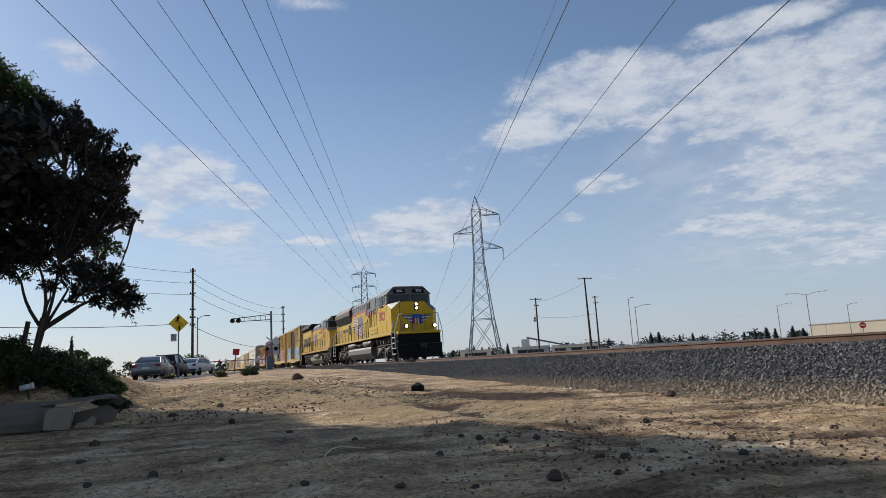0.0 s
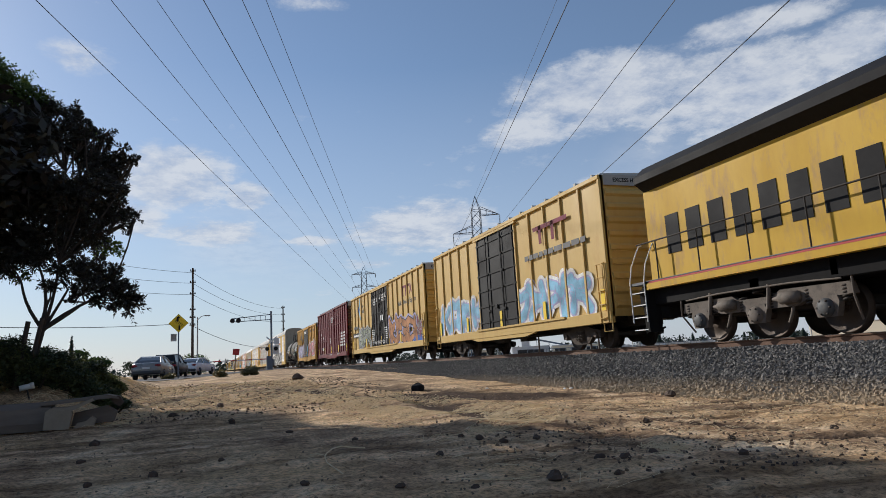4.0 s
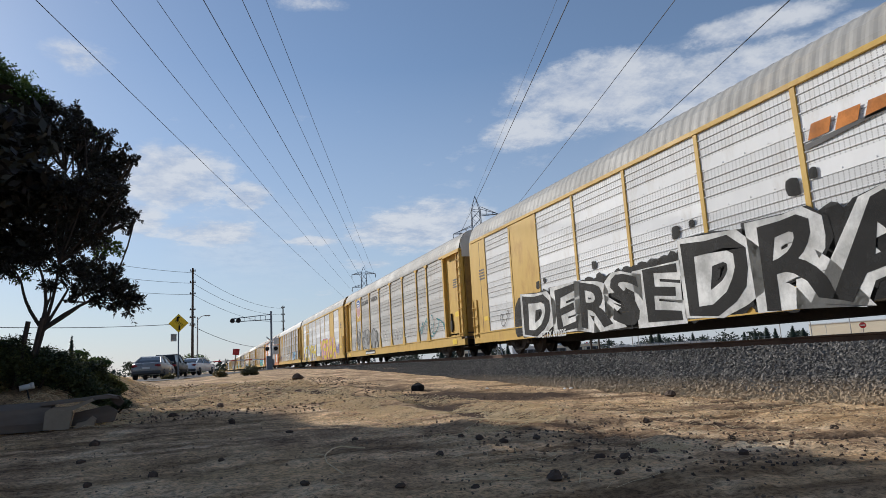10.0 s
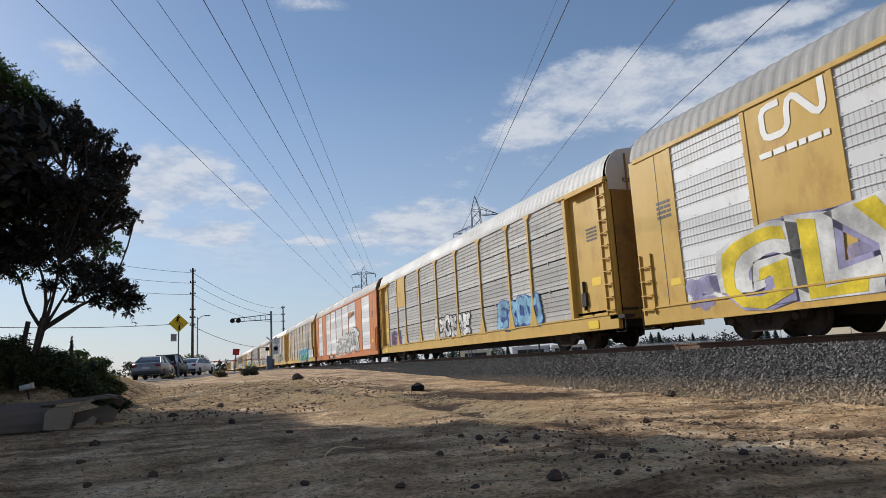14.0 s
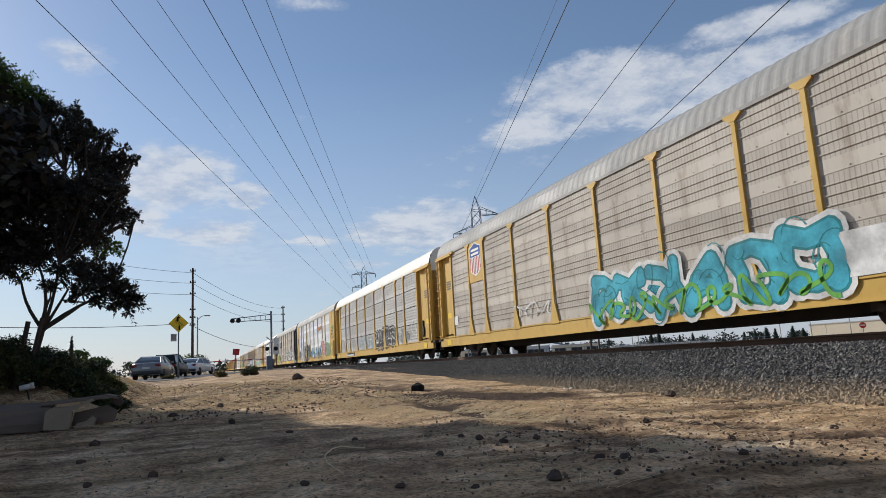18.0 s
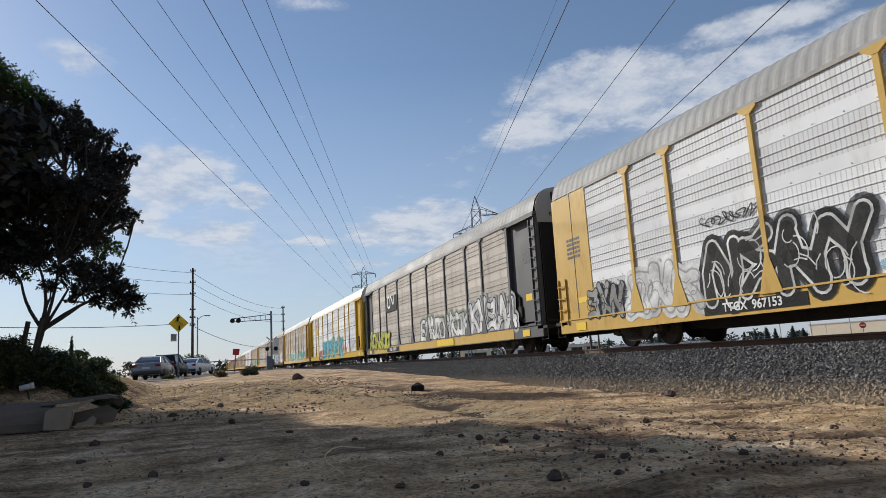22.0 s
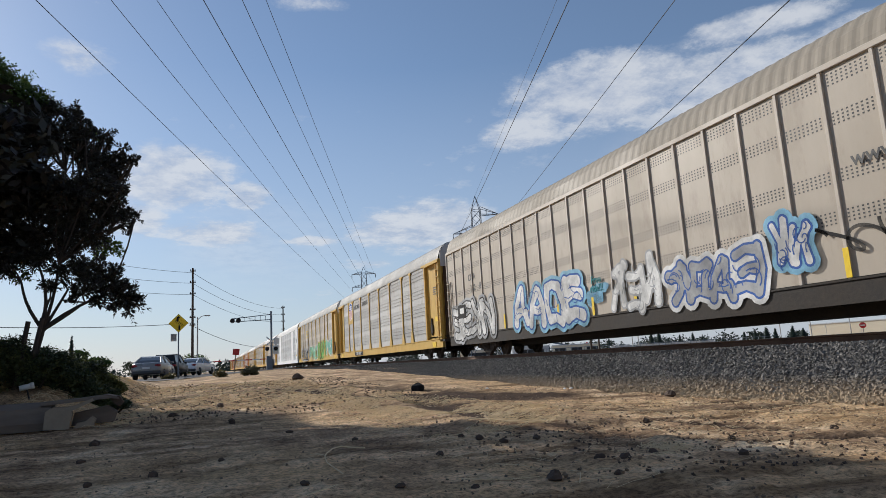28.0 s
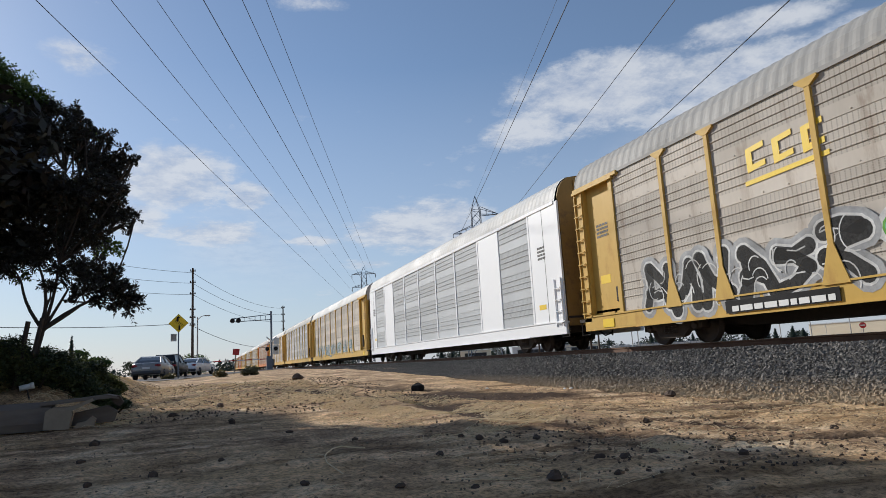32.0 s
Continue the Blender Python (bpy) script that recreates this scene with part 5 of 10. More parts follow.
def tank_car(u):
    car = thing("tank_car", "black cylindrical tank car with top platform, railings and white markings", "railcar", "train cars", at=pose(TRACK_X, u, RAIL_Z))
    L, R, zc = 12.3, 1.43, 2.27
    prof = [(0.35, 0.02)] + [(0.35 + 0.62 * (1 - math.cos(a * 0.1745)), R * math.sin(a * 0.1745)) for a in range(1, 9)] + [(1.02, R), (3.4, R), (3.41, R + 0.012), (3.5, R + 0.012), (3.51, R), (8.8, R), (8.81, R + 0.012), (8.9, R + 0.012), (8.91, R), (L - 1.02, R)]
    prof += [(L - a, b2) for a, b2 in reversed(prof[:9])]
    put("shell", Mesh().lathe(prof, (0, 0, zc), "y", 48), TANK, car)
    put("stub_sill", Mesh().box(-0.34, 0.34, -0.15, 2.6, 0.66, 1.0, 0.02), UNDER, car)
    put("stub_sill", Mesh().box(-0.34, 0.34, L - 2.6, L + 0.15, 0.66, 1.0, 0.02), UNDER, car)
    put("side_pipe", Mesh().tube([(-1.46, 1.2, 1.18), (-1.46, L - 1.2, 1.18)], 0.03, 7), BLACKP, car)
    for y, s in ((1.9, 1), (L - 1.9, -1)):
        m = Mesh().prism([(-1.45, 0.95), (1.45, 0.95), (1.45, 1.75), (1.1, 1.35), (0, 0.86), (-1.1, 1.35), (-1.45, 1.75)], "y", y - 0.16, y + 0.16)
        put("saddle", m, TANK, car)
        m = Mesh()
        a = 0.1 if s > 0 else L - 0.1
        m.box(-1.5, 1.5, min(a, a + s * 0.8), max(a, a + s * 0.8), 1.05, 1.1).tube([(-1.48, a, 1.05), (-1.48, a, 2.0), (-1.48, a + s * 1.1, 2.0), (-1.48, a + s * 1.1, 1.05)], 0.022, 6)
        m.tube([(-1.48, a + s * 0.1, 1.05), (-1.48, a + s * 0.1, 0.45), (-1.48, a + s * 0.55, 0.45), (-1.48, a + s * 0.55, 1.05)], 0.022, 6)
        put("end_platform", m, UNDER, car)
        coupler(car, -0.1 if s > 0 else L + 0.1, -s)
        bogie(car, y)
    # dome platform and railings
    put("walk_platform", Mesh().box(-0.95, 0.95, 4.6, 7.8, 3.66, 3.71), BLACKP, car)
    for x in (-0.93, 0.93):
        put("railing", Mesh().tube([(x, 7.78, 3.7), (x, 7.78, 4.6), (x, 7.0, 4.62), (x, 5.4, 4.62)], 0.03, 7), BLACKP, car)
        put("railing", Mesh().tube([(x, 5.4, 3.7), (x, 5.4, 4.68), (x, 3.3, 4.35), (x, 3.2, 4.2), (x, 3.2, 3.35)], 0.034, 7), BLACKP, car)
        put("railing", Mesh().tube([(x, 7.0, 3.7), (x, 7.0, 4.5), (x, 6.85, 4.62)], 0.024, 7), BLACKP, car)
    put("railing", Mesh().tube([(-0.93, 7.78, 4.6), (0.93, 7.78, 4.6)], 0.026, 7), BLACKP, car)
    put("dome", Mesh().lathe([(3.6, 0.5), (3.84, 0.5), (3.9, 0.46), (4.0, 0.2), (4.02, 0.05)], (0, 5.9, 0), "z", 24), TANK, car)
    put("valve", Mesh().lathe([(3.8, 0.1), (4.2, 0.09), (4.24, 0.04)], (-0.2, 4.9, 0), "z", 10), BLACKP, car)
    for y in (6.45, 6.95):
        put("ladder_rail", Mesh().tube([(-1.52 * math.sin(q * 0.2), y, zc + 1.54 * math.cos(q * 0.2)) for q in range(2, 11)] + [(-1.50, y, 0.5)], 0.027, 6), BLACKP, car)
    for q in range(3, 11):
        put("ladder_rung", Mesh().tube([(-1.54 * math.sin(q * 0.2), 6.45, zc + 1.54 * math.cos(q * 0.2)), (-1.54 * math.sin(q * 0.2), 6.95, zc + 1.54 * math.cos(q * 0.2))], 0.016, 5), BLACKP, car)
    for z in (0.52, 0.85, 1.2):
        put("ladder_rung", Mesh().tube([(-1.5, 6.45, z), (-1.5, 6.95, z)], 0.016, 5), BLACKP, car)
    put("outlet", Mesh().lathe([(0.35, 0.12), (0.6, 0.16), (0.9, 0.25)], (0, 6.1, 0), "z", 16), UNDER, car)

    def ring(y, z, h, w, mat, name):
        me = Mesh()
        n = 5
        vs, fs = [], []
        for i in range(n + 1):
            zz = z + h * i / n
            x = -math.sqrt(max(0.01, (R + 0.008) ** 2 - (zz - zc) ** 2))
            vs += [(x, y - w / 2, zz), (x, y + w / 2, zz)]
            if i:
                fs.append((2 * i - 2, 2 * i, 2 * i + 1, 2 * i - 1))
        return put(name, me.add(vs, fs), mat, car)
    for y in (0.55, 3.1, 5.0, 7.45, 8.65, 11.75):
        edge = y in (0.55, 11.75)
        ring(y, 1.72 if edge else 2.08, 0.85 if edge else 0.42, 0.12, SAFETY, "reflector")
    # number on its grey panel, lines of small marks, hazard panel and data table
    ring(9.0, 2.32, 0.30, 0.9, SPRAY["grey"], "marking")
    write(car, "CRGX  6076", 0.36, -R - 0.008, 9.88, 2.47, WHITEP, 0.008, 0.92)
    for r in range(2):
        for k in range(4):
            ring(10.35 - 0.42 * k, 2.14 - 0.15 * r, 0.07, 0.3, WHITEP, "marking")
    for r in range(6):
        for k in range(4):
            ring(1.28 - 0.27 * k, 2.15 + 0.078 * r, 0.05, 0.22, WHITEP, "marking")
    ring(1.7, 2.02, 0.38, 0.46, WHITEP, "marking")
    ring(1.70, 2.06, 0.30, 0.36, BLACKP, "marking")
    ring(1.78, 2.2, 0.12, 0.12, WHITEP, "marking")
    for (y, z) in ((8.2, 2.1), (5.5, 2.0), (2.7, 2.35), (1.65, 1.72)):
        for r in range(3):
            ring(y, z - 0.09 * r, 0.03, 0.5, SPRAY["grey"], "marking")
    put("placard_holder", Mesh().box(-1.56, -1.50, 0.85, 1.4, 1.72, 2.05, 0.01), BLACKP, car)

    def skin(z):
        return -math.sqrt(max(0.01, (R + 0.006) ** 2 - (z - zc) ** 2))
    for a, b2, z0, z1, colour, sd, tk in ((11.6, 10.9, 2.1, 2.32, "white", 1, 0.022), (9.95, 8.2, 1.55, 1.9, "clay", 2, 0.02), (9.9, 8.25, 1.6, 1.85, "clay", 12, 0.016), (8.05, 7.05, 1.6, 1.9, "white", 3, 0.05), (11.2, 10.6, 1.75, 1.95, "white", 11, 0.012), (7.9, 7.2, 1.25, 1.48, "white", 4, 0.018), (5.6, 4.2, 1.35, 1.95, "white", 5, 0.02), (4.3, 3.9, 1.4, 2.0, "white", 6, 0.014), (3.5, 2.5, 1.5, 1.95, "mint", 7, 0.022), (2.5, 1.2, 1.2, 1.6, "white", 8, 0.014), (6.3, 5.9, 1.7, 2.2, "white", 9, 0.014), (0.5, 0.0, 1.9, 2.3, "white", 10, 0.014)):
        tag(car, a, b2, z0, z1, colour, 700 + sd, skin, tk)
    return car


RADB = paint("sooty_brown_radiator", (0.085, 0.05, 0.042), (0.04, 0.033, 0.032), rough=0.7, grain=6, blotch=0.7, bump=0.1)
FLAGRED = paint("faded_flag_red", (0.34, 0.055, 0.055), (0.25, 0.05, 0.05), rough=0.6, blotch=1.5, bump=0.02, dirt=(0.30, 0.20, 0.17))
FLAGWHITE = paint("faded_flag_white", (0.60, 0.58, 0.53), (0.47, 0.44, 0.40), rough=0.6, blotch=1.5, bump=0.02, dirt=(0.33, 0.29, 0.25))
FLAGBLUE = paint("faded_flag_slate", (0.05, 0.06, 0.085), (0.08, 0.085, 0.10), rough=0.6, blotch=1.5, bump=0.02)
GRILLE = paint("rusty_yellow_grille", (0.30, 0.17, 0.05), (0.2, 0.11, 0.04), rough=0.7, bump=0.05)
OLDRED = paint("sooty_flag_red", (0.22, 0.05, 0.045), (0.15, 0.045, 0.04), rough=0.7, blotch=1.5, bump=0.02, dirt=(0.36, 0.2, 0.06))
OLDWHITE = paint("sooty_flag_white", (0.36, 0.27, 0.17), (0.26, 0.19, 0.12), rough=0.7, blotch=1.5, bump=0.02, dirt=(0.42, 0.25, 0.05))
STRIPE_EDGE = paint("cream_stripe", (0.55, 0.46, 0.30), (0.45, 0.35, 0.2), rough=0.5, bump=0.02)


# ---------------------------------------------------------------- locomotives
LAMP = glow("headlight", (1.0, 0.82, 0.5), 6.0)
DULLP = paint("unlit_lamp_lens", (0.35, 0.33, 0.28), (0.25, 0.24, 0.2), rough=0.2, bump=0.0)


def coil(x, y, z0, z1, r):
    return Mesh().tube([(x + r * math.cos(a * 0.785), y + r * math.sin(a * 0.785), z0 + (z1 - z0) * a / 40) for a in range(41)], 0.026, 5)


def loco_truck(parent, y, s, gap=1.75):
    t = put("truck", Mesh().box(-0.9, 0.9, y - 1.9, y + 1.9, 0.55, 0.8, 0.02), UNDER, parent)
    e = gap + 0.62
    prof = [(y - e, 0.74), (y - e + 0.06, 0.97), (y - 0.7, 1.0), (y - 0.5, 0.88), (y + 0.5, 0.88), (y + 0.7, 1.0), (y + e - 0.06, 0.97), (y + e, 0.74), (y + gap - 0.5, 0.70), (y + gap - 0.7, 0.62), (y + 0.5, 0.62), (y - 0.5, 0.62), (y - gap + 0.7, 0.62), (y - gap + 0.5, 0.70)]
    put("truck_frame", Mesh().prism(prof, "x", -1.24, -1.1), TRUCKG, t, "heavy cast truck side frame")
    put("truck_frame", Mesh().prism(prof, "x", 1.1, 1.24), TRUCKG, t)
    for k in (-gap, 0.0, gap):
        w = put("wheelset", LOCOWHEEL, None, t, at=pose(0, y + k, 0.52))
        WHEELS.append((w, y + k, 0.52))
        b = put("axle_box", Mesh().prism([(y + k - 0.30, 0.62), (y + k - 0.26, 0.74), (y + k + 0.26, 0.74), (y + k + 0.30, 0.62), (y + k + 0.22, 0.34), (y + k - 0.22, 0.34)], "x", -1.27, -1.12), TRUCKG, t)
        put("axle_cap", Mesh().lathe([(-1.37, 0.02), (-1.37, 0.10), (-1.33, 0.17), (-1.27, 0.19)], (0, y + k, 0.52), "x", 18), DARKP if k else TRUCKG, b)
        for q in range(6):
            a = q * 1.0472
            put("bolt", Mesh().lathe([(-1.36, 0.0), (-1.36, 0.022), (-1.33, 0.022)], (0, y + k + 0.14 * math.cos(a), 0.52 + 0.14 * math.sin(a)), "x", 6), UNDER, b)
        for q in (-0.42, 0.42):
            put("spring", coil(-1.16, y + k + q, 0.62, 0.94, 0.08), UNDER, t, "coil spring")
    for k in (-gap / 2, gap / 2):
        put("brake_cylinder", Mesh().lathe([(y + k - 0.34, 0.03), (y + k - 0.3, 0.12), (y + k + 0.12, 0.13), (y + k + 0.2, 0.06), (y + k + 0.34, 0.035)], (-1.30, 0, 0.80), "y", 14), TRUCKG, t)
        put("damper", Mesh().tube([(-1.28, y + k + 0.42, 1.14), (-1.30, y + k + 0.50, 0.62)], 0.045, 9), TRUCKG, t)
        put("brake_hanger", Mesh().tube([(-1.20, y + k - 0.1, 0.72), (-1.22, y + k - 0.02, 0.45), (-1.18, y + k + 0.1, 0.3)], 0.035, 7), TRUCKG, t)
    put("spring", coil(-1.12, y, 0.98, 1.32, 0.12), UNDER, t, "coil spring")
    put("sand_pipe", Mesh().tube([(-1.26, y - e, 1.1), (-1.28, y - e - 0.02, 0.7), (-1.0, y - e + 0.1, 0.25)], 0.025, 6), TRUCKG, t)
    put("sand_pipe", Mesh().tube([(-1.26, y + e, 1.1), (-1.28, y + e + 0.02, 0.7), (-1.0, y + e - 0.1, 0.25)], 0.025, 6), TRUCKG, t)
    put("brake_pipe", Mesh().tube([(-1.28, y - e + 0.2, 1.04), (-1.32, y - 1.0, 1.09), (-1.32, y + 1.0, 1.09), (-1.28, y + e - 0.2, 1.04)], 0.022, 6), TRUCKG, t)


TRUCKG = paint("grey_truck_frame", (0.17, 0.14, 0.115), (0.10, 0.083, 0.07), rough=0.8, grain=10, blotch=1.5, bump=0.25, dirt=(0.07, 0.06, 0.05))
lw = Mesh()
for x in (-0.79, 0.66):
    lw.lathe([(x, 0.12), (x, 0.2), (x + 0.04, 0.24), (x + 0.05, 0.44), (x, 0.48), (x, 0.51), (x + 0.11, 0.52), (x + 0.13, 0.55), (x + 0.135, 0.12)], (0, 0, 0), "x", 30)
lw.lathe([(-1.2, 0.1), (1.2, 0.1)], (0, 0, 0), "x", 14)
LOCOWHEEL = lw.data("wheelset")
LOCOWHEEL.materials.append(WHEEL)


def flag(parent, y, z, w, h, x):
    """A painted waving flag: stripes and a starred blue corner at the front."""
    def wave(a, b2):
        return (y - a * w, z + b2 * h + 0.13 * h * math.sin(a * 6.0 + 0.8) - 0.18 * h * (1 - a))
    for k in range(13):
        m = Mesh()
        b0, b1 = 1 - (k + 1) / 13, 1 - k / 13
        n = 14
        e = 0.58 if k < 7 else 1.0
        vs, fs = [], []
        for i in range(n + 1):
            a = e * i / n
            for b2 in (b0, b1):
                p = wave(a, b2)
                vs.append((x - 0.005, p[0], p[1]))
            if i:
                fs.append((2 * i - 2, 2 * i - 1, 2 * i + 1, 2 * i))
        put("flag_stripe", m.add(vs, fs), OLDWHITE if k % 2 else OLDRED, parent)
    m = Mesh()
    vs, fs = [], []
    for i in range(9):
        a = 0.58 + 0.42 * i / 8
        for b2 in (6 / 13, 1.05):
            p = wave(a, b2)
            vs.append((x - 0.006, p[0], p[1]))
        if i:
            fs.append((2 * i - 2, 2 * i - 1, 2 * i + 1, 2 * i))
    put("flag_corner", m.add(vs, fs), FLAGBLUE, parent)
    m = Mesh()
    for i in range(5):
        for j in range(4):
            p = wave(0.63 + 0.085 * i + 0.02 * (j % 2), 0.53 + 0.13 * j)
            m.prism([(p[0] + 0.035 * w / 2 * math.cos(q * 1.2566), p[1] + 0.035 * w / 2 * math.sin(q * 1.2566)) for q in range(5)], "x", x - 0.01, x - 0.007)
    put("flag_star", m, OLDWHITE, parent)


def locomotive(name, label, u, L, number, yellow, modern):
    car = thing(name, label, "locomotive", "train cars", at=pose(TRACK_X, u, RAIL_Z))
    X = -1.55
    # frame and walkway
    put("frame", Mesh().box(-1.3, 1.3, 1.0, L - 0.6, 1.05, 1.5, 0.02).box(-0.4, 0.4, 0.6, L - 0.2, 0.75, 1.1), PILOT, car)
    put("walkway_sill", Mesh().box(X, -1.38, 2.2 if modern else 2.0, L - 1.2, 1.45, 1.68, 0.01), yellow, car, "yellow side sill")
    put("sill_stripe", Mesh().box(X - 0.004, X, 2.4, L - 1.4, 1.62, 1.66), LRED, car)
    put("walkway", Mesh().box(X, 1.55, 1.2, L - 0.6, 1.62, 1.69), LGREY, car)
    # nose and cab
    n0, n1, c1 = (0.95, 2.6, 5.7) if modern else (0.75, 2.3, 5.3)
    w, z0 = 1.5, 1.5
    P = [(-1.0, n0, 1.66), (1.0, n0, 1.66), (1.5, n0 + 0.6, 1.66), (1.5, n1 + 0.15, 1.66), (-1.5, n1 + 0.15, 1.66), (-1.5, n0 + 0.6, 1.66),
         (-1.0, n0, 3.30), (1.0, n0, 3.30), (1.5, n0 + 0.6, 3.05), (1.5, n1 + 0.15, 3.5), (-1.5, n1 + 0.15, 3.5), (-1.5, n0 + 0.6, 3.05)]
    m = Mesh().add(P, [(0, 1, 7, 6), (1, 2, 8, 7), (2, 3, 9, 8), (4, 5, 11, 10), (5, 0, 6, 11), (6, 7, 8, 9, 10, 11), (3, 4, 10, 9)])
    nose_ob = put("nose", m, yellow, car, "faceted short nose")
    put("nose_door", Mesh().box(-0.32, 0.32, n0 - 0.025, n0, 1.62, 3.08, 0.01), yellow, nose_ob)
    # nose wings as plain blue and white shapes
    for s in (-1, 1):
        for k in range(5):
            put("nose_wing", Mesh().prism([(s * 0.26, 2.72 - k * 0.085), (s * (0.98 - 0.11 * k), 2.76 - k * 0.085), (s * (0.93 - 0.11 * k), 2.70 - k * 0.085), (s * 0.26, 2.655 - k * 0.085)], "y", n0 - 0.06, n0 - 0.03), SPRAY["blue"] if k % 2 == 0 else DULLP, nose_ob)
    put("nose_emblem", Mesh().prism([(-0.24, 2.78), (0.24, 2.78), (0.24, 2.36), (0.12, 2.26), (-0.12, 2.26), (-0.24, 2.36)], "y", n0 - 0.06, n0 - 0.03), SPRAY["blue"], nose_ob, "faded blue winged emblem")
    zt = 4.72
    cab_ob = put("cab", Mesh().prism([(-1.5, 1.6), (-1.5, 4.34), (-1.05, zt), (1.05, zt), (1.5, 4.34), (1.5, 1.6)], "y", n1 + 0.02, c1), LGREY, car, "grey cab top with sloped roof corners")
    put("cab_side", Mesh().box(-1.525, -1.495, n1 - 0.02, c1 - 0.02, 1.55, 3.5, 0.006), yellow, cab_ob, "yellow cab side")
    put("cab_stripe", Mesh().box(-1.53, -1.5, n1, c1, 3.5, 3.56), LRED, cab_ob)
    put("cab_roof", Mesh().prism([(-1.56, 4.31), (-1.08, zt + 0.03), (-0.9, zt + 0.07), (0.9, zt + 0.07), (1.08, zt + 0.03), (1.56, 4.31), (1.06, zt - 0.01), (-1.06, zt - 0.01)], "y", n1 - 0.08, c1 + 0.04), LGREY, cab_ob)
    ys = (n1 + 0.8, n1 + 1.55, n1 + 2.65) if modern else (n1 + 0.8, n1 + 1.5, n1 + 2.2)
    for k, y in enumerate(ys):
        put("window_frame", Mesh().box(-1.54, -1.5, y - 0.30, y + 0.30, 3.68, 4.38, 0.02), WHITEP if modern else LGREY, cab_ob)
        put("cab_window", Mesh().box(-1.55, -1.535, y - 0.25, y + 0.25, 3.73, 4.33), PANE, cab_ob, "dark cab window")
    put("sun_visor", Mesh().prism([(-1.5, 4.44), (-1.72, 4.38), (-1.72, 4.41), (-1.5, 4.5)], "y", ys[0] - 0.35, ys[2] + 0.35), LGREY, cab_ob)
    put("mirror", Mesh().box(-1.7, -1.64, ys[2] + 0.35, ys[2] + 0.45, 3.35, 3.75, 0.02).tube([(-1.52, ys[2] + 0.4, 3.6), (-1.66, ys[2] + 0.4, 3.6)], 0.015, 5), WHITEP, cab_ob)
    for x0, x1 in ((-1.38, -0.08), (0.08, 1.38)):
        put("windshield", Mesh().box(x0, x1, n1 - 0.01, n1 + 0.03, 3.68, 4.28), PANE, cab_ob, "dark windshield")
    for xx in (-0.55, 0.62):
        bd = put("number_board", Mesh().box(xx - 0.4, xx + 0.4, n1 - 0.09, n1 + 0.02, 4.36, 4.64, 0.02), BLACKP, cab_ob)
        me = lettering(number, 0.2, 0.002, 0.006)
        for v in me.vertices:
            v.co = (-v.co.y, v.co.x, v.co.z)
        put("road_number", me, WHITEP, bd, at=pose(xx, n1 - 0.095, 4.5))
    for y0 in (n1 + 1.0, n1 + 1.85):
        lf = put("louvre", Mesh().box(-1.545, -1.525, y0, y0 + 0.72, 1.95, 2.62, 0.01), OLDYEL, cab_ob)
        for q in range(8):
            put("slat", Mesh().box(-1.556, -1.54, y0 + 0.06, y0 + 0.66, 2.0 + q * 0.074, 2.035 + q * 0.074), GRILLE, lf)
    write(car, number, 0.86, -1.53, n1 + 1.5 if modern else n1 + 1.75, 3.0 if modern else 2.95, LRED, 0.02)
    bars(car, c1 - 0.5, 1.85, 1.2, 0.3, 3, DARKP, -1.53, 5)
    # headlights
    hl = put("headlight_case", Mesh().box(-0.13, 0.13, n0 - 0.05, n0 + 0.05, 2.84, 3.28, 0.03), BLACKP, nose_ob)
    for z in (2.95, 3.17):
        put("headlight", Mesh().lathe([(-0.075, 0.02), (-0.075, 0.09), (-0.045, 0.1)], (0, n0, z), "y", 16), DULLP, nose_ob, "unlit headlight")
    for xx in (-0.95, 0.95):
        put("ditch_light_case", Mesh().box(xx - 0.14, xx + 0.14, 0.45, 0.65, 1.72, 2.0, 0.03), BLACKP, car)
        put("ditch_light", Mesh().lathe([(-0.03, 0.02), (-0.03, 0.09), (0.0, 0.1)], (xx, 0.445, 1.86), "y", 16), DULLP, car, "unlit ditch light")
    # pilot, plow and steps
    put("pilot", Mesh().box(-1.45, 1.45, 0.62, 0.95, 0.65, 1.66, 0.03), PILOT, car, "black front plate")
    m = Mesh()
    m.add([(-1.42, 0.62, 1.0), (0, 0.25, 1.0), (1.42, 0.62, 1.0), (-1.5, 0.45, 0.16), (0, 0.0, 0.16), (1.5, 0.45, 0.16), (-1.42, 0.8, 1.0), (1.42, 0.8, 1.0), (-1.5, 0.8, 0.16), (1.5, 0.8, 0.16)], [(0, 3, 4, 1), (1, 4, 5, 2), (0, 6, 8, 3), (2, 5, 9, 7), (0, 1, 2, 7, 6), (3, 8, 9, 5, 4)])
    put("plow", m, PILOT, car, "black snow plow")
    coupler(car, 0.5, -1)
    for a, s in ((0.72, 1), (L - 0.6, -1)):
        for k in range(4):
            z = 0.42 + k * 0.33
            put("step", Mesh().box(-1.55, -1.15, min(a, a + s * 0.6), max(a, a + s * 0.6), z - 0.02, z + 0.02), BLACKP, car)
            put("step_edge", Mesh().box(-1.56, -1.55, min(a, a + s * 0.6), max(a, a + s * 0.6), z - 0.014, z + 0.012), WHITEP, car)
        put("step_well", Mesh().box(-1.2, -1.12, min(a, a + s * 0.62), max(a, a + s * 0.62), 0.35, 1.6), PILOT, car)
        put("step_well", Mesh().box(-1.56, -1.21, min(a + s * 0.58, a + s * 0.66), max(a + s * 0.58, a + s * 0.66), 0.35, 1.6), PILOT, car)
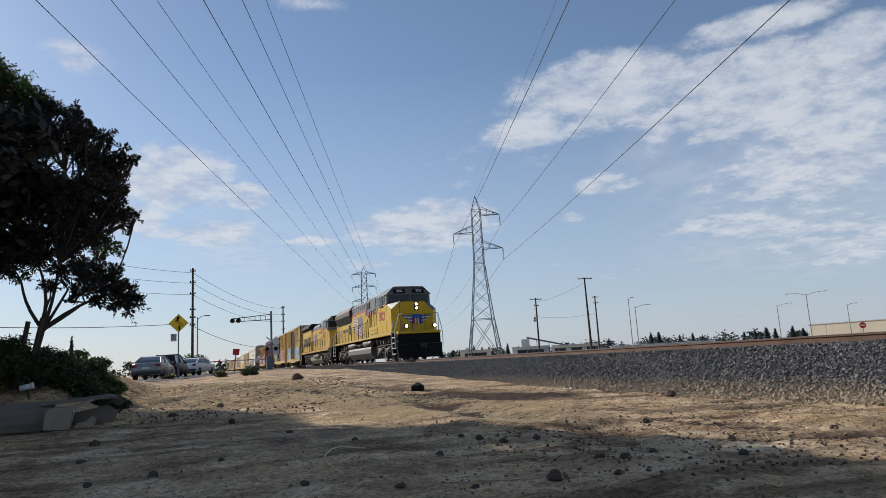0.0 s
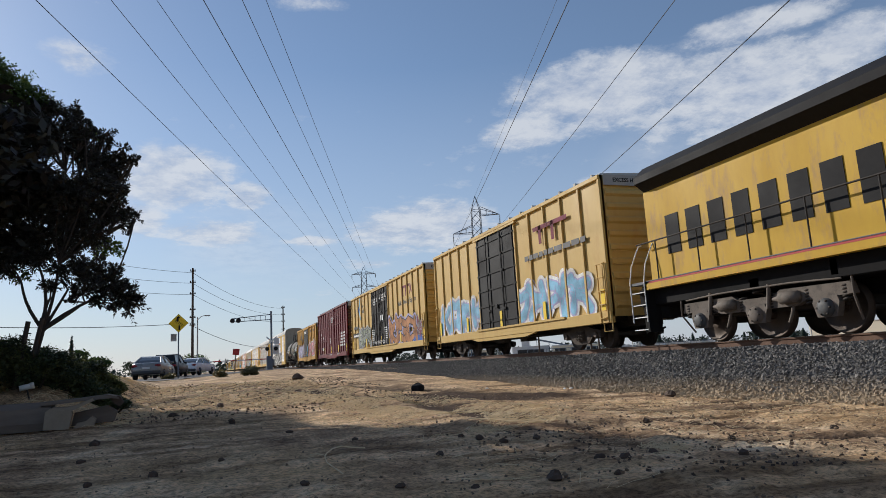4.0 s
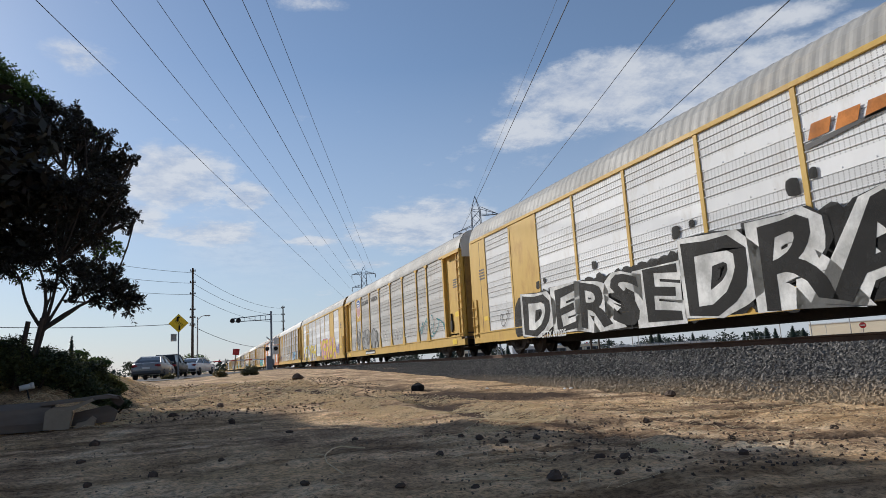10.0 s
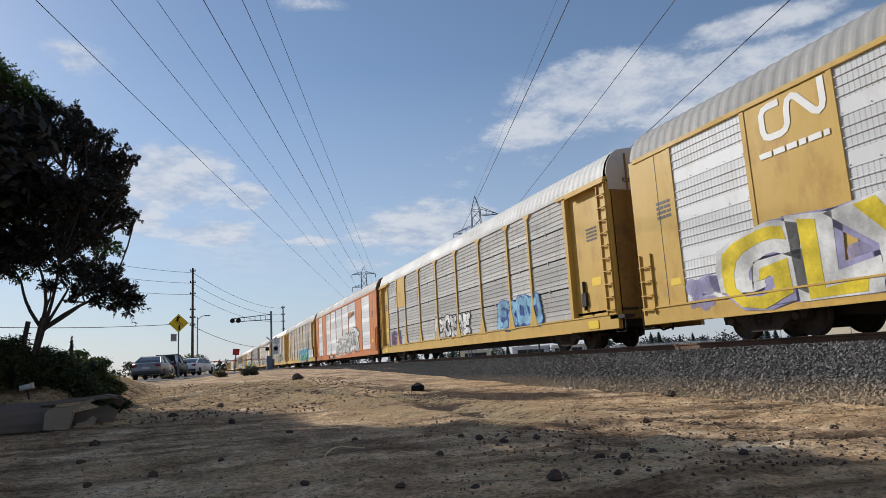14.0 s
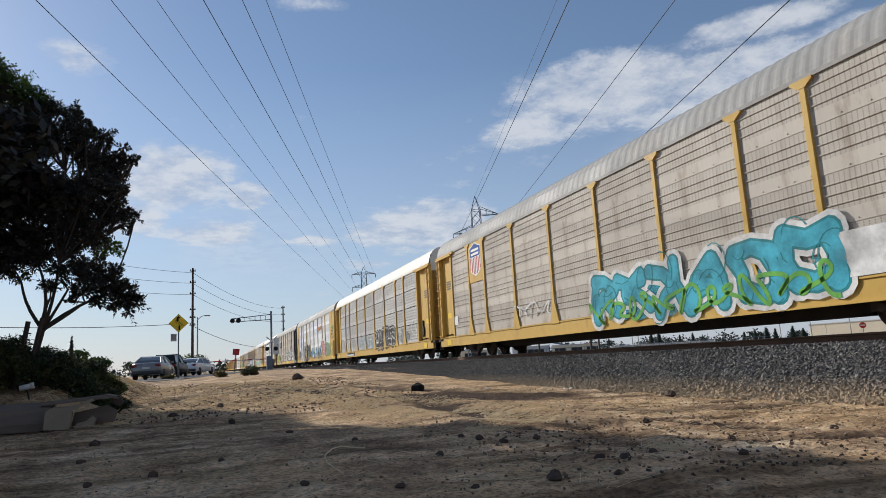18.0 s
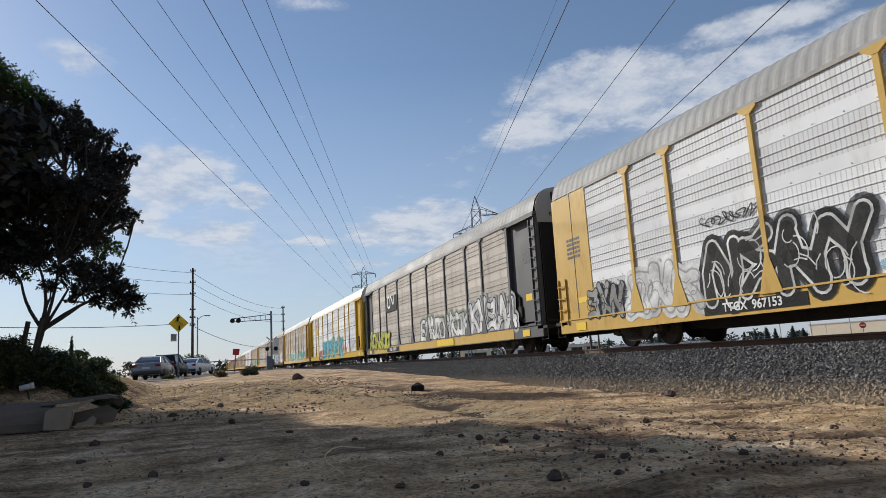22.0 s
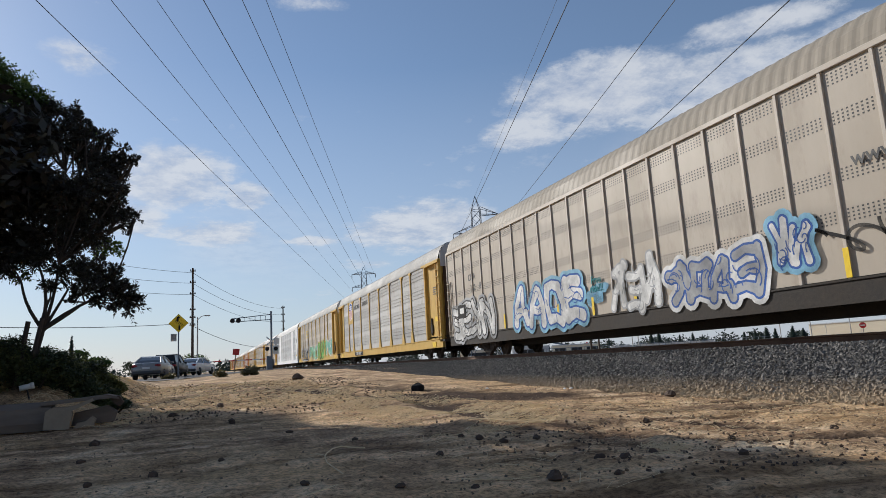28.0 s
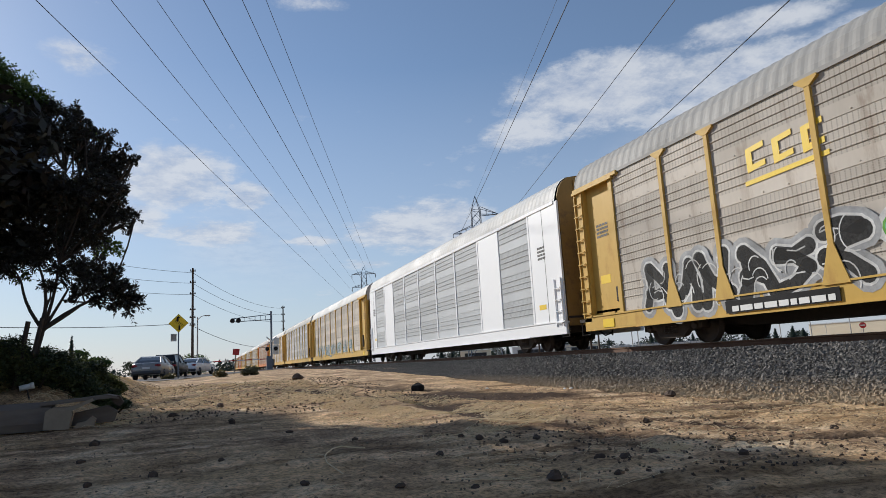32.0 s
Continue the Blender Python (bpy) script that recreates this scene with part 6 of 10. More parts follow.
        for q in (0.0, 0.62):
            put("grab_rail", Mesh().tube([(-1.57, a + s * q, 0.62), (-1.57, a + s * q, 1.72), (-1.52, a + s * (q + 0.06), 2.15), (-1.40, a + s * (q + 0.16), 2.52), (-1.32, a + s * (q + 0.2), 2.70), (-1.22, a + s * (q + 0.2), 2.73)], 0.017, 7), WHITEP, car, "slender white grab rail")
    m = Mesh()
    for x0, x1 in ((-1.35, -0.4), (0.4, 1.35)):
        put("front_railing", Mesh().tube([(x0, 0.7, 1.66), (x0, 0.7, 2.62), (x1, 0.7, 2.62), (x1, 0.7, 1.66)], 0.017, 7), DARKP, car)
    # engine hood
    h0, r0, hw = c1, (L - 8.6 if modern else L - 8.6), (1.28 if modern else 1.22)
    zb = 3.92 if modern else 3.95
    ht = 4.62 if modern else 4.5
    put("hood", Mesh().box(-hw, hw, h0, L - 1.3, 1.66, zb - 0.08, 0.01), yellow, car, "engine hood with doors")
    put("hood_top", Mesh().prism([(-hw - 0.005, zb - 0.02), (-hw - 0.005, ht - 0.3), (-hw + 0.3, ht), (hw - 0.3, ht), (hw + 0.005, ht - 0.3), (hw + 0.005, zb - 0.02)], "y", h0, r0 + 0.4), LGREY, car, "grey hood roof")
    put("hood_stripe", Mesh().box(-hw - 0.012, -hw, h0, r0, zb - 0.1, zb - 0.02), LRED, car)
    k, y = 0, h0 + 0.25
    while y < L - 2.4:
        dw = 0.62 if k % 3 else 0.8
        d = put("hood_door", Mesh().box(-hw - 0.022, -hw, y, y + dw, 1.78, zb - 0.16, 0.008), yellow, car)
        for zz in (2.3, 3.2):
            put("door_latch", Mesh().box(-hw - 0.035, -hw - 0.022, y + dw - 0.1, y + dw - 0.05, zz, zz + 0.06), DARKP, d)
        y += dw + 0.05
        k += 1
    # wide cabinet behind the cab, with grilles
    cw = 2.6 if modern else 2.2
    put("cabinet", Mesh().box(-1.47, 1.47, c1, c1 + cw, 1.66, ht - 0.5 if modern else 3.1, 0.02), yellow if not modern else yellow, car)
    if modern:
        put("cabinet_top", Mesh().box(-1.475, 1.475, c1, c1 + cw, 3.75, ht - 0.1, 0.03), LGREY, car)
    for i in range(3):
        m = Mesh()
        for q in range(6):
            m.box(-1.49, -1.47, c1 + 0.3 + i * 0.7, c1 + 0.8 + i * 0.7, 2.0 + q * 0.09, 2.05 + q * 0.09)
        put("louvre", m, DARKP, car)
    for y0, y1 in ((c1 + 0.55, c1 + 0.95), (c1 + 1.05, c1 + 1.45), (c1 + 2.75, c1 + 3.35)):
        g = put("grille_frame", Mesh().box(-hw - 0.03, -hw, y0, y1, 3.98, 4.42, 0.012), DARKP, car)
        put("intake_grille", Mesh().box(-hw - 0.042, -hw - 0.028, y0 + 0.04, y1 - 0.04, 4.02, 4.38), PILOT, g, "dark air intake grille")
    put("cabinet_top", Mesh().box(-hw - 0.012, -hw, c1, c1 + 4.2, zb - 0.02, ht - 0.28, 0.006), LGREY, car, "grey upper hood side")
    for k in range(4):
        put("cabinet_door", Mesh().box(-1.482, -1.468, c1 + 0.06 + k * 0.53, c1 + 0.55 + k * 0.53, 1.78, 3.0, 0.006), yellow, car)
    # radiator section
    if modern:
        m = Mesh().prism([(-1.28, 3.2), (-1.56, 3.95), (-1.56, 4.35), (-1.2, 4.75), (1.2, 4.75), (1.56, 4.35), (1.56, 3.95), (1.28, 3.2)], "y", r0, L - 1.7)
        put("radiator_housing", m, LGREY, car, "flared radiator housing")
        for i in range(4):
            a = r0 + 0.2 + i * 1.65
            put("radiator_screen", Mesh().prism([(-1.30, 3.27), (-1.565, 3.96), (-1.58, 3.96), (-1.315, 3.25)], "y", a, a + 1.5), BLACKP, car, "dark radiator screen")
    else:
        m = Mesh().prism([(-1.3, 4.1), (-1.62, 4.32), (-1.62, 4.5), (-1.3, 4.78), (1.3, 4.78), (1.62, 4.5), (1.62, 4.32), (1.3, 4.1)], "y", r0, L - 1.3)
        put("radiator_housing", m, BLACKP, car, "overhanging dark radiator wings")
        m = Mesh().box(-hw - 0.1, hw + 0.1, r0 + 0.2, L - 1.25, 1.66, 4.12)
        put("radiator_body", m, yellow, car)
        for i in range(8):
            a = r0 + 0.6 + i * 0.78
            put("louvre", Mesh().box(-hw - 0.115, -hw - 0.1, a, a + 0.5, 2.3, 3.3), BLACKP, car, "dark tall louvre")
    for i in range(9):
        put("rear_louvre", Mesh().box(-hw - 0.05, -hw, L - 2.4, L - 1.4, 1.9 + i * 0.17, 1.97 + i * 0.17), yellow, car)
    # roof details
    m = Mesh().lathe([(ht, 0.4), (ht + 0.22, 0.36)], (0, h0 + 4.8, 0), "z", 16).box(-0.3, 0.3, h0 + 1.0, h0 + 1.6, ht, ht + 0.18, 0.04)
    put("exhaust", m, BLACKP, car)
    m = Mesh()
    for i in range(4):
        m.lathe([(c1 - 1.6, 0.03), (c1 - 1.2 - i * 0.05, 0.08)], (-0.3 + i * 0.12, 0, zt + 0.18), "y", 8)
    put("horn", m, BLACKP, car)
    for i in range(12):
        y = h0 + 2.2 + i * 0.75
        if y < r0 - 0.4:
            m = Mesh().tube([(-hw + 0.2, y, ht - 0.12), (-hw + 0.12, y, ht + 0.05), (-hw + 0.12, y + 0.15, ht + 0.05), (-hw + 0.2, y + 0.15, ht - 0.12)], 0.015, 5)
            put("lift_ring", m, DARKP, car)
    # walkway railing
    m = Mesh()
    y = c1 + 0.2
    while y < L - 1.0:
        put("stanchion", Mesh().tube([(-1.53, y, 1.5), (-1.53, y, 2.7)], 0.02, 6), UNDER, car)
        y += 1.55
    put("handrail", Mesh().tube([(-1.53, c1 + 0.1, 3.0), (-1.53, c1 + 1.2, 2.7), (-1.53, L - 1.0, 2.7)], 0.02, 6), UNDER, car)
    # fuel tank, reservoirs, trucks
    f0, f1 = (7.7, 15.6) if modern else (6.9, 14.6)
    put("fuel_tank", Mesh().prism([(-1.42, 0.85), (-1.42, 1.06 if modern else 0.98), (1.42, 0.98), (1.42, 0.6), (1.1, 0.22), (-1.1, 0.22), (-1.42, 0.58)], "y", f0, f1), TANKOLD, car, "grey fuel tank")
    for a, b2 in (((f0 + 0.3, f0 + 3.6), (f0 + 4.6, f0 + 7.6)) if modern else ((f0 + 1.0, f0 + 2.6), (f0 + 2.8, f0 + 4.3))):
        put("air_reservoir", Mesh().lathe([(a, 0.05), (a + 0.04, 0.16), (a + 0.12, 0.22), (b2 - 0.12, 0.22), (b2 - 0.04, 0.16), (b2, 0.05)], (-1.3 if modern else -1.45, 0, 1.28 if modern else 0.98), "y", 18), TANKOLD, car, "dusty air reservoir")
    rg = random.Random(8)
    for i in range(9):
        y = 2.5 + i * (L - 5) / 9 + rg.uniform(-0.4, 0.4)
        put("fitting", Mesh().box(-1.3, -1.1, y, y + rg.uniform(0.12, 0.4), 1.1, rg.uniform(1.25, 1.44), 0.02), TRUCKG, car)
    put("pipe", Mesh().tube([(-1.25, 2.2, 1.3), (-1.28, 6.0, 1.22), (-1.25, 9.5, 1.3), (-1.25, L - 2.5, 1.28)], 0.03, 6), TRUCKG, car)
    loco_truck(car, 4.4, 1)
    loco_truck(car, L - 4.6, -1)
    coupler(car, L - 0.3, 1)
    hx = -hw - 0.024
    flag(car, (14.0 if modern else 13.7), 2.05 if modern else 2.35, 3.9 if modern else 2.9, 1.55 if modern else 1.25, hx)
    write(car, "BUILDING AMERICA", 0.24, hx, L - 4.6 if modern else c1 + 2.9, 2.75 if modern else 3.45, DARKP if not modern else LRED, 0.006)
    shield(car, L - 2.3 if modern else c1 + 0.8, 2.6 if modern else 3.4, 0.55, 0.75, hx - 0.01)
    return car



TANKOLD = paint("dusty_tan_tank", (0.27, 0.225, 0.165), (0.19, 0.155, 0.115), rough=0.75, grain=7, blotch=0.7, bump=0.06, dirt=(0.14, 0.11, 0.08))
TANKG = paint("grey_tank_paint", (0.125, 0.115, 0.105), (0.095, 0.086, 0.078), rough=0.6, grain=7, blotch=0.7, bump=0.05, dirt=(0.10, 0.085, 0.07))
def big_flag(parent, x):
    """The large painted flag with its slanted pole."""
    def wave(a, b2):
        zb = 2.40 - 0.42 * a + 0.13 * math.sin(a * 7.2 + 0.2)
        return (14.45 - a * (3.3 + 0.5 * (1 - b2)), zb + b2 * (1.28 + 0.32 * a) + 0.035 * math.sin(a * 13 + b2 * 5))

    def band(a0, a1, b0, b1, n, dx):
        vs, fs = [], []
        for i in range(n + 1):
            a = a0 + (a1 - a0) * i / n
            for b2 in (b0, b1):
                vs.append((x - dx, *wave(a, b2)))
            if i:
                fs.append((2 * i - 2, 2 * i - 1, 2 * i + 1, 2 * i))
        return Mesh().add(vs, fs)
    for k in range(13):
        put("flag_stripe", band(0.0, 0.57 if k < 7 else 1.0, 1 - (k + 1) / 13, 1 - k / 13, 18, 0.005), FLAGWHITE if k % 2 else FLAGRED, parent)
    put("flag_corner", band(0.57, 1.0, 6 / 13, 1.0, 10, 0.006), FLAGBLUE, parent)
    for j in range(6):
        for i in range(7):
            p = wave(0.60 + 0.056 * i + 0.026 * (j % 2), 0.51 + 0.083 * j)
            put("flag_star", Mesh().prism([(p[0] + (0.042 if q % 2 else 0.02) * math.cos(q * 0.6283), p[1] + (0.042 if q % 2 else 0.02) * math.sin(q * 0.6283)) for q in range(10)], "x", x - 0.010, x - 0.007), FLAGWHITE, parent)
    put("flag_pole", Mesh().prism([(11.15, 3.88), (11.09, 3.88), (10.40, 1.86), (10.46, 1.86)], "x", x - 0.009, x - 0.003), FLAGWHITE, parent)


def lead_locomotive(name, label, u, L, number, yellow):
    car = thing(name, label, "locomotive", "train cars", at=pose(TRACK_X, u, RAIL_Z))
    D = 1.80                                   # deck
    put("frame", Mesh().box(-0.95, 0.95, 0.9, L - 0.6, 0.9, D - 0.12, 0.02), PILOT, car)
    put("walkway_sill", Mesh().box(-1.54, -1.36, 1.62, L - 1.2, D - 0.14, D, 0.012), yellow, car, "yellow side sill")
    put("sill_stripe", Mesh().box(-1.546, -1.54, 1.62, L - 1.2, D - 0.03, D + 0.012), STRIPE_EDGE, car)
    put("walkway", Mesh().box(-1.53, 1.53, 1.1, L - 0.6, D - 0.05, D), LGREY, car)
    put("apron", Mesh().box(-1.40, 1.40, 0.52, 1.6, D - 0.16, D + 0.01, 0.02), yellow, car, "yellow front deck edge")
    # nose
    P = [(-1.1, 1.05, D), (1.1, 1.05, D), (1.5, 1.6, D), (1.5, 2.75, D), (-1.5, 2.75, D), (-1.5, 1.6, D),
         (-1.1, 1.05, 3.70), (0.55, 1.05, 3.70), (1.1, 1.05, 3.10), (1.5, 1.6, 3.25), (1.5, 2.75, 3.68), (-1.5, 2.75, 3.68), (-1.5, 1.6, 3.27), (0.55, 2.75, 3.80), (-1.05, 2.75, 3.80)]
    nose = put("nose", Mesh().add(P, [(0, 1, 8, 7, 6), (1, 2, 9, 8), (2, 3, 10, 9), (4, 5, 12, 11), (5, 0, 6, 12), (3, 4, 11, 14, 13, 10)]), yellow, car, "faceted yellow nose")
    put("nose_top", Mesh().add([(p[0], p[1], p[2] + 0.004) for p in (P[6], P[7], P[8], P[9], P[10], P[13], P[14], P[11], P[12])], [(0, 1, 5, 6), (1, 2, 3, 4, 5), (0, 6, 7, 8)]), LGREY, nose, "grey anti-glare nose top")
    put("nose_seam", Mesh().box(-1.108, -1.092, 1.03, 1.05, D, 3.68).box(-1.15, -1.1, 1.02, 1.06, 2.75, 2.81).box(-1.15, -1.1, 1.02, 1.06, 3.3, 3.36), DARKP, nose)
    put("nose_door", Mesh().box(-0.36, 0.36, 1.02, 1.05, D + 0.06, 3.05, 0.012), yellow, nose)
    put("sand_cap", Mesh().box(-1.515, -1.5, 2.05, 2.32, 3.18, 3.22), DARKP, nose)
    put("notice", Mesh().box(-1.507, -1.501, 2.10, 2.36, 2.1, 2.36), WHITEP, nose, "white square notice")
    put("brake_wheel", Mesh().tube([(-0.85, 1.55, 3.6), (-0.85, 1.55, 3.82), (-0.7, 1.5, 3.86)], 0.025, 6).box(-0.95, -0.75, 1.45, 1.65, 3.72, 3.84, 0.02), BLACKP, nose)
    for s in (-1, 1):
        for k in range(5):
            put("nose_wing", Mesh().prism([(s * 0.30, 2.78 - k * 0.095), (s * (1.02 - 0.13 * k), 2.84 - k * 0.095), (s * (0.96 - 0.13 * k), 2.775 - k * 0.095), (s * 0.30, 2.715 - k * 0.095)], "y", 0.995, 1.018), SPRAY["blue"] if k % 2 == 0 else WHITEP, nose)
        put("nose_wing", Mesh().prism([(s * 0.14, 2.90), (s * 0.34, 2.86), (s * 0.34, 2.30), (s * 0.22, 2.22)], "y", 0.992, 1.018), SPRAY["blue"], nose)
    put("nose_emblem", Mesh().prism([(-0.2, 2.84), (0, 2.92), (0.2, 2.84), (0.2, 2.62), (-0.2, 2.62)], "y", 0.985, 1.015), SPRAY["blue"], nose)
    for k in range(5):
        put("nose_emblem", Mesh().box(-0.19 + k * 0.08, -0.13 + k * 0.08, 0.985, 1.015, 2.22 + 0.05 * abs(k - 2), 2.615), LRED if k % 2 == 0 else WHITEP, nose)
    put("headlight_case", Mesh().box(-0.14, 0.14, 0.99, 1.1, 3.13, 3.68, 0.03), BLACKP, nose)
    for z in (3.27, 3.53):
        put("headlight", Mesh().lathe([(-0.075, 0.02), (-0.075, 0.085), (-0.045, 0.095)], (0, 1.05, z), "y", 16), LAMP, nose, "lit headlight")
    for xx in (-0.82, 1.05):
        put("ditch_light_case", Mesh().box(xx - 0.13, xx + 0.13, 0.60, 0.78, D + 0.18, D + 0.46, 0.03), BLACKP, car)
        put("ditch_light", Mesh().lathe([(-0.03, 0.02), (-0.03, 0.085), (0.0, 0.095)], (xx, 0.595, D + 0.32), "y", 16), LAMP, car, "lit ditch light")
    # cab
    c0, c1 = 2.72, 5.45
    cab = put("cab", Mesh().prism([(-1.5, D), (-1.5, 4.36), (-1.02, 4.80), (1.02, 4.80), (1.5, 4.36), (1.5, D)], "y", c0, c1), LGREY, car, "grey cab with sloped roof corners")
    put("cab_roof", Mesh().prism([(-1.56, 4.33), (-1.06, 4.82), (-0.9, 4.86), (0.9, 4.86), (1.06, 4.82), (1.56, 4.33), (1.03, 4.785), (-1.03, 4.785)], "y", c0 - 0.10, c1 + 0.05), LGREY, cab)
    put("cab_side", Mesh().box(-1.522, -1.498, 1.6, c1, D, 3.27, 0.004).prism([(1.6, 3.268), (c1, 3.268), (c1, 3.66), (2.7, 3.66)], "x", -1.522, -1.498), yellow, cab, "yellow cab side")
    put("cab_stripe", Mesh().box(-1.526, -1.5, 2.72, 3.12, 3.66, 3.76), LRED, cab)
    for y0, y1, mat in ((3.14, 3.58, WHITEP), (3.64, 4.02, LGREY), (4.06, 4.42, LGREY), (4.50, 4.96, WHITEP)):
        f = put("window_frame", Mesh().box(-1.535, -1.5, y0, y1, 3.68, 4.34, 0.02), mat, cab)
        put("cab_window", Mesh().box(-1.545, -1.53, y0 + 0.05, y1 - 0.05, 3.73, 4.29), PANE, f, "dark cab window")
    put("arm_rest", Mesh().box(-1.62, -1.5, 3.55, 4.5, 3.62, 3.68, 0.02), DARKP, cab)
    put("mirror", Mesh().box(-1.72, -1.66, 4.42, 4.54, 3.28, 3.62, 0.02).tube([(-1.52, 4.48, 3.62), (-1.68, 4.48, 3.58)], 0.015, 5), WHITEP, cab)
    for a, b2 in ((-1.38, 0.10), (0.22, 1.38)):
        put("windshield", Mesh().prism([(a, 3.80 if a < 0 else 3.78), (b2, 3.80), (b2, 4.33), (a, 4.33)], "y", c0 - 0.03, c0 + 0.01), PANE, cab, "dark windshield")
    put("wiper", Mesh().tube([(-0.6, c0 - 0.045, 3.82), (-0.95, c0 - 0.045, 4.2)], 0.012, 5), BLACKP, cab)
    for xx in (-0.62, 0.70):
        b = put("number_board", Mesh().box(xx - 0.40, xx + 0.40, c0 - 0.10, c0, 4.42, 4.70, 0.02), BLACKP, cab)
        me = lettering(number, 0.2, 0.002, 0.006)
        for v in me.vertices:
            v.co = (-v.co.y, v.co.x, v.co.z)
        put("road_number", me, WHITEP, b, at=pose(xx, c0 - 0.105, 4.56))
    write(car, number, 0.84, -1.528, 4.02, 2.98, LRED, 0.02)
    for y0, y1 in ((2.88, 3.98), (4.02, 5.12)):
        h = put("cab_hatch", Mesh().box(-1.534, -1.52, y0, y1, 1.9, 2.58, 0.006), yellow, cab)
        put("hatch_latch", Mesh().box(-1.542, -1.532, y0 + 0.5, y0 + 0.56, 2.42, 2.48), DARKP, h)
    put("seam", Mesh().box(-1.526, -1.52, 2.70, 2.715, D, 3.66), DARKP, cab)
    # plow, steps, rails
    put("pilot", Mesh().box(-1.40, 1.40, 0.62, 1.1, 0.5, D - 0.17, 0.03), PILOT, car, "black front plate")
    put("plow", Mesh().add([(-1.48, 0.62, 1.02), (0, 0.30, 0.95), (1.48, 0.62, 1.02), (-1.42, 0.5, 0.15), (0, 0.02, 0.13), (1.42, 0.5, 0.15), (-1.48, 0.8, 1.02), (1.48, 0.8, 1.02), (-1.42, 0.8, 0.15), (1.42, 0.8, 0.15)], [(0, 3, 4, 1), (1, 4, 5, 2), (0, 6, 8, 3), (2, 5, 9, 7), (0, 1, 2, 7, 6), (3, 8, 9, 5, 4)]), PILOT, car, "black snow plow")
    put("plow_edge", Mesh().tube([(-1.48, 0.60, 1.02), (0, 0.29, 0.955), (1.48, 0.60, 1.02)], 0.018, 6), DARKP, car)
    coupler(car, 0.5, -1)
    put("air_hose", Mesh().tube([(-0.35, 0.5, 1.0), (-0.4, 0.32, 0.85), (-0.42, 0.3, 0.55), (-0.3, 0.32, 0.4)], 0.03, 7), BLACKP, car)
    put("air_hose", Mesh().tube([(0.4, 0.5, 1.0), (0.45, 0.32, 0.85), (0.47, 0.3, 0.6)], 0.03, 7), BLACKP, car)
    for a, s in ((0.72, 1), (L - 0.62, -1)):
        put("step_well", Mesh().box(-1.15, -1.06, min(a, a + s * 0.9), max(a, a + s * 0.9), 0.40, D - 0.05).box(-1.5, -1.06, min(a + s * 0.86, a + s * 0.92), max(a + s * 0.86, a + s * 0.92), 0.40, D - 0.05), PILOT, car, "black step well")
        for k in range(4):
            z = 0.44 + k * 0.34
            put("step", Mesh().box(-1.54, -1.12, min(a, a + s * 0.86), max(a, a + s * 0.86), z - 0.035, z + 0.01, 0.008), DARKP, car, "steel step with white edge")
            put("step_edge", Mesh().box(-1.556, -1.54, min(a, a + s * 0.86), max(a, a + s * 0.86), z - 0.035, z + 0.012), WHITEP, car)
        for q in (0.02, 0.9):
            put("grab_rail", Mesh().tube([(-1.57, a + s * q, 0.72), (-1.57, a + s * q, 1.85), (-1.40, a + s * (q - 0.12), 2.55), (-1.30, a + s * (q - 0.12), 2.86), (-1.1, a + s * (q - 0.1), 2.9)], 0.026, 8), WHITEP, car, "white grab rail")
    for x0, x1 in ((-1.1, -0.42), (0.42, 1.3)):
        put("front_railing", Mesh().tube([(x0, 0.64, D), (x0, 0.64, 2.88), (x1, 0.64, 2.9), (x1, 0.64, D)], 0.024, 7), DARKP, car)
    put("grab_rail", Mesh().tube([(1.3, 0.64, 2.88), (1.45, 0.62, 2.2), (1.56, 0.66, 1.7), (1.56, 0.66, 0.8)], 0.024, 7), WHITEP, car)
    # hood
    hw, r0, ht, zb = 1.28, 15.1, 4.62, 3.92
    put("hood", Mesh().box(-hw, hw, c1, L - 1.3, D, zb, 0.01), yellow, car, "engine hood with doors")
    put("hood_top", Mesh().prism([(-hw - 0.004, zb + 0.002), (-hw - 0.004, ht - 0.16), (-hw + 0.16, ht), (hw - 0.16, ht), (hw + 0.004, ht - 0.16), (hw + 0.004, zb + 0.002)], "y", 9.6, r0 + 0.2), LGREY, car, "grey hood roof")
    put("hood_top", Mesh().prism([(-hw - 0.006, 3.56), (-hw - 0.006, ht - 0.08), (-hw + 0.16, ht + 0.06), (hw - 0.16, ht + 0.06), (hw + 0.006, ht - 0.08), (hw + 0.006, 3.56)], "y", c1 + 0.2, 9.6), LGREY, car, "taller grey hood behind the cab")
    put("hood_stripe", Mesh().box(-hw - 0.034, -hw, 9.45, r0, zb - 0.10, zb - 0.005), LRED, car, "red stripe")
    put("hood_stripe", Mesh().box(-hw - 0.034, -hw, c1 + 0.2, 10.1, 3.47, 3.555), LRED, car)
    put("hood_stripe", Mesh().prism([(9.45, zb - 0.01), (9.58, zb - 0.08), (10.12, 3.48), (10.0, 3.54)], "x", -hw - 0.036, -hw), LRED, car)
    put("hood_patch", Mesh().prism([(9.6, 3.56), (10.05, 3.56), (9.6, zb)], "x", -hw - 0.033, -hw), LGREY, car)
    k, y = 0, 8.35
    while y < L - 2.4:
        dw = 0.62 if k % 3 else 0.8
        top = zb - 0.12 if y > 9.4 else 3.42
        d = put("hood_door", Mesh().box(-hw - 0.024, -hw, y, y + dw, D + 0.06, top, 0.008), yellow, car)
        for zz in (2.1, 2.5, top - 0.45):
            put("door_latch", Mesh().box(-hw - 0.036, -hw - 0.024, y + dw - 0.12, y + dw - 0.05, zz, zz + 0.08), yellow if k % 2 else DARKP, d)
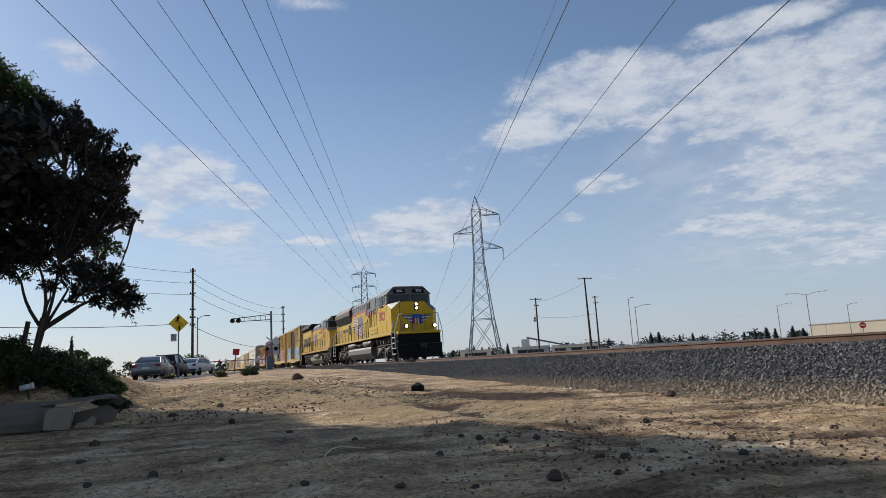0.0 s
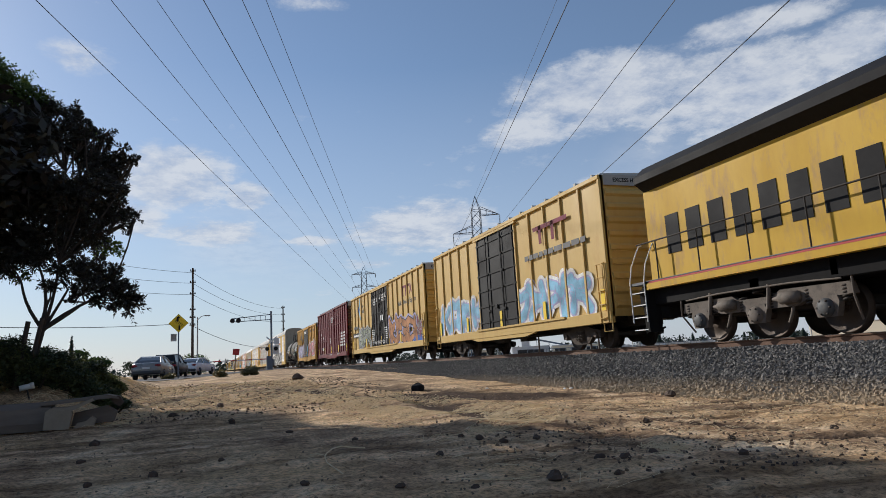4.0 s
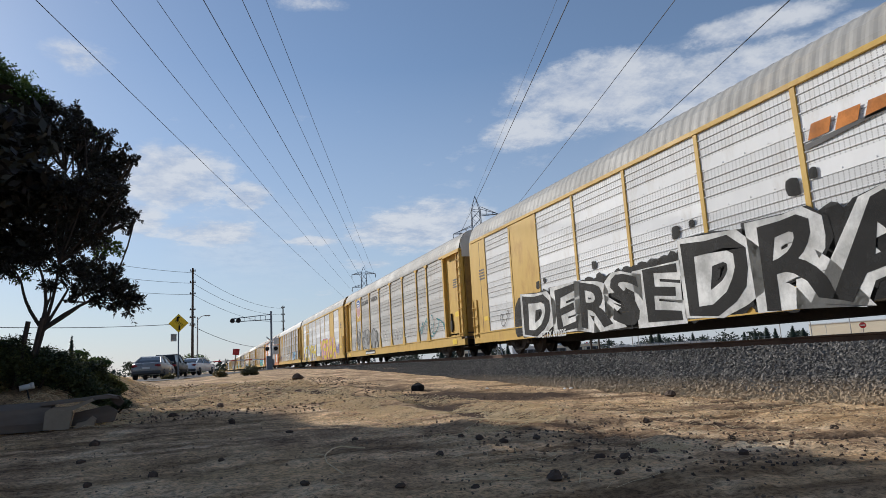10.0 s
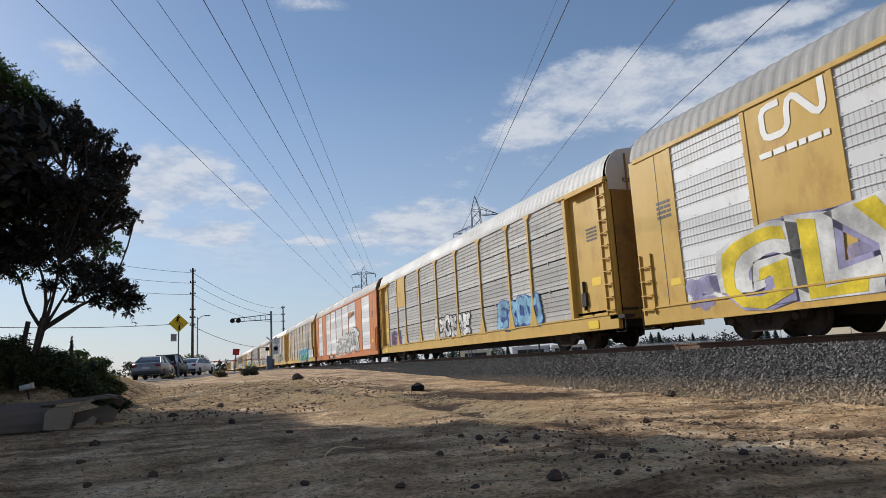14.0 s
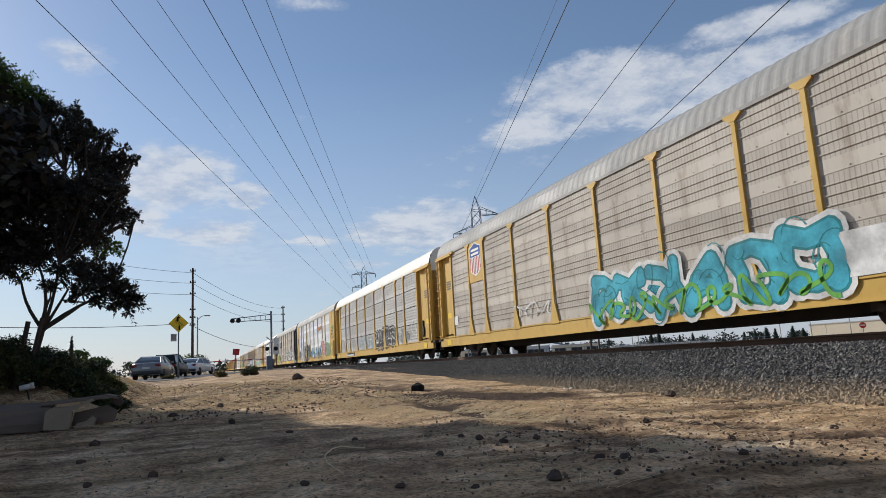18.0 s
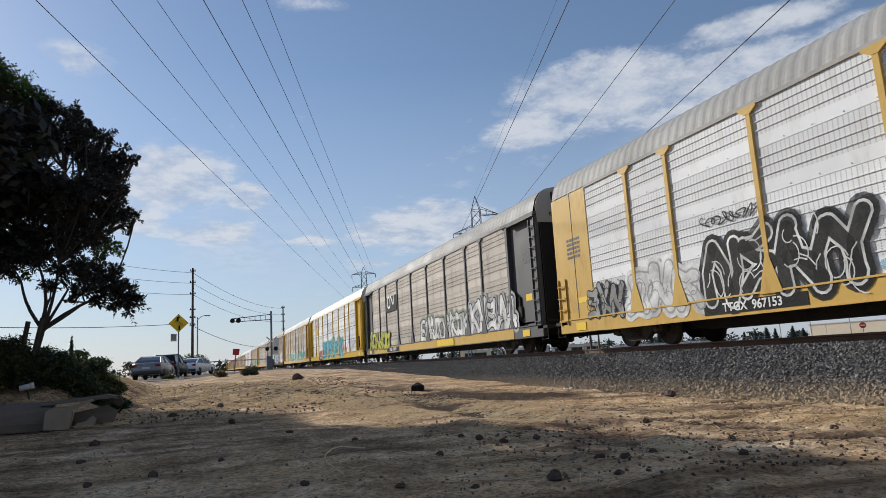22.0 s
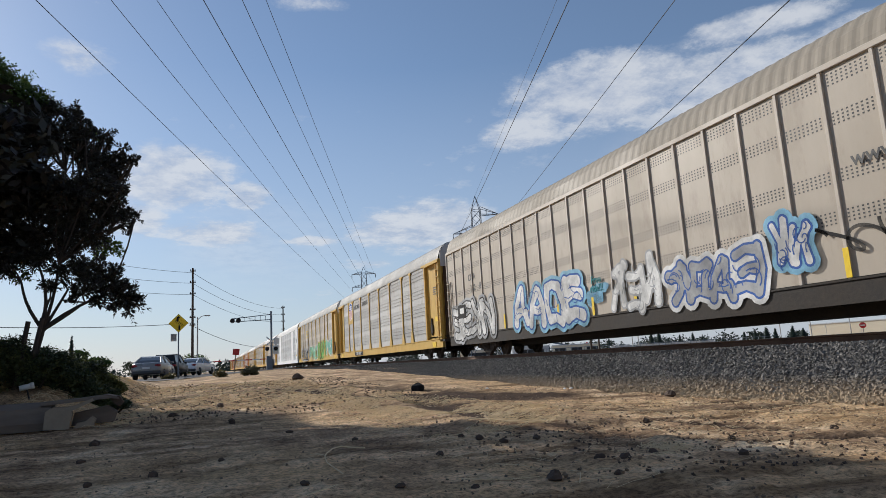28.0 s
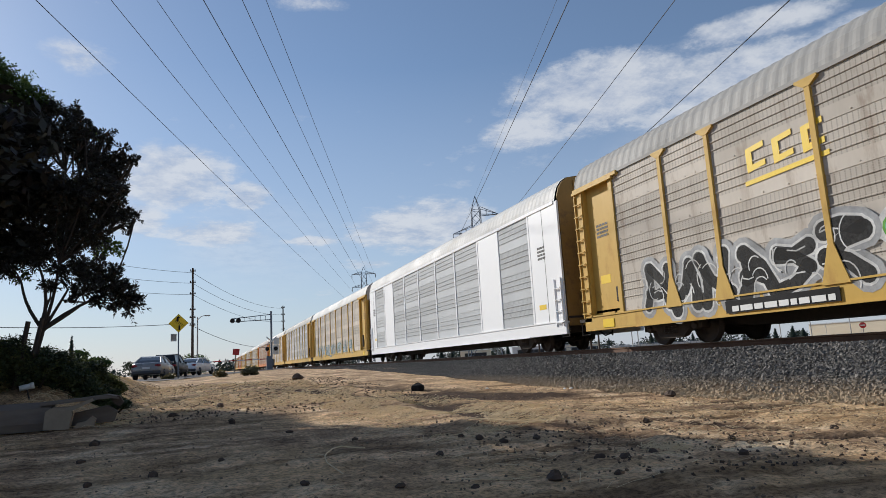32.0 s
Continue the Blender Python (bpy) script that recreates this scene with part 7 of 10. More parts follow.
        if y > 9.5 and y < r0 - 0.8:
            for zz in (4.08, 4.28):
                put("door_latch", Mesh().box(-hw - 0.03, -hw - 0.004, y + dw * 0.5, y + dw * 0.5 + 0.05, zz, zz + 0.1), BLACKP, d)
        y += dw + 0.03
        k += 1
    put("seam", Mesh().box(-hw - 0.03, -hw, 8.28, 8.31, D, 3.46), DARKP, car)
    # raised walkway box behind the cab
    put("equipment_box", Mesh().box(-1.51, -hw + 0.01, c1 + 0.02, 8.0, D + 0.005, 2.46, 0.015), yellow, car, "yellow equipment box under the raised walkway")
    put("box_lid", Mesh().box(-1.522, -1.51, 5.3, 7.6, 1.97, 2.4, 0.008), yellow, car)
    for yy in (5.7, 6.05, 6.7, 7.05):
        for zz in (2.12, 2.19, 2.26):
            put("vent_slot", Mesh().box(-1.532, -1.52, yy, yy + 0.2, zz, zz + 0.028), DARKP, car)
    put("box_tray", Mesh().tube([(-1.53, 5.35, 1.97), (-1.54, 7.55, 1.95)], 0.012, 5), BLACKP, car)
    put("grille_frame", Mesh().box(-hw - 0.05, -hw, 8.42, 9.42, 3.92, 4.44, 0.02), DARKP, car)
    put("intake_grille", Mesh().box(-hw - 0.06, -hw - 0.04, 8.5, 9.34, 3.98, 4.38), BLACKP, car, "dark air intake grille")
    put("hood_door", Mesh().box(-hw - 0.04, -hw - 0.006, 6.5, 7.1, 3.72, 4.56, 0.02), LGREY, car)
    # flat dark panel paints the shade of the door recess
    put("doorway", Mesh().box(-hw - 0.02, -hw - 0.006, 5.66, 6.0, 2.5, 4.5), DARKP, car, "dark panel for the shaded doorway behind the cab")
    # radiators
    m = Mesh().prism([(-1.27, 3.28), (-1.50, 3.98), (-1.50, 4.30), (-1.18, 4.70), (1.18, 4.70), (1.50, 4.30), (1.50, 3.98), (1.27, 3.28)], "y", r0, L - 1.7)
    put("radiator_housing", m, RADB, car, "flared sooty radiator housing")
    for i in range(4):
        a = r0 + 0.16 + i * 1.55
        put("radiator_screen", Mesh().prism([(-1.295, 3.33), (-1.505, 3.97), (-1.52, 3.97), (-1.31, 3.32)], "y", a, a + 1.45), PILOT, car, "dark radiator screen")
    for i in range(2):
        f = put("louvre", Mesh().box(-hw - 0.04, -hw, 15.38 + i * 0.47, 15.80 + i * 0.47, 2.40, 3.2, 0.01), RADB, car, "dark framed louvre")
        for q in range(9):
            put("slat", Mesh().box(-hw - 0.052, -hw - 0.036, 15.42 + i * 0.47, 15.76 + i * 0.47, 2.45 + q * 0.08, 2.49 + q * 0.08), PILOT, f)
    for i in range(10):
        put("rear_louvre", Mesh().box(-hw - 0.06, -hw, L - 2.35, L - 1.4, 1.98 + i * 0.16, 2.06 + i * 0.16), yellow, car)
    # roof
    put("exhaust", Mesh().lathe([(ht, 0.4), (ht + 0.16, 0.36)], (0, 10.4, 0), "z", 16), BLACKP, car)
    put("horn", Mesh().lathe([(c1 - 1.6, 0.03), (c1 - 1.2, 0.08)], (-0.1, 0, 4.94), "y", 8), BLACKP, car)
    put("antenna_dome", Mesh().lathe([(4.85, 0.14), (4.95, 0.12), (4.98, 0.02)], (0.3, 3.6, 0), "z", 12), DARKP, car)
    for i in range(6):
        y = 10.2 + i * 0.85
        put("lift_ring", Mesh().tube([(-hw + 0.16, y, ht - 0.05), (-hw + 0.12, y, ht + 0.05), (-hw + 0.12, y + 0.12, ht + 0.05), (-hw + 0.16, y + 0.12, ht - 0.05)], 0.014, 5), DARKP, car)
    # railing
    y = 9.0
    while y < L - 1.0:
        put("stanchion", Mesh().tube([(-1.5, y, D - 0.1), (-1.5, y, 2.86)], 0.024, 6), PILOT, car)
        y += 1.36
    for y in (5.55, 6.4, 7.1, 7.72):
        put("stanchion", Mesh().tube([(-1.5, y, 2.46), (-1.5, y, 3.62)], 0.024, 6), PILOT, car)
    put("stanchion", Mesh().tube([(-1.5, 8.35, D), (-1.5, 8.35, 3.1)], 0.026, 6), PILOT, car)
    put("handrail", Mesh().tube([(-1.5, c1 + 0.05, 3.62), (-1.5, 7.55, 3.62), (-1.5, 8.3, 3.12), (-1.5, 8.9, 2.88), (-1.5, L - 1.0, 2.86)], 0.02, 7), PILOT, car)
    put("low_rail", Mesh().tube([(-1.5, 9.0, 2.33), (-1.5, L - 1.0, 2.33)], 0.01, 5), PILOT, car)
    # below the deck
    put("fuel_tank", Mesh().prism([(-1.36, 1.12), (1.36, 1.12), (1.42, 0.98), (1.42, 0.66), (1.08, 0.26), (-1.08, 0.26), (-1.42, 0.66), (-1.42, 0.98)], "y", 8.05, 16.3), TANKG, car, "grey fuel tank")
    for a, b2 in ((8.0, 10.7), (13.5, 16.35)):
        r = put("air_reservoir", Mesh().lathe([(a, 0.04), (a + 0.04, 0.15), (a + 0.12, 0.215), (b2 - 0.12, 0.215), (b2 - 0.04, 0.15), (b2, 0.04)], (-1.24, 0, 1.40), "y", 20), TANKG, car, "grey air reservoir")
        put("notice", Mesh().box(-1.462, -1.45, a + 0.3, a + 0.55, 1.40, 1.46), WHITEP, r)
    rg = random.Random(8)
    for i in range(16):
        y = 2.0 + i * (L - 4.2) / 16 + rg.uniform(-0.3, 0.3)
        if 7.7 < y < 10.5 or 13.3 < y < 16.2:
            continue
        zt = rg.uniform(1.35, 1.64)
        put("fitting", Mesh().box(-1.3, -1.08, y, y + rg.uniform(0.1, 0.3), 1.18, zt, 0.02), TRUCKG, car)
        if i % 3 == 0:
            put("pipe", Mesh().tube([(-1.2, y + 0.3, 1.62), (-1.24, y + 0.34, 1.3), (-1.2, y + 0.5, 1.12), (-1.1, y + 0.55, 0.9)], 0.022, 6), PILOT, car)
    put("pipe", Mesh().tube([(-1.2, 1.9, 1.5), (-1.2, 4.5, 1.46), (-1.22, 7.8, 1.5)], 0.03, 6), TRUCKG, car)
    put("pipe", Mesh().tube([(-1.42, 10.75, 1.42), (-1.44, 11.4, 1.34), (-1.44, 12.6, 1.36), (-1.42, 13.45, 1.42)], 0.025, 6), TRUCKG, car)
    loco_truck(car, 4.15, 1, 2.0)
    loco_truck(car, L - 4.4, -1, 2.0)
    coupler(car, L - 0.3, 1)
    big_flag(car, -hw - 0.026)
    write(car, "BUILDING AMERICA", 0.24, -hw - 0.03, 17.75, 2.76, RADB, 0.006)
    shield(car, L - 2.9, 2.6, 0.5, 0.7, -hw - 0.034)
    return car


def wash(parent, y_left, y_right, z0, z1, colour, seed, x=-1.5):
    """A ragged field of colour sprayed under the letters: many overlapping bursts."""
    rg = random.Random(seed)
    w, h = y_left - y_right, z1 - z0
    n = max(8, int(w * h * 5))
    m = Mesh()
    for i in range(n):
        ry, rz = rg.uniform(0.16, 0.34) * min(1.0, h), rg.uniform(0.12, 0.26) * min(1.2, h)
        k = rg.random()
        cy = y_left - ry - (w - 2 * ry) * k
        blob(m, x - 0.0004 * (i % 8), cy, z0 + rz + (h - 2 * rz) * rg.random() * (0.75 + 0.25 * math.sin(cy * 2.3)), ry, rz, rg, 22, 0.28)
    tagged(put("graffiti", m, soft_spray(colour), parent), kind="stuff")


# ---------------------------------------------------------------- the train, front to back
TRAIN = []
TRAIN.append(lead_locomotive("locomotive", "yellow and grey diesel locomotive with lit headlights leading the train", 39.3, 23.2, "3022", ARMOUR))
TRAIN.append(locomotive("locomotive", "faded yellow and grey second diesel locomotive with weathered flag", 62.9, 22.8, "6539", OLDYEL, False))

car, d0, d1 = boxcar("boxcar", "yellow boxcar with black door and blue white graffiti", 86.2, 15.6, BOXYEL, 3.8, BLACKP, "plug", 0.1)
piece(car, 15.0, 1.0, 1.05, 2.6, 10, "sky", "lilac", "white", 11)
bars(car, 5.2, 3.3, 4.2, 0.3, 1, DARKP, -1.535, 4)
m = Mesh().box(-1.545, -1.54, 2.0, 4.4, 4.25, 4.4).box(-1.545, -1.54, 2.9, 3.1, 3.75, 4.4).box(-1.545, -1.54, 3.8, 4.0, 3.75, 4.4)
put("emblem", m, SPRAY["maroon"], car)
TRAIN.append(car)

car, d0, d1 = boxcar("boxcar", "yellow high-cube boxcar with two black plug doors and graffiti", 103.6, 19.6, BOXYEL, 4.6, BLACKP, "plug", 0.35, doors=2)
for i, line in enumerate(("CLOSE THIS DOOR", "BEFORE CLOSING", "MAIN DOOR")):
    write(car, line, 0.17, -1.567, d1 - 1.15, 4.32 - 0.17 * i, WHITEP, 0.003)
for i, line in enumerate(("CLOSE AND LOCK", "BOTH DOORS BEFORE", "MOVING CAR")):
    write(car, line, 0.17, -1.567, d0 + 1.15, 4.42 - 0.17 * i, WHITEP, 0.003)
write(car, "next", 0.42, -1.462, 18.45, 4.15, DARKP, 0.004)
write(car, "load", 0.42, -1.462, 18.45, 3.8, DARKP, 0.004)
write(car, "any", 0.42, -1.462, 15.6, 4.25, DARKP, 0.004)
write(car, "road", 0.42, -1.462, 15.6, 3.88, DARKP, 0.004)
# crossed arms emblem, painted across the wall between the posts
for s, up, mat in ((1, 1, "sky"), (1, -1, "sky"), (-1, 1, "tan"), (-1, -1, "tan")):
    m = Mesh().prism([(17.0 - 0.66 * s, 4.1 + 0.78 * up), (17.0 - 0.40 * s, 4.1 + 0.86 * up), (17.0 - 0.10 * s * up * up, 4.1 + 0.20 * up), (17.0 - 0.30 * s, 4.1)], "x", -1.468, -1.463)
    put("emblem", m, SPRAY[mat], car, "crossed emblem arm")
for s in (1, -1):
    put("emblem", Mesh().prism([(17.0 - 0.30 * s, 4.1), (17.0 - 0.06 * s, 4.36), (17.0, 4.1), (17.0 - 0.06 * s, 3.84)], "x", -1.471, -1.466), SPRAY["blue"], car)
put("number_panel", Mesh().box(-1.537, -1.532, 15.7, 18.9, 1.98, 2.3), BLACKP, car)
bars(car, 18.6, 2.03, 2.8, 0.24, 1, WHITEP, -1.538, 12)
bars(car, 18.6, 2.62, 1.6, 0.36, 1, DARKP, -1.536, 6)
piece(car, 16.7, 12.9, 1.02, 2.65, 5, "sage", "black", "grey", 21, -1.535)
piece(car, 7.6, 1.5, 1.02, 2.7, 4, "clay", "black", "lilac", 22, -1.535)
piece(car, 1.7, 0.5, 1.1, 2.4, 2, "maroon", "grey", None, 23, -1.535)
put("patch", Mesh().box(-1.545, -1.54, 0.3, 2.4, 1.04, 1.35), SPRAY["blue"], car)
write(car, "Railcar Pooling Experts", 0.40, -1.463, 3.7, 3.45, DARKP, 0.004)
m = Mesh().box(-1.468, -1.463, 2.9, 4.8, 4.3, 4.44).box(-1.468, -1.463, 4.3, 4.46, 3.8, 4.4).box(-1.468, -1.463, 3.7, 3.86, 3.8, 4.4)
m.prism([(3.1, 3.85), (2.95, 3.85), (2.4, 4.5), (2.55, 4.5)], "x", -1.468, -1.463)
m.prism([(2.55, 3.85), (2.4, 3.85), (2.9, 4.3), (3.05, 4.3)], "x", -1.468, -1.463)
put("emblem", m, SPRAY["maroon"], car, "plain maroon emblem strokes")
for y in (d0 + 0.6, d1 - 0.5):
    bars(car, y + 0.3, 1.5, 0.7, 0.8, 6, WHITEP, -1.567, int(y * 10))
put("patch", Mesh().box(-1.572, -1.567, d0 + 1.2, d0 + 1.9, 2.75, 3.1), WHITEP, car)
tag(car, d1 - 0.3, d0 + 0.4, 1.2, 1.45, "white", 24, -1.567, 0.02)
TRAIN.append(car)

car, d0, d1 = boxcar("boxcar", "maroon boxcar with gridded ribs and plug door", 125.1, 15.9, MAROON, 3.6, MAROON, "plug", 0.1, grid=True, end_mat=BROWN, z1=5.2)
for y, z, text in ((14.85, 3.0, "SC"), (13.85, 3.05, "FX"), (14.75, 2.58, "11"), (13.75, 2.64, "54"), (12.65, 2.66, "45")):
    write(car, text, 0.40, -1.464, y, z, WHITEP, 0.010)
put("marking", Mesh().box(-1.468, -1.464, 11.2, 11.5, 2.55, 2.85), WHITEP, car, "small square stencil")
put("marking", Mesh().box(-1.471, -1.468, 11.23, 11.47, 2.58, 2.82), MAROON, car)
write(car, "RELEASE ROD", 0.17, -1.552, 4.3, 0.95, WHITEP, 0.004)
bars(car, 13.7, 1.45, 1.3, 0.34, 3, WHITEP, -1.47, 33)
bars(car, 3.6, 1.6, 2.2, 1.3, 5, WHITEP, -1.47, 34)
for i, line in enumerate(("CLOSE AND LOCK", "DOOR BEFORE", "MOVING CAR")):
    write(car, line, 0.17, -1.567, 6.9, 4.3 - 0.17 * i, WHITEP, 0.003)
bars(car, 8.8, 0.9, 1.3, 0.12, 1, WHITEP, -1.552, 38)
for i, (y, z) in enumerate(((8.2, 2.3), (7.9, 2.0), (7.39, 2.15))):
    put("marking", Mesh().box(-1.572, -1.567, y - 0.12, y + 0.12, z, z + 0.25), (WHITEP, WHITEP, SPRAY["orange"])[i], car)
TRAIN.append(car)

car, d0, d1 = boxcar("boxcar", "rusty yellow boxcar with black ribbed door and purple and pink graffiti", 142.4, 16.0, OLDBOX, 3.5, BLACKP, "ribbed", -0.1, roof=OLDBOX, z1=4.56)
piece(car, 15.3, 8.8, 1.05, 2.55, 6, "lilac", "white", "lilac", 41)
piece(car, 6.2, 0.5, 1.1, 2.9, 5, "pink", "black", "white", 42)
wash(car, d0 + 1.9, d0 - 0.1, 1.15, 1.75, "sky", 47, -1.573)
wash(car, d0 + 0.9, d0 - 0.2, 1.6, 2.4, "sky", 46, -1.575)
wash(car, d1 - 0.1, d0 + 1.8, 1.2, 1.8, "clay", 48, -1.571)
m = Mesh()
for a, z, l, t in ((14.4, 3.6, 0.34, 0.6), (13.5, 3.6, 0.34, 0.55), (12.9, 3.6, 0.34, 0.55), (12.5, 3.6, 0.34, 0.95), (12.2, 3.1, 0.34, 0.95), (11.6, 3.1, 0.34, 0.55), (10.9, 3.1, 0.34, 0.55), (10.3, 3.1, 0.34, 0.6), (9.9, 3.1, 0.34, 0.6)):
    z -= 0.36
    m = Mesh().prism([(a, z), (a - l, z), (a - l - 0.14, z + t), (a - 0.14, z + t)], "x", -1.468, -1.463)
    put("emblem", m, DARKP, car, "dark slanted emblem stroke")
for a, b2, z in ((14.2, 13.75, 4.05), (13.5, 12.8, 4.0), (13.5, 12.9, 3.6), (12.2, 11.5, 3.5), (11.6, 10.8, 3.5), (11.6, 10.8, 3.1)):
    m = Mesh().box(-1.468, -1.463, b2, a, z - 0.36, z - 0.15)
    put("emblem", m, DARKP, car, "dark slanted emblem stroke")
bars(car, d1 - 0.4, 3.85, 2.0, 0.3, 2, WHITEP, -1.57, 43)
write(car, "The nationwide boxcar pool", 0.40, -1.463, 3.3, 4.02, DARKP, 0.004)
write(car, "next", 0.26, -1.463, 4.4, 3.3, DARKP, 0.004)
write(car, "load", 0.26, -1.463, 4.4, 3.08, DARKP, 0.004)
write(car, "any", 0.3, -1.463, 2.0, 3.35, DARKP, 0.004)
write(car, "road", 0.3, -1.463, 2.0, 3.1, DARKP, 0.004)
bars(car, 15.2, 2.45, 1.6, 0.36, 2, DARKP, -1.535, 45)
TRAIN.append(car)
TRAIN.append(tank_car(160.2))


def rack_u(k):
    return 173.3 + RACK_L * k


def cn_shape(parent, y, z, k, x, mat):
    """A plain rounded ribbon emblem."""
    m = Mesh()
    pts = [(0.30, 0.80), (0.62, 0.80), (0.78, 0.76), (0.86, 0.64), (0.86, 0.24), (0.80, 0.08), (0.66, 0.02), (0.34, 0.02), (0.20, 0.07), (0.12, 0.20), (0.10, 0.56), (0.04, 0.74), (-0.08, 0.80), (-0.20, 0.74), (-0.62, 0.24), (-0.74, 0.18), (-0.84, 0.24), (-0.88, 0.36), (-0.88, 0.94)]
    vs, fs = [], []
    for i, (a, b2) in enumerate(pts):
        p0, p1 = Vector(pts[max(0, i - 1)]), Vector(pts[min(len(pts) - 1, i + 1)])
        d = (p1 - p0).normalized() * 0.085
        vs += [(x, y + (a - d.y) * k, z + (b2 + d.x) * k), (x, y + (a + d.y) * k, z + (b2 - d.x) * k)]
        if i:
            fs.append((2 * i - 2, 2 * i - 1, 2 * i + 1, 2 * i))
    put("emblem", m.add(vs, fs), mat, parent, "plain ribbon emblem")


def slant_emblem(parent, y_left, y_right, z, h, x, mat):
    """An emblem of slanted blocks over a dark swoosh."""
    n = 4
    w = (y_left - y_right) / n
    for i in range(n):
        a = y_left - i * w
        m = Mesh().prism([(a, z), (a - w * 0.78, z + 0.02), (a - w * 0.95, z + h), (a - w * 0.2, z + h)], "x", x - 0.004, x)
        put("emblem", m, mat, parent)
    put("emblem", Mesh().prism([(y_left + 0.1, z - 0.18), (y_right - 0.4, z + h * 0.5), (y_right - 0.4, z + h * 0.5 + 0.02), (y_left + 0.1, z - 0.06)], "x", x - 0.004, x), DARKP, parent)


car = rack_flush("autorack", "yellow and grey autorack wagon with large black white graffiti letters", rack_u(0), YELLOW, GALVB, ROOF, ENDTAN)
m = Mesh()
rg = random.Random(401)
for k in range(44):
    a = k / 43
    blob(m, -1.524 - 0.0004 * (k % 6), 23.6 - 17.6 * a, 1.30 + 0.22 * a, 0.42, 0.70 + 0.28 * a, rg, 20, 0.14)
put("graffiti", m, SPRAY["black"], car, "black painted ground of the letters")
for a, z, r in ((22.0, 2.35, 0.13), (21.5, 2.45, 0.08), (18.3, 2.5, 0.12), (14.5, 2.75, 0.15), (13.9, 2.85, 0.09), (10.9, 2.95, 0.17), (10.4, 3.1, 0.1)):
    m = Mesh()
    blob(m, -1.503, a, z, r, r * 1.1, rg, 16, 0.1)
    put("graffiti", m, SPRAY["black"], car, "black paint bubble")
words(car, "DERSE", 23.2, 14.6, 0.60, 2.05, "black", "white", "black", -1.527)
words(car, "DRAC", 14.3, 6.0, 0.60, 2.42, "black", "white", "black", -1.527)
slant_emblem(car, 10.4, 8.0, 3.75, 0.3, -1.5, SPRAY["orange"])
put("corner_post", Mesh().box(-1.44, -1.36, 0.50, 0.62, 1.2, 5.0), WHITEP, car, "whitened corner strip")
write(car, "CTTX 692025", 0.3, -1.546, 21.1, 0.58, WHITEP, 0.008)
tag(car, 25.4, 24.6, 1.05, 1.70, "black", 403, -1.5, 0.02)
TRAIN.append(car)
car = rack_posted("autorack", "grey-panelled yellow autorack wagon with shield emblem and faint graffiti", rack_u(1), YELLOW, GALV, ROOF, emblem=YELLOW, end_mat=ENDYEL)
shield(car, 23.07, 4.15, 1.2, 1.35, -1.505)
write(car, "BUILDING", 0.42, -1.497, 20.8, 4.4, DARKP, 0.012)
write(car, "AMERICA", 0.42, -1.497, 17.9, 4.4, DARKP, 0.012)
piece(car, 24.6, 17.2, 1.00, 2.40, 6, "steel", "soot", None, 51)
tag(car, 24.8, 20.0, 1.05, 1.90, "white", 54, -1.515, 0.018)
tag(car, 16.4, 10.0, 1.15, 2.10, "white", 52, -HALF, 0.02)
tag(car, 7.4, 3.4, 1.15, 2.30, "teal", 53, -HALF, 0.028)
put("number_panel", Mesh().box(-1.515, -1.505, 18.0, 21.0, 0.60, 0.87), BLACKP, car)
bars(car, 20.9, 0.63, 2.7, 0.2, 1, WHITEP, -1.516, 55)
TRAIN.append(car)
car = rack_flush("autorack", "yellow and grey autorack wagon with huge yellow graffiti letters", rack_u(2), YELLOW, GALVB, ROOF, ENDYEL)
wash(car, 26.5, 16.0, 0.70, 1.80, "lilac", 411, -1.503)
wash(car, 13.8, 2.6, 0.75, 2.10, "lilac", 412, -1.503)
words(car, "GLYPH", 25.3, 16.6, 0.66, 2.3, "yellow", "white", "lilac", -1.505)
words(car, "YERBA", 13.6, 4.0, 0.66, 2.45, "yellow", "pink", "lilac", -1.505)
cn_shape(car, 22.85, 4.1, 0.85, -1.495, WHITEP)
bars(car, 23.75, 3.72, 1.7, 0.2, 1, WHITEP, -1.495, 413)
TRAIN.append(car)
car = rack_posted("autorack", "white-roofed yellow autorack wagon with blue and black graffiti", rack_u(3), YELLOW, GALV, ROOFW, emblem=YELLOW, end_mat=ENDYEL, slots=True)
piece(car, 25.6, 23.4, 0.95, 1.80, 4, "maroon", "blue", None, 61)
piece(car, 17.0, 12.0, 0.90, 2.00, 6, "white", "black", None, 62)
wash(car, 9.0, 5.0, 0.85, 2.10, "blue", 64, -1.51)
piece(car, 8.9, 5.2, 0.95, 2.10, 4, "sky", "blue", None, 63, -1.515)
TRAIN.append(car)
car = rack_flush("autorack", "orange and grey autorack wagon with white balloon graffiti", rack_u(4), ORANGE, GALVB, ROOF, BROWN)
piece(car, 12.2, 6.4, 0.75, 2.80, 5, "white", "black", None, 71, -1.5)
wash(car, 12.0, 6.6, 0.80, 2.50, "white", 75, -1.503)
piece(car, 16.4, 12.4, 0.75, 2.25, 6, "white", "black", "white", 72, -1.5)
tag(car, 23.3, 18.0, 0.75, 2.10, "white", 73, -1.5)
tag(car, 26.8, 24.2, 0.85, 1.80, "white", 74, -1.5)
slant_emblem(car, 10.3, 8.1, 3.85, 0.32, -1.5, SPRAY["orange"])
put("number_panel", Mesh().box(-1.515, -1.505, 17.5, 20.6, 0.60, 0.87), BLACKP, car)
write(car, "TTGX  693725", 0.27, -1.516, 19.05, 0.735, WHITEP, 0.006)
TRAIN.append(car)
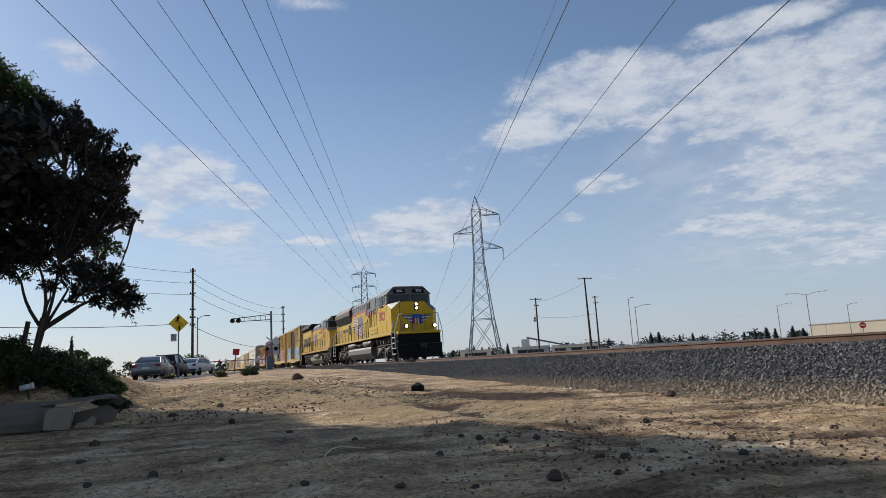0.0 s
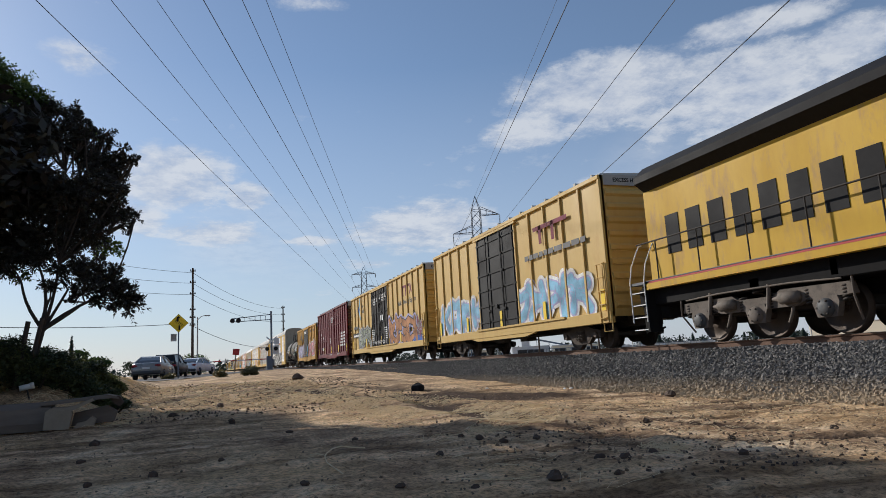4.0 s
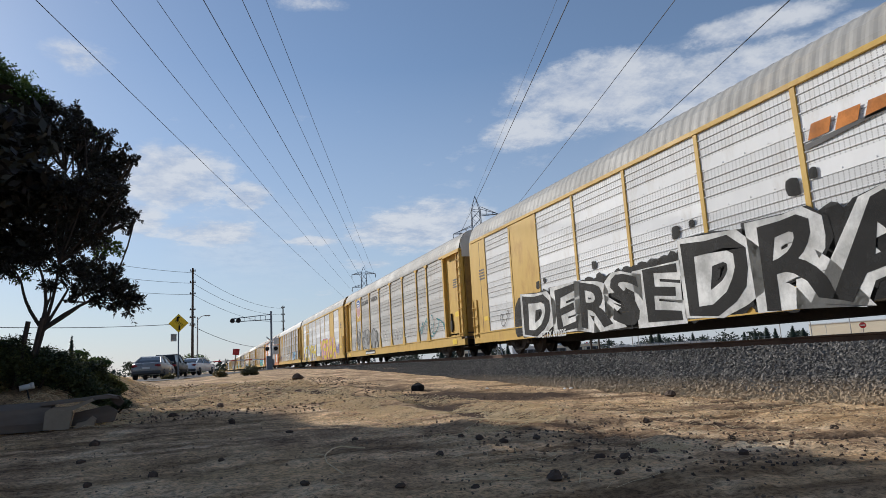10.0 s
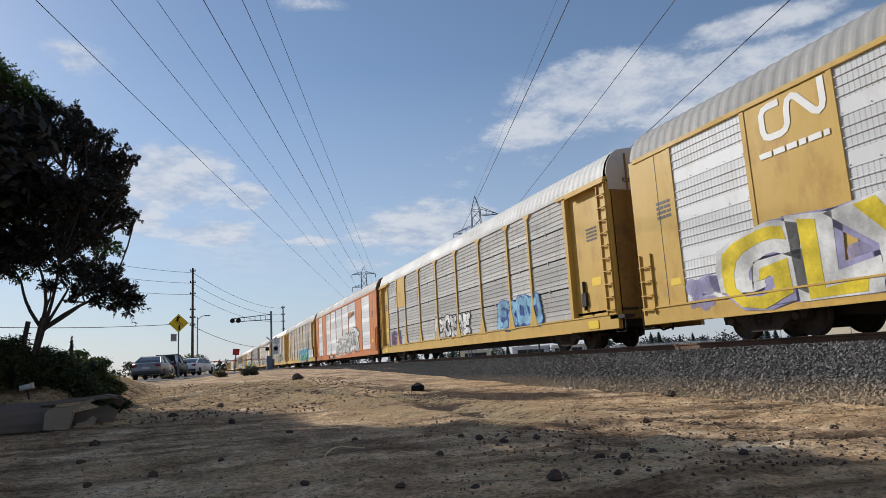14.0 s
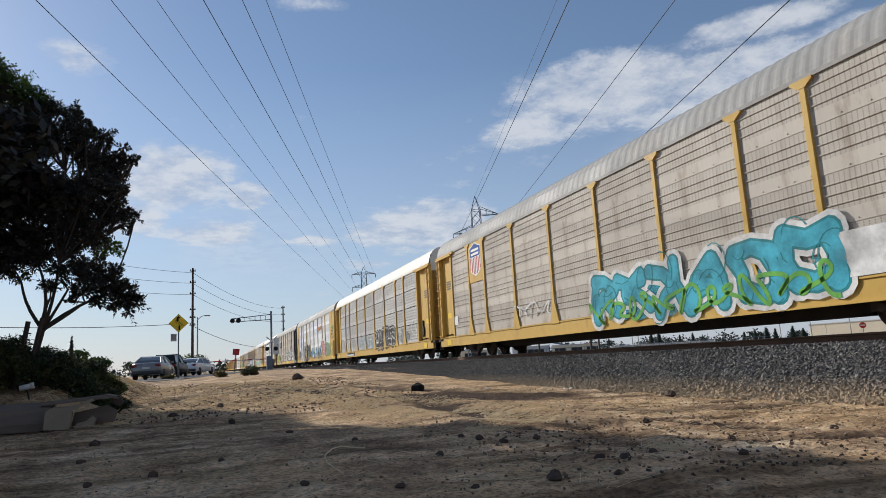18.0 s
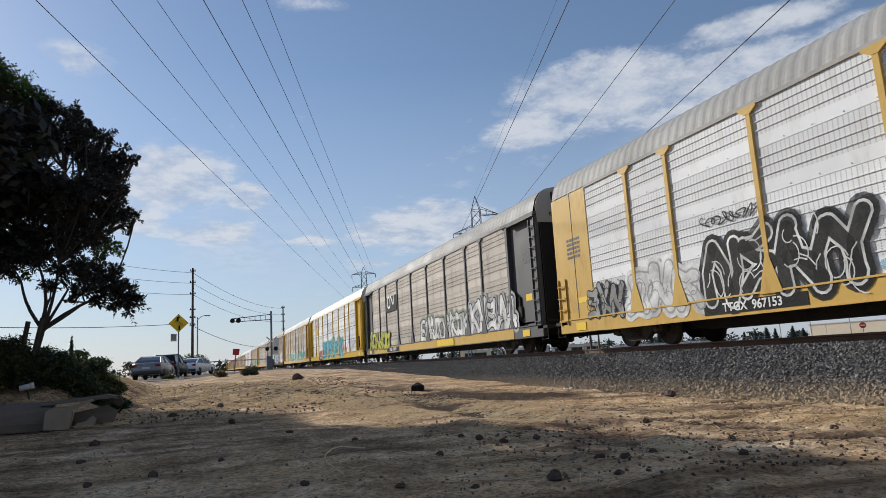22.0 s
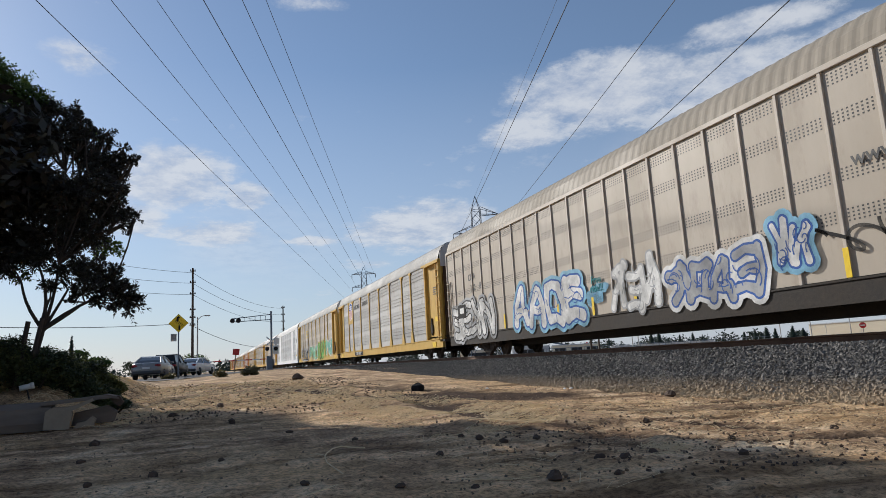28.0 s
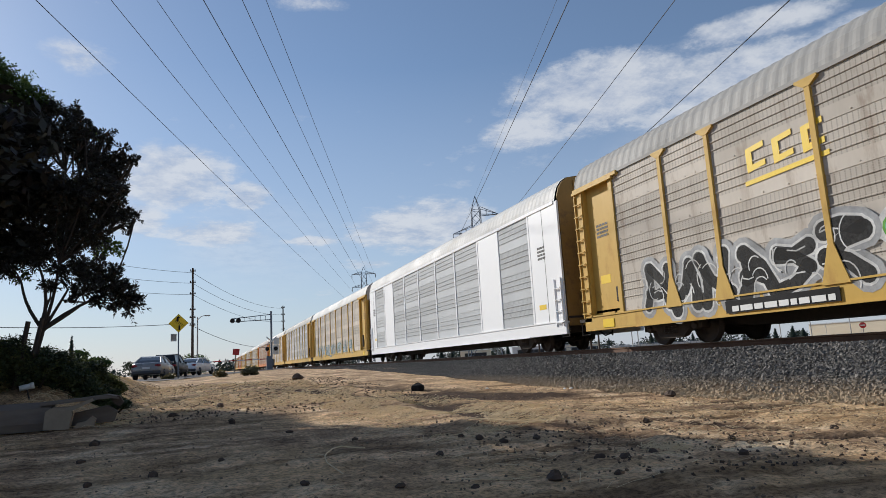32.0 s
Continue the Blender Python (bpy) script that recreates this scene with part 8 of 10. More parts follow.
car = rack_posted("autorack", "weathered grey and yellow autorack wagon with bright blue graffiti", rack_u(5), YELLOW, GALVD, ROOF, emblem=YELLOW, end_mat=ENDYEL)
shield(car, 23.07, 4.15, 1.2, 1.35, -1.505)
wash(car, 14.4, 5.2, 0.70, 1.80, "cyan", 85, -1.535)
piece(car, 14.0, 5.4, 0.70, 2.20, 6, "cyan", "teal", "white", 81, -1.537)
tag(car, 14.0, 5.6, 0.70, 1.40, "green", 84, -1.548, 0.05)
put("patch", Mesh().box(-1.545, -1.535, 2.0, 5.6, 1.0, 1.85), SPRAY["white"], car, "whitewashed patch")
tag(car, 19.4, 16.4, 1.25, 1.80, "white", 83)
put("patch", Mesh().box(-1.5, -1.49, 25.6, 26.1, 1.5, 1.9), WHITEP, car)
TRAIN.append(car)
car = rack_posted("autorack", "pale grey and yellow autorack wagon with black tag graffiti", rack_u(6), YELLOW, GALV, ROOFC, end_mat=ENDYEL, slots=True)
piece(car, 13.4, 8.0, 0.90, 2.20, 5, "black", "white", "black", 91)
wash(car, 7.6, 5.0, 0.95, 2.10, "grey", 96, -1.5)
tag(car, 18.6, 14.0, 0.95, 1.90, "sky", 92)
tag(car, 4.6, 3.3, 1.15, 2.20, "white", 93)
tag(car, 18.4, 14.2, 1.00, 1.70, "white", 95)
tag(car, 25.5, 21.0, 0.95, 2.00, "white", 97, -1.54, 0.03)
put("number_panel", Mesh().box(-1.515, -1.505, 20.4, 23.4, 0.60, 0.87), BLACKP, car)
bars(car, 23.3, 0.63, 2.7, 0.2, 1, WHITEP, -1.516, 98)
TRAIN.append(car)
car = rack_posted("autorack", "yellow-ended pale grey autorack wagon with many coloured graffiti", rack_u(7), YELLOW, GALVB, ROOF, end_mat=ENDTAN, flat_ends=True, band=None)
piece(car, 21.2, 17.1, 0.75, 2.40, 4, "black", "white", "black", 101, -1.51)
tag(car, 21.2, 19.4, 2.62, 2.9, "black", 110, -1.49, 0.018)
piece(car, 24.3, 21.4, 0.75, 2.05, 3, "white", "grey", "white", 102, -1.508)
piece(car, 26.4, 24.5, 0.85, 1.90, 3, "steel", "black", None, 109, -1.51)
wash(car, 17.0, 8.6, 0.75, 2.10, "sky", 107, -1.51)
put("number_panel", Mesh().box(-1.512, -1.504, 18.5, 21.4, 0.60, 0.87), BLACKP, car)
write(car, "TTGX  967153", 0.27, -1.514, 19.95, 0.735, WHITEP, 0.006)
piece(car, 8.4, 5.6, 0.90, 2.50, 3, "pink", "maroon", "white", 104, -1.51)
tag(car, 1.9, 0.8, 3.2, 3.7, "green", 105, -1.5, 0.03)
piece(car, 5.6, 2.9, 0.90, 2.25, 3, "sage", "green", None, 108, -1.505)
tag(car, 2.4, 1.0, 1.75, 2.05, "green", 111, -1.5, 0.018)
tag(car, 2.6, 0.9, 2.4, 2.9, "black", 106, -1.5, 0.02)
slant_emblem(car, 10.2, 7.9, 3.7, 0.34, -1.494, SPRAY["orange"])
TRAIN.append(car)
car = rack_posted("autorack", "weathered autorack wagon with dark posts and black emblem plate", rack_u(8), DARKP, GALVD, ROOF, band=ROOF, end_mat=BLACKP)
put("side_sill", Mesh().box(-1.515, -1.5, 3.0, RACK_L - 3.0, 0.55, 0.93), YELLOW, car, "yellow lower sill")
put("emblem_plate", Mesh().box(-1.54, -1.49, 19.5, 22.0, 3.15, 4.1), BLACKP, car)
cn_shape(car, 20.85, 3.4, 0.85, -1.545, WHITEP)
piece(car, 14.8, 7.6, 0.80, 2.15, 9, "white", "black", "sage", 111)
piece(car, 7.4, 2.6, 0.80, 2.40, 5, "white", "black", "grey", 112)
piece(car, 27.0, 21.4, 0.80, 2.00, 6, "lime", "black", None, 113, -1.535)
put("patch", Mesh().box(-1.545, -1.54, 9.6, 12.0, 0.58, 0.90), SAFETY, car)
put("number_panel", Mesh().box(-1.53, -1.522, 19.3, 22.2, 0.60, 0.87), BLACKP, car)
write(car, "TTGX  978601", 0.27, -1.532, 20.75, 0.735, WHITEP, 0.006)
TRAIN.append(car)
car = rack_posted("autorack", "clean silver autorack wagon with yellow posts and pink and teal graffiti", rack_u(9), ARMOUR, GALVC, ROOFC, emblem=ARMOUR, end_mat=BROWN, slots=True)
shield(car, 23.07, 4.3, 0.95, 1.0, -1.505)
wash(car, 21.8, 7.0, 0.75, 1.90, "pink", 124, -1.51)
piece(car, 19.5, 8.6, 0.70, 2.35, 8, "cyan", "black", "mint", 121, -1.513)
tag(car, 6.4, 3.4, 1.05, 2.00, "grey", 122)
tag(car, 25.8, 22.4, 0.95, 1.90, "grey", 123)
put("number_panel", Mesh().box(-1.515, -1.505, 19.0, 22.0, 0.60, 0.87), BLACKP, car)
write(car, "TTGX  981531", 0.27, -1.516, 20.5, 0.735, WHITEP, 0.006)
TRAIN.append(car)
car = rack_posted("autorack", "tan-grey autorack wagon with yellow ends and mint graffiti", rack_u(10), YELLOW, GALVD, ROOFW, end_mat=BROWN)
piece(car, 22.0, 4.6, 0.80, 1.90, 12, "mint", "cyan", "white", 131)
tag(car, 25.6, 22.2, 0.95, 1.60, "white", 132)
tag(car, 4.4, 3.4, 1.05, 1.90, "black", 133)
TRAIN.append(car)
car = rack_ribbed("autorack", "beige ribbed autorack wagon with yellow reflectors and white graffiti", rack_u(11), BEIGE, ROOFB)
piece(car, 27.6, 23.0, 0.80, 2.45, 4, "white", "black", "grey", 141, -1.53)
piece(car, 20.9, 16.0, 0.75, 2.50, 4, "white", "blue", "sky", 142, -1.53)
wash(car, 15.9, 14.6, 1.25, 2.20, "sky", 149, -1.53)
for i, line in enumerate(("Free", "ride!!!")):
    write(car, line, 0.3, -1.535, 15.2, 2.05 - 0.26 * i, SPRAY["teal"], 0.006)
piece(car, 14.4, 12.2, 0.85, 2.40, 3, "white", "grey", None, 143, -1.53)
piece(car, 11.9, 8.9, 0.85, 2.10, 4, "grey", "blue", "white", 144, -1.53)
piece(car, 8.5, 7.6, 1.25, 2.40, 1, "white", "blue", "sky", 145, -1.53)
piece(car, 5.6, 1.6, 0.95, 2.50, 3, "white", "grey", "white", 146, -1.53)
tag(car, 7.4, 5.9, 1.25, 2.10, "black", 147, -1.53)
write(car, "www", 0.4, -1.53, 6.1, 3.1, DARKP, 0.004)
write(car, "CNA", 0.40, -1.483, 25.2, 3.47, DARKP, 0.006)
put("patch", Mesh().box(-1.552, -1.546, 26.0, 26.95, 1.75, 2.35), BLACKP, car, "black painted square")
put("notice", Mesh().box(-1.556, -1.552, 26.2, 26.7, 1.95, 2.2), WHITEP, car, "white notice")
write(car, "712", 0.40, -1.483, 25.1, 2.97, DARKP, 0.006)
write(car, "81", 0.40, -1.483, 24.15, 2.99, DARKP, 0.006)
TRAIN.append(car)
car = rack_posted("autorack", "grey-panelled yellow autorack wagon with shield emblem, little graffiti", rack_u(12), YELLOW, GALV, ROOF, emblem=YELLOW, end_mat=BROWN)
shield(car, 23.07, 4.15, 1.2, 1.35, -1.505)
write(car, "BUILDING", 0.42, -1.497, 20.75, 4.36, DARKP, 0.012)
write(car, "AMERICA", 0.42, -1.497, 17.9, 4.4, DARKP, 0.012)
tag(car, 27.2, 26.4, 1.9, 2.1, "black", 155, -1.37, 0.02)
put("number_panel", Mesh().box(-1.538, -1.53, 18.9, 21.7, 0.60, 0.87), BLACKP, car)
write(car, "TTGX  850737", 0.27, -1.54, 20.3, 0.735, WHITEP, 0.006)
TRAIN.append(car)
car = rack_posted("autorack", "tan-grey and yellow autorack wagon with green and black graffiti", rack_u(13), YELLOW, GALVD, ROOF, end_mat=BROWN)
for i in range(3):
    a = 21.1 - i * 0.72
    m = Mesh().prism([(a, 3.55), (a - 0.5, 3.62), (a - 0.5, 3.74), (a - 0.16, 3.7), (a - 0.16, 3.98), (a - 0.5, 4.02), (a - 0.5, 4.14), (a, 4.08)], "x", -1.49, -1.48)
    put("emblem", m, SAFETY, car, "yellow plain emblem")
put("emblem", Mesh().prism([(21.2, 3.28), (19.1, 3.36), (19.1, 3.46), (21.2, 3.38)], "x", -1.49, -1.48), SAFETY, car)
piece(car, 25.2, 18.6, 0.70, 2.10, 6, "black", "white", "grey", 151, -1.5)
piece(car, 18.2, 12.6, 0.70, 2.10, 5, "mint", "green", "white", 156, -1.5)
piece(car, 12.0, 5.8, 0.70, 2.40, 5, "green", "black", "lime", 152, -1.5)
piece(car, 6.6, 3.4, 0.95, 2.50, 4, "mint", "teal", "white", 153, -1.52)
put("number_panel", Mesh().box(-1.535, -1.525, 19.3, 22.2, 0.60, 0.87), BLACKP, car)
bars(car, 22.0, 0.63, 2.6, 0.2, 1, WHITEP, -1.536, 154)
TRAIN.append(car)
TRAIN.append(rack_flush("autorack", "new white autorack wagon with grey mesh bays", rack_u(14), WHITER, NEWGREY, ROOFW, ENDYEL))
car = rack_posted("autorack", "weathered tan autorack wagon far down the train", rack_u(15), YELLOW, GALVD, ROOFW)
piece(car, 24.0, 6.0, 0.85, 1.90, 8, "grey", "teal", None, 161)
TRAIN.append(car)
mats = ((YELLOW, GALV, ROOF), (YELLOW, GALVD, ROOFW), (ORANGE, GALVD, ROOF), (YELLOW, GALV, ROOFW))
for k in range(16, 24):
    a = mats[k % 4]
    TRAIN.append(rack_posted("autorack", "distant weathered autorack wagon", rack_u(k), a[0], a[1], a[2]))


# ---------------------------------------------------------------- plants
def leaf_material(name, colour, other, through=0.35):
    m = bpy.data.materials.new(name)
    t, N = nodes_of(m)
    isl = N("ShaderNodeNewGeometry").outputs["Random Per Island"]
    col = N("ShaderNodeMix", blend="MIX", ins={0: isl, 6: (*colour, 1), 7: (*other, 1)}).outputs[2]
    d = N("ShaderNodeBsdfPrincipled", ins={"Base Color": col, "Roughness": 0.55})
    tr = N("ShaderNodeBsdfTranslucent", ins={0: col})
    mx = N("ShaderNodeMixShader", ins={0: through, 1: d.outputs[0], 2: tr.outputs[0]})
    N("ShaderNodeOutputMaterial", ins={0: mx.outputs[0]})
    return m


DARKLEAF = leaf_material("dark_plum_leaf", (0.022, 0.016, 0.016), (0.035, 0.035, 0.02), 0.15)
GREENLEAF = leaf_material("green_leaf", (0.035, 0.065, 0.012), (0.085, 0.13, 0.025))
BANKLEAF = leaf_material("bank_leaf", (0.055, 0.07, 0.02), (0.14, 0.145, 0.05), 0.35)
SHRUBLEAF = leaf_material("shrub_leaf", (0.018, 0.03, 0.01), (0.05, 0.068, 0.02), 0.12)
FARLEAF = leaf_material("far_conifer", (0.012, 0.026, 0.02), (0.025, 0.045, 0.03), 0.1)
WEEDLEAF = leaf_material("grey_weed", (0.10, 0.105, 0.055), (0.16, 0.15, 0.085), 0.2)
DRYLEAF = leaf_material("dry_weed", (0.20, 0.14, 0.06), (0.13, 0.12, 0.045), 0.2)
BARK = paint("tree_bark", (0.07, 0.052, 0.04), (0.035, 0.028, 0.023), rough=0.9, grain=20, blotch=3, bump=0.6, stretch=(1, 1, 0.3))
WOODPOLE = paint("creosote_pole", (0.075, 0.055, 0.042), (0.045, 0.035, 0.028), rough=0.9, grain=12, blotch=1, bump=0.3, stretch=(1, 1, 0.15))
STEEL = paint("galvanised_steel", (0.20, 0.235, 0.28), (0.13, 0.155, 0.19), rough=0.6, metal=0.3, grain=6, blotch=0.6, bump=0.05)
CABLE = paint("power_cable", (0.05, 0.055, 0.07), (0.04, 0.045, 0.055), rough=0.8, metal=0.0, bump=0.02)


def sprigs(clumps, count, per, size, seed, mat, name, parent):
    """A crown of leafy sprigs: each a short curved twig from a clump outwards, with leaves to both sides."""
    rng = np.random.default_rng(seed)
    c = np.array(clumps, float)
    wt = c[:, 3] ** 1.9
    idx = rng.choice(len(c), count, p=wt / wt.sum())
    d = rng.normal(size=(count, 3)) * np.array([1, 1, 0.8])
    d /= np.linalg.norm(d, axis=1)[:, None]
    start = c[idx, :3] + d * (c[idx, 3] * (0.15 + 0.62 * rng.random(count) ** 0.7))[:, None] * np.array([1, 1, 0.85])
    run = d + rng.normal(size=(count, 3)) * 0.45
    run[:, 2] += 0.15
    run /= np.linalg.norm(run, axis=1)[:, None]
    reach = rng.uniform(0.10, 0.27, count) * (1 + 0.7 * (rng.random(count) > 0.9)) * np.clip(c[idx, 3] / 0.3, 0.55, 1.2)
    side = np.cross(run, rng.normal(size=(count, 3)))
    side /= np.linalg.norm(side, axis=1)[:, None]
    out = []
    for k in range(per):
        s = (k + 0.6) / per
        p = start + run * (reach * s)[:, None]
        p[:, 2] -= 0.18 * reach * s * s
        a = run * 0.75 + side * (1 if k % 2 else -1) * 0.9 + rng.normal(size=(count, 3)) * 0.3
        a[:, 2] -= 0.25
        a /= np.linalg.norm(a, axis=1)[:, None]
        b2 = np.cross(a, rng.normal(size=(count, 3)))
        b2 /= np.linalg.norm(b2, axis=1)[:, None]
        z = size * rng.uniform(0.7, 1.3, (count, 1)) * (1.1 - 0.35 * s)
        out.append(np.stack([p, p + a * z * 0.45 + b2 * z * 0.19, p + a * z, p + a * z * 0.45 - b2 * z * 0.19], 1))
    vs = np.concatenate(out)
    me = bpy.data.meshes.new(name)
    me.from_pydata(vs.reshape(-1, 3).tolist(), [], np.arange(len(vs) * 4).reshape(-1, 4).tolist())
    return put(name, me, mat, parent)


def leaves(clumps, count, size, seed, mat, name, parent, hollow=0.45, droop=0.0, slim=0.45):
    """A crown of small leaves gathered in clumps of (x, y, z, radius)."""
    rng = np.random.default_rng(seed)
    c = np.array(clumps, float)
    wt = c[:, 3] ** 2.2
    idx = rng.choice(len(c), count, p=wt / wt.sum())
    d = rng.normal(size=(count, 3))
    d /= np.linalg.norm(d, axis=1)[:, None]
    # twigs: leaves gather along short sprigs rather than evenly
    sprig = np.round(d * 3.0 + rng.normal(size=(count, 3)) * 0.15) / 3.0
    far = 0.62 + 0.5 * np.abs(np.sin(sprig[:, 0] * 7.1 + sprig[:, 1] * 5.3 + sprig[:, 2] * 9.7 + idx))
    d = d * 0.45 + sprig * 0.55
    rad = c[idx, 3] * (hollow + (1 - hollow) * rng.random(count) ** 0.55) * far
    pos = c[idx, :3] + d * rad[:, None] * np.array([1, 1, 0.82])
    a = rng.normal(size=(count, 3)) * np.array([1, 1, 0.6])
    a[:, 2] -= droop
    a /= np.linalg.norm(a, axis=1)[:, None]
    b2 = np.cross(a, rng.normal(size=(count, 3)))
    b2 /= np.linalg.norm(b2, axis=1)[:, None]
    s = size * rng.uniform(0.6, 1.35, (count, 1))
    vs = np.stack([pos, pos + a * s * 0.5 + b2 * s * slim * 0.5, pos + a * s, pos + a * s * 0.5 - b2 * s * slim * 0.5], 1)
    me = bpy.data.meshes.new(name)
    me.from_pydata(vs.reshape(-1, 3).tolist(), [], np.arange(count * 4).reshape(-1, 4).tolist())
    return put(name, me, mat, parent)


def limb(m, p, q, r0, r1, rg, bend=0.15, n=5):
    p, q = Vector(p), Vector(q)
    L = (q - p).length
    off = Vector((rg.uniform(-1, 1), rg.uniform(-1, 1), rg.uniform(-0.3, 0.6))) * L * bend
    m.tube([p.lerp(q, i / n) + off * math.sin(math.pi * i / n) for i in range(n + 1)], r0, 7, r1)


def tree(name, label, base, stems, clumps, count, size, leaf, seed, r=0.13, extra=None, fork=None):
    rg = random.Random(seed)
    t = thing(name, label, "tree", at=pose(*base))
    m = Mesh()
    tops = []
    if fork:
        limb(m, (-0.12, 0, -0.3), fork, r * 1.25, r * 0.95, rg, 0.05)
    for q in stems:
        limb(m, fork or (rg.uniform(-0.1, 0.1), rg.uniform(-0.1, 0.1), -0.3), q, r * rg.uniform(0.75, 1), r * 0.45, rg, 0.08)
        tops.append(Vector(q))
    put("trunk", m, BARK, t)
    br = Mesh()
    for c in clumps:
        p = min(tops, key=lambda v: (v - Vector(c[:3])).length)
        limb(br, p, c[:3], r * 0.35, 0.015, rg, 0.12)
        for _ in range(4):
            e = Vector(c[:3]) + Vector((rg.uniform(-1, 1), rg.uniform(-1, 1), rg.uniform(-0.7, 0.9))) * c[3] * 0.8
            limb(br, Vector(c[:3]).lerp(p, 0.25), e, 0.03, 0.008, rg, 0.15, 4)
    put("branch", br, BARK, t)
    if fork:
        sprigs(clumps, count // 12, 12, size, seed, leaf, "crown", t)
    else:
        leaves(clumps, count, size, seed, leaf, "crown", t)
    if extra:
        sprigs(extra[0], extra[1] // 12, 12, size, seed + 1, extra[2], "crown", t)
    return t


BX, BY, BZ = -2.97, 14.09, ground_z(-2.97, 14.09)


def spot(px, py, r, dy=0.0):
    """A clump of the big tree by its offset from the trunk's foot, in centimetres to the side and up."""
    return ((px - 68) / 102, dy, (518 - py) / 93 + 2.6 - BZ, r / 95 * 0.84)


crown = [spot(15, 330, 90), spot(85, 330, 62, 0.5), spot(45, 240, 60, -0.3), spot(100, 235, 42), spot(135, 255, 34, 0.4), spot(165, 285, 32), spot(165, 330, 36, -0.4), spot(150, 375, 44), spot(95, 400, 50), spot(190, 372, 28), spot(30, 430, 52, 0.3), spot(-60, 300, 110), spot(-60, 430, 62), spot(0, 462, 34), spot(150, 415, 34), spot(192, 272, 24), spot(110, 190, 20), spot(50, 190, 30), spot(128, 205, 18), spot(196, 330, 20), spot(213, 272, 12), spot(218, 372, 14), spot(168, 240, 20), spot(200, 300, 14), spot(150, 222, 16), spot(75, 180, 22), spot(20, 200, 40), spot(115, 345, 44, -0.5), spot(207, 395, 12), spot(118, 176, 10), spot(174, 218, 9), spot(226, 268, 7), spot(229, 379, 8), spot(205, 250, 8), spot(60, 455, 26), spot(110, 440, 26), spot(200, 350, 12),
         spot(95, 478, 17), spot(130, 468, 22, 0.2), spot(155, 492, 34, -0.2), spot(185, 505, 32), spot(212, 522, 26), spot(232, 535, 15), spot(140, 515, 20), spot(105, 500, 10), spot(200, 545, 15), spot(168, 465, 14), spot(195, 478, 12), spot(165, 535, 14), spot(80, 505, 13), spot(120, 535, 9), spot(222, 552, 8)]
green = [spot(0, 150, 40, -0.1), spot(-30, 120, 40, -0.1), spot(45, 165, 24, -0.1), spot(-60, 170, 60, -0.1), spot(178, 425, 18, 0.6), spot(195, 432, 10, 0.5), spot(160, 440, 12, 0.5), spot(132, 206, 12, 0.5), spot(70, 162, 12, 0.6), spot(8, 118, 18, 0.6), spot(20, 480, 18, 0.4)]
tree("tree", "dark plum-leaved tree with several stems on a shrubby bank", (BX, BY, BZ), [spot(144, 537, 9)[:3], spot(84, 528, 9)[:3], spot(112, 512, 9, 0.1)[:3], spot(98, 470, 9, -0.1)[:3], spot(60, 470, 9, 0.15)[:3], spot(35, 500, 9)[:3], spot(180, 522, 9)[:3]], crown, 84000, 0.085, DARKLEAF, 7, 0.045, (green, 11000, GREENLEAF), spot(74, 583, 9)[:3])
# taller trees behind and beside it, mostly unseen, added to shade the foreground
for k, (x, y, h, low, sd) in enumerate(((-4.9, 13.4, 6.5, 0.52, 31), (-5.9, 11.3, 8.6, 0.10, 32), (-7.4, 9.8, 8.6, 0.08, 33), (-8.6, 7.9, 8.2, 0.08, 34), (-7.2, 13.8, 9.4, 0.10, 35), (-6.6, 15.4, 7.8, 0.42, 36), (-8.9, 24.6, 8.6, 0.45, 37), (-10.4, 27.6, 9.4, 0.4, 38))):
    rg = random.Random(sd)
    cl = [(rg.uniform(-1.1, 1.1), rg.uniform(-1.3, 1.3), h * rg.uniform(low, 0.86), rg.uniform(0.9, 1.25)) for _ in range(18)]
    tree("tree", "tall dark leafy tree, mostly unseen, added to shade the dirt lot", (x, y, ground_z(x, y)), [(0.3, 0, h * 0.5), (-0.5, 0.3, h * 0.45), (0.2, -0.5, h * 0.4)], cl, 15000, 0.26, DARKLEAF, sd, 0.12)


def shrub(x, y, h, w, count, mat, seed, label, size=0.12, cat="shrub", name="shrub"):
    rg = random.Random(seed)
    t = thing(name, label, cat, "shrubs" if cat == "shrub" else "", at=pose(x, y, ground_z(x, y)))
    cl = [(rg.uniform(-w, w) * 0.6, rg.uniform(-w, w) * 0.6, h * rg.uniform(0.15, 0.7), rg.uniform(0.3, 0.5) * min(h, w)) for _ in range(9)]
    st = Mesh()
    for c in cl:
        limb(st, (0, 0, -0.1), c[:3], 0.025, 0.008, rg, 0.15, 4)
    put("woody_base", st, BARK, t)
    leaves(cl, count, size, seed, mat, "foliage", t, hollow=0.25)
    return t


rg = random.Random(77)
for i in range(44):
    k = i / 43
    x = -5.9 + 3.55 * k + rg.uniform(-0.2, 0.2)
    y = 14.5 + 2.6 * k + rg.uniform(-0.2, 1.0)
    h = (1.75 - 1.45 * k ** 0.8) * rg.uniform(0.85, 1.1)
    shrub(x, y, h, 0.55 + 0.3 * (1 - k), 2800, SHRUBLEAF if rg.random() < 0.6 else BANKLEAF, 100 + i, "dark green shrub covering the roadside bank", 0.065)
for i in range(24):
    x = -4.5 + i * 0.12
    shrub(x, 13.72 + 0.02 * i + rg.uniform(-0.05, 0.12), (1.28 if x < -3.4 else 1.28 - 0.62 * (x + 3.4)) * rg.uniform(0.86, 1.06), 0.46, 2400, SHRUBLEAF if i % 2 else BANKLEAF, 190 + i, "dark green shrub at the foot of the tree", 0.058)
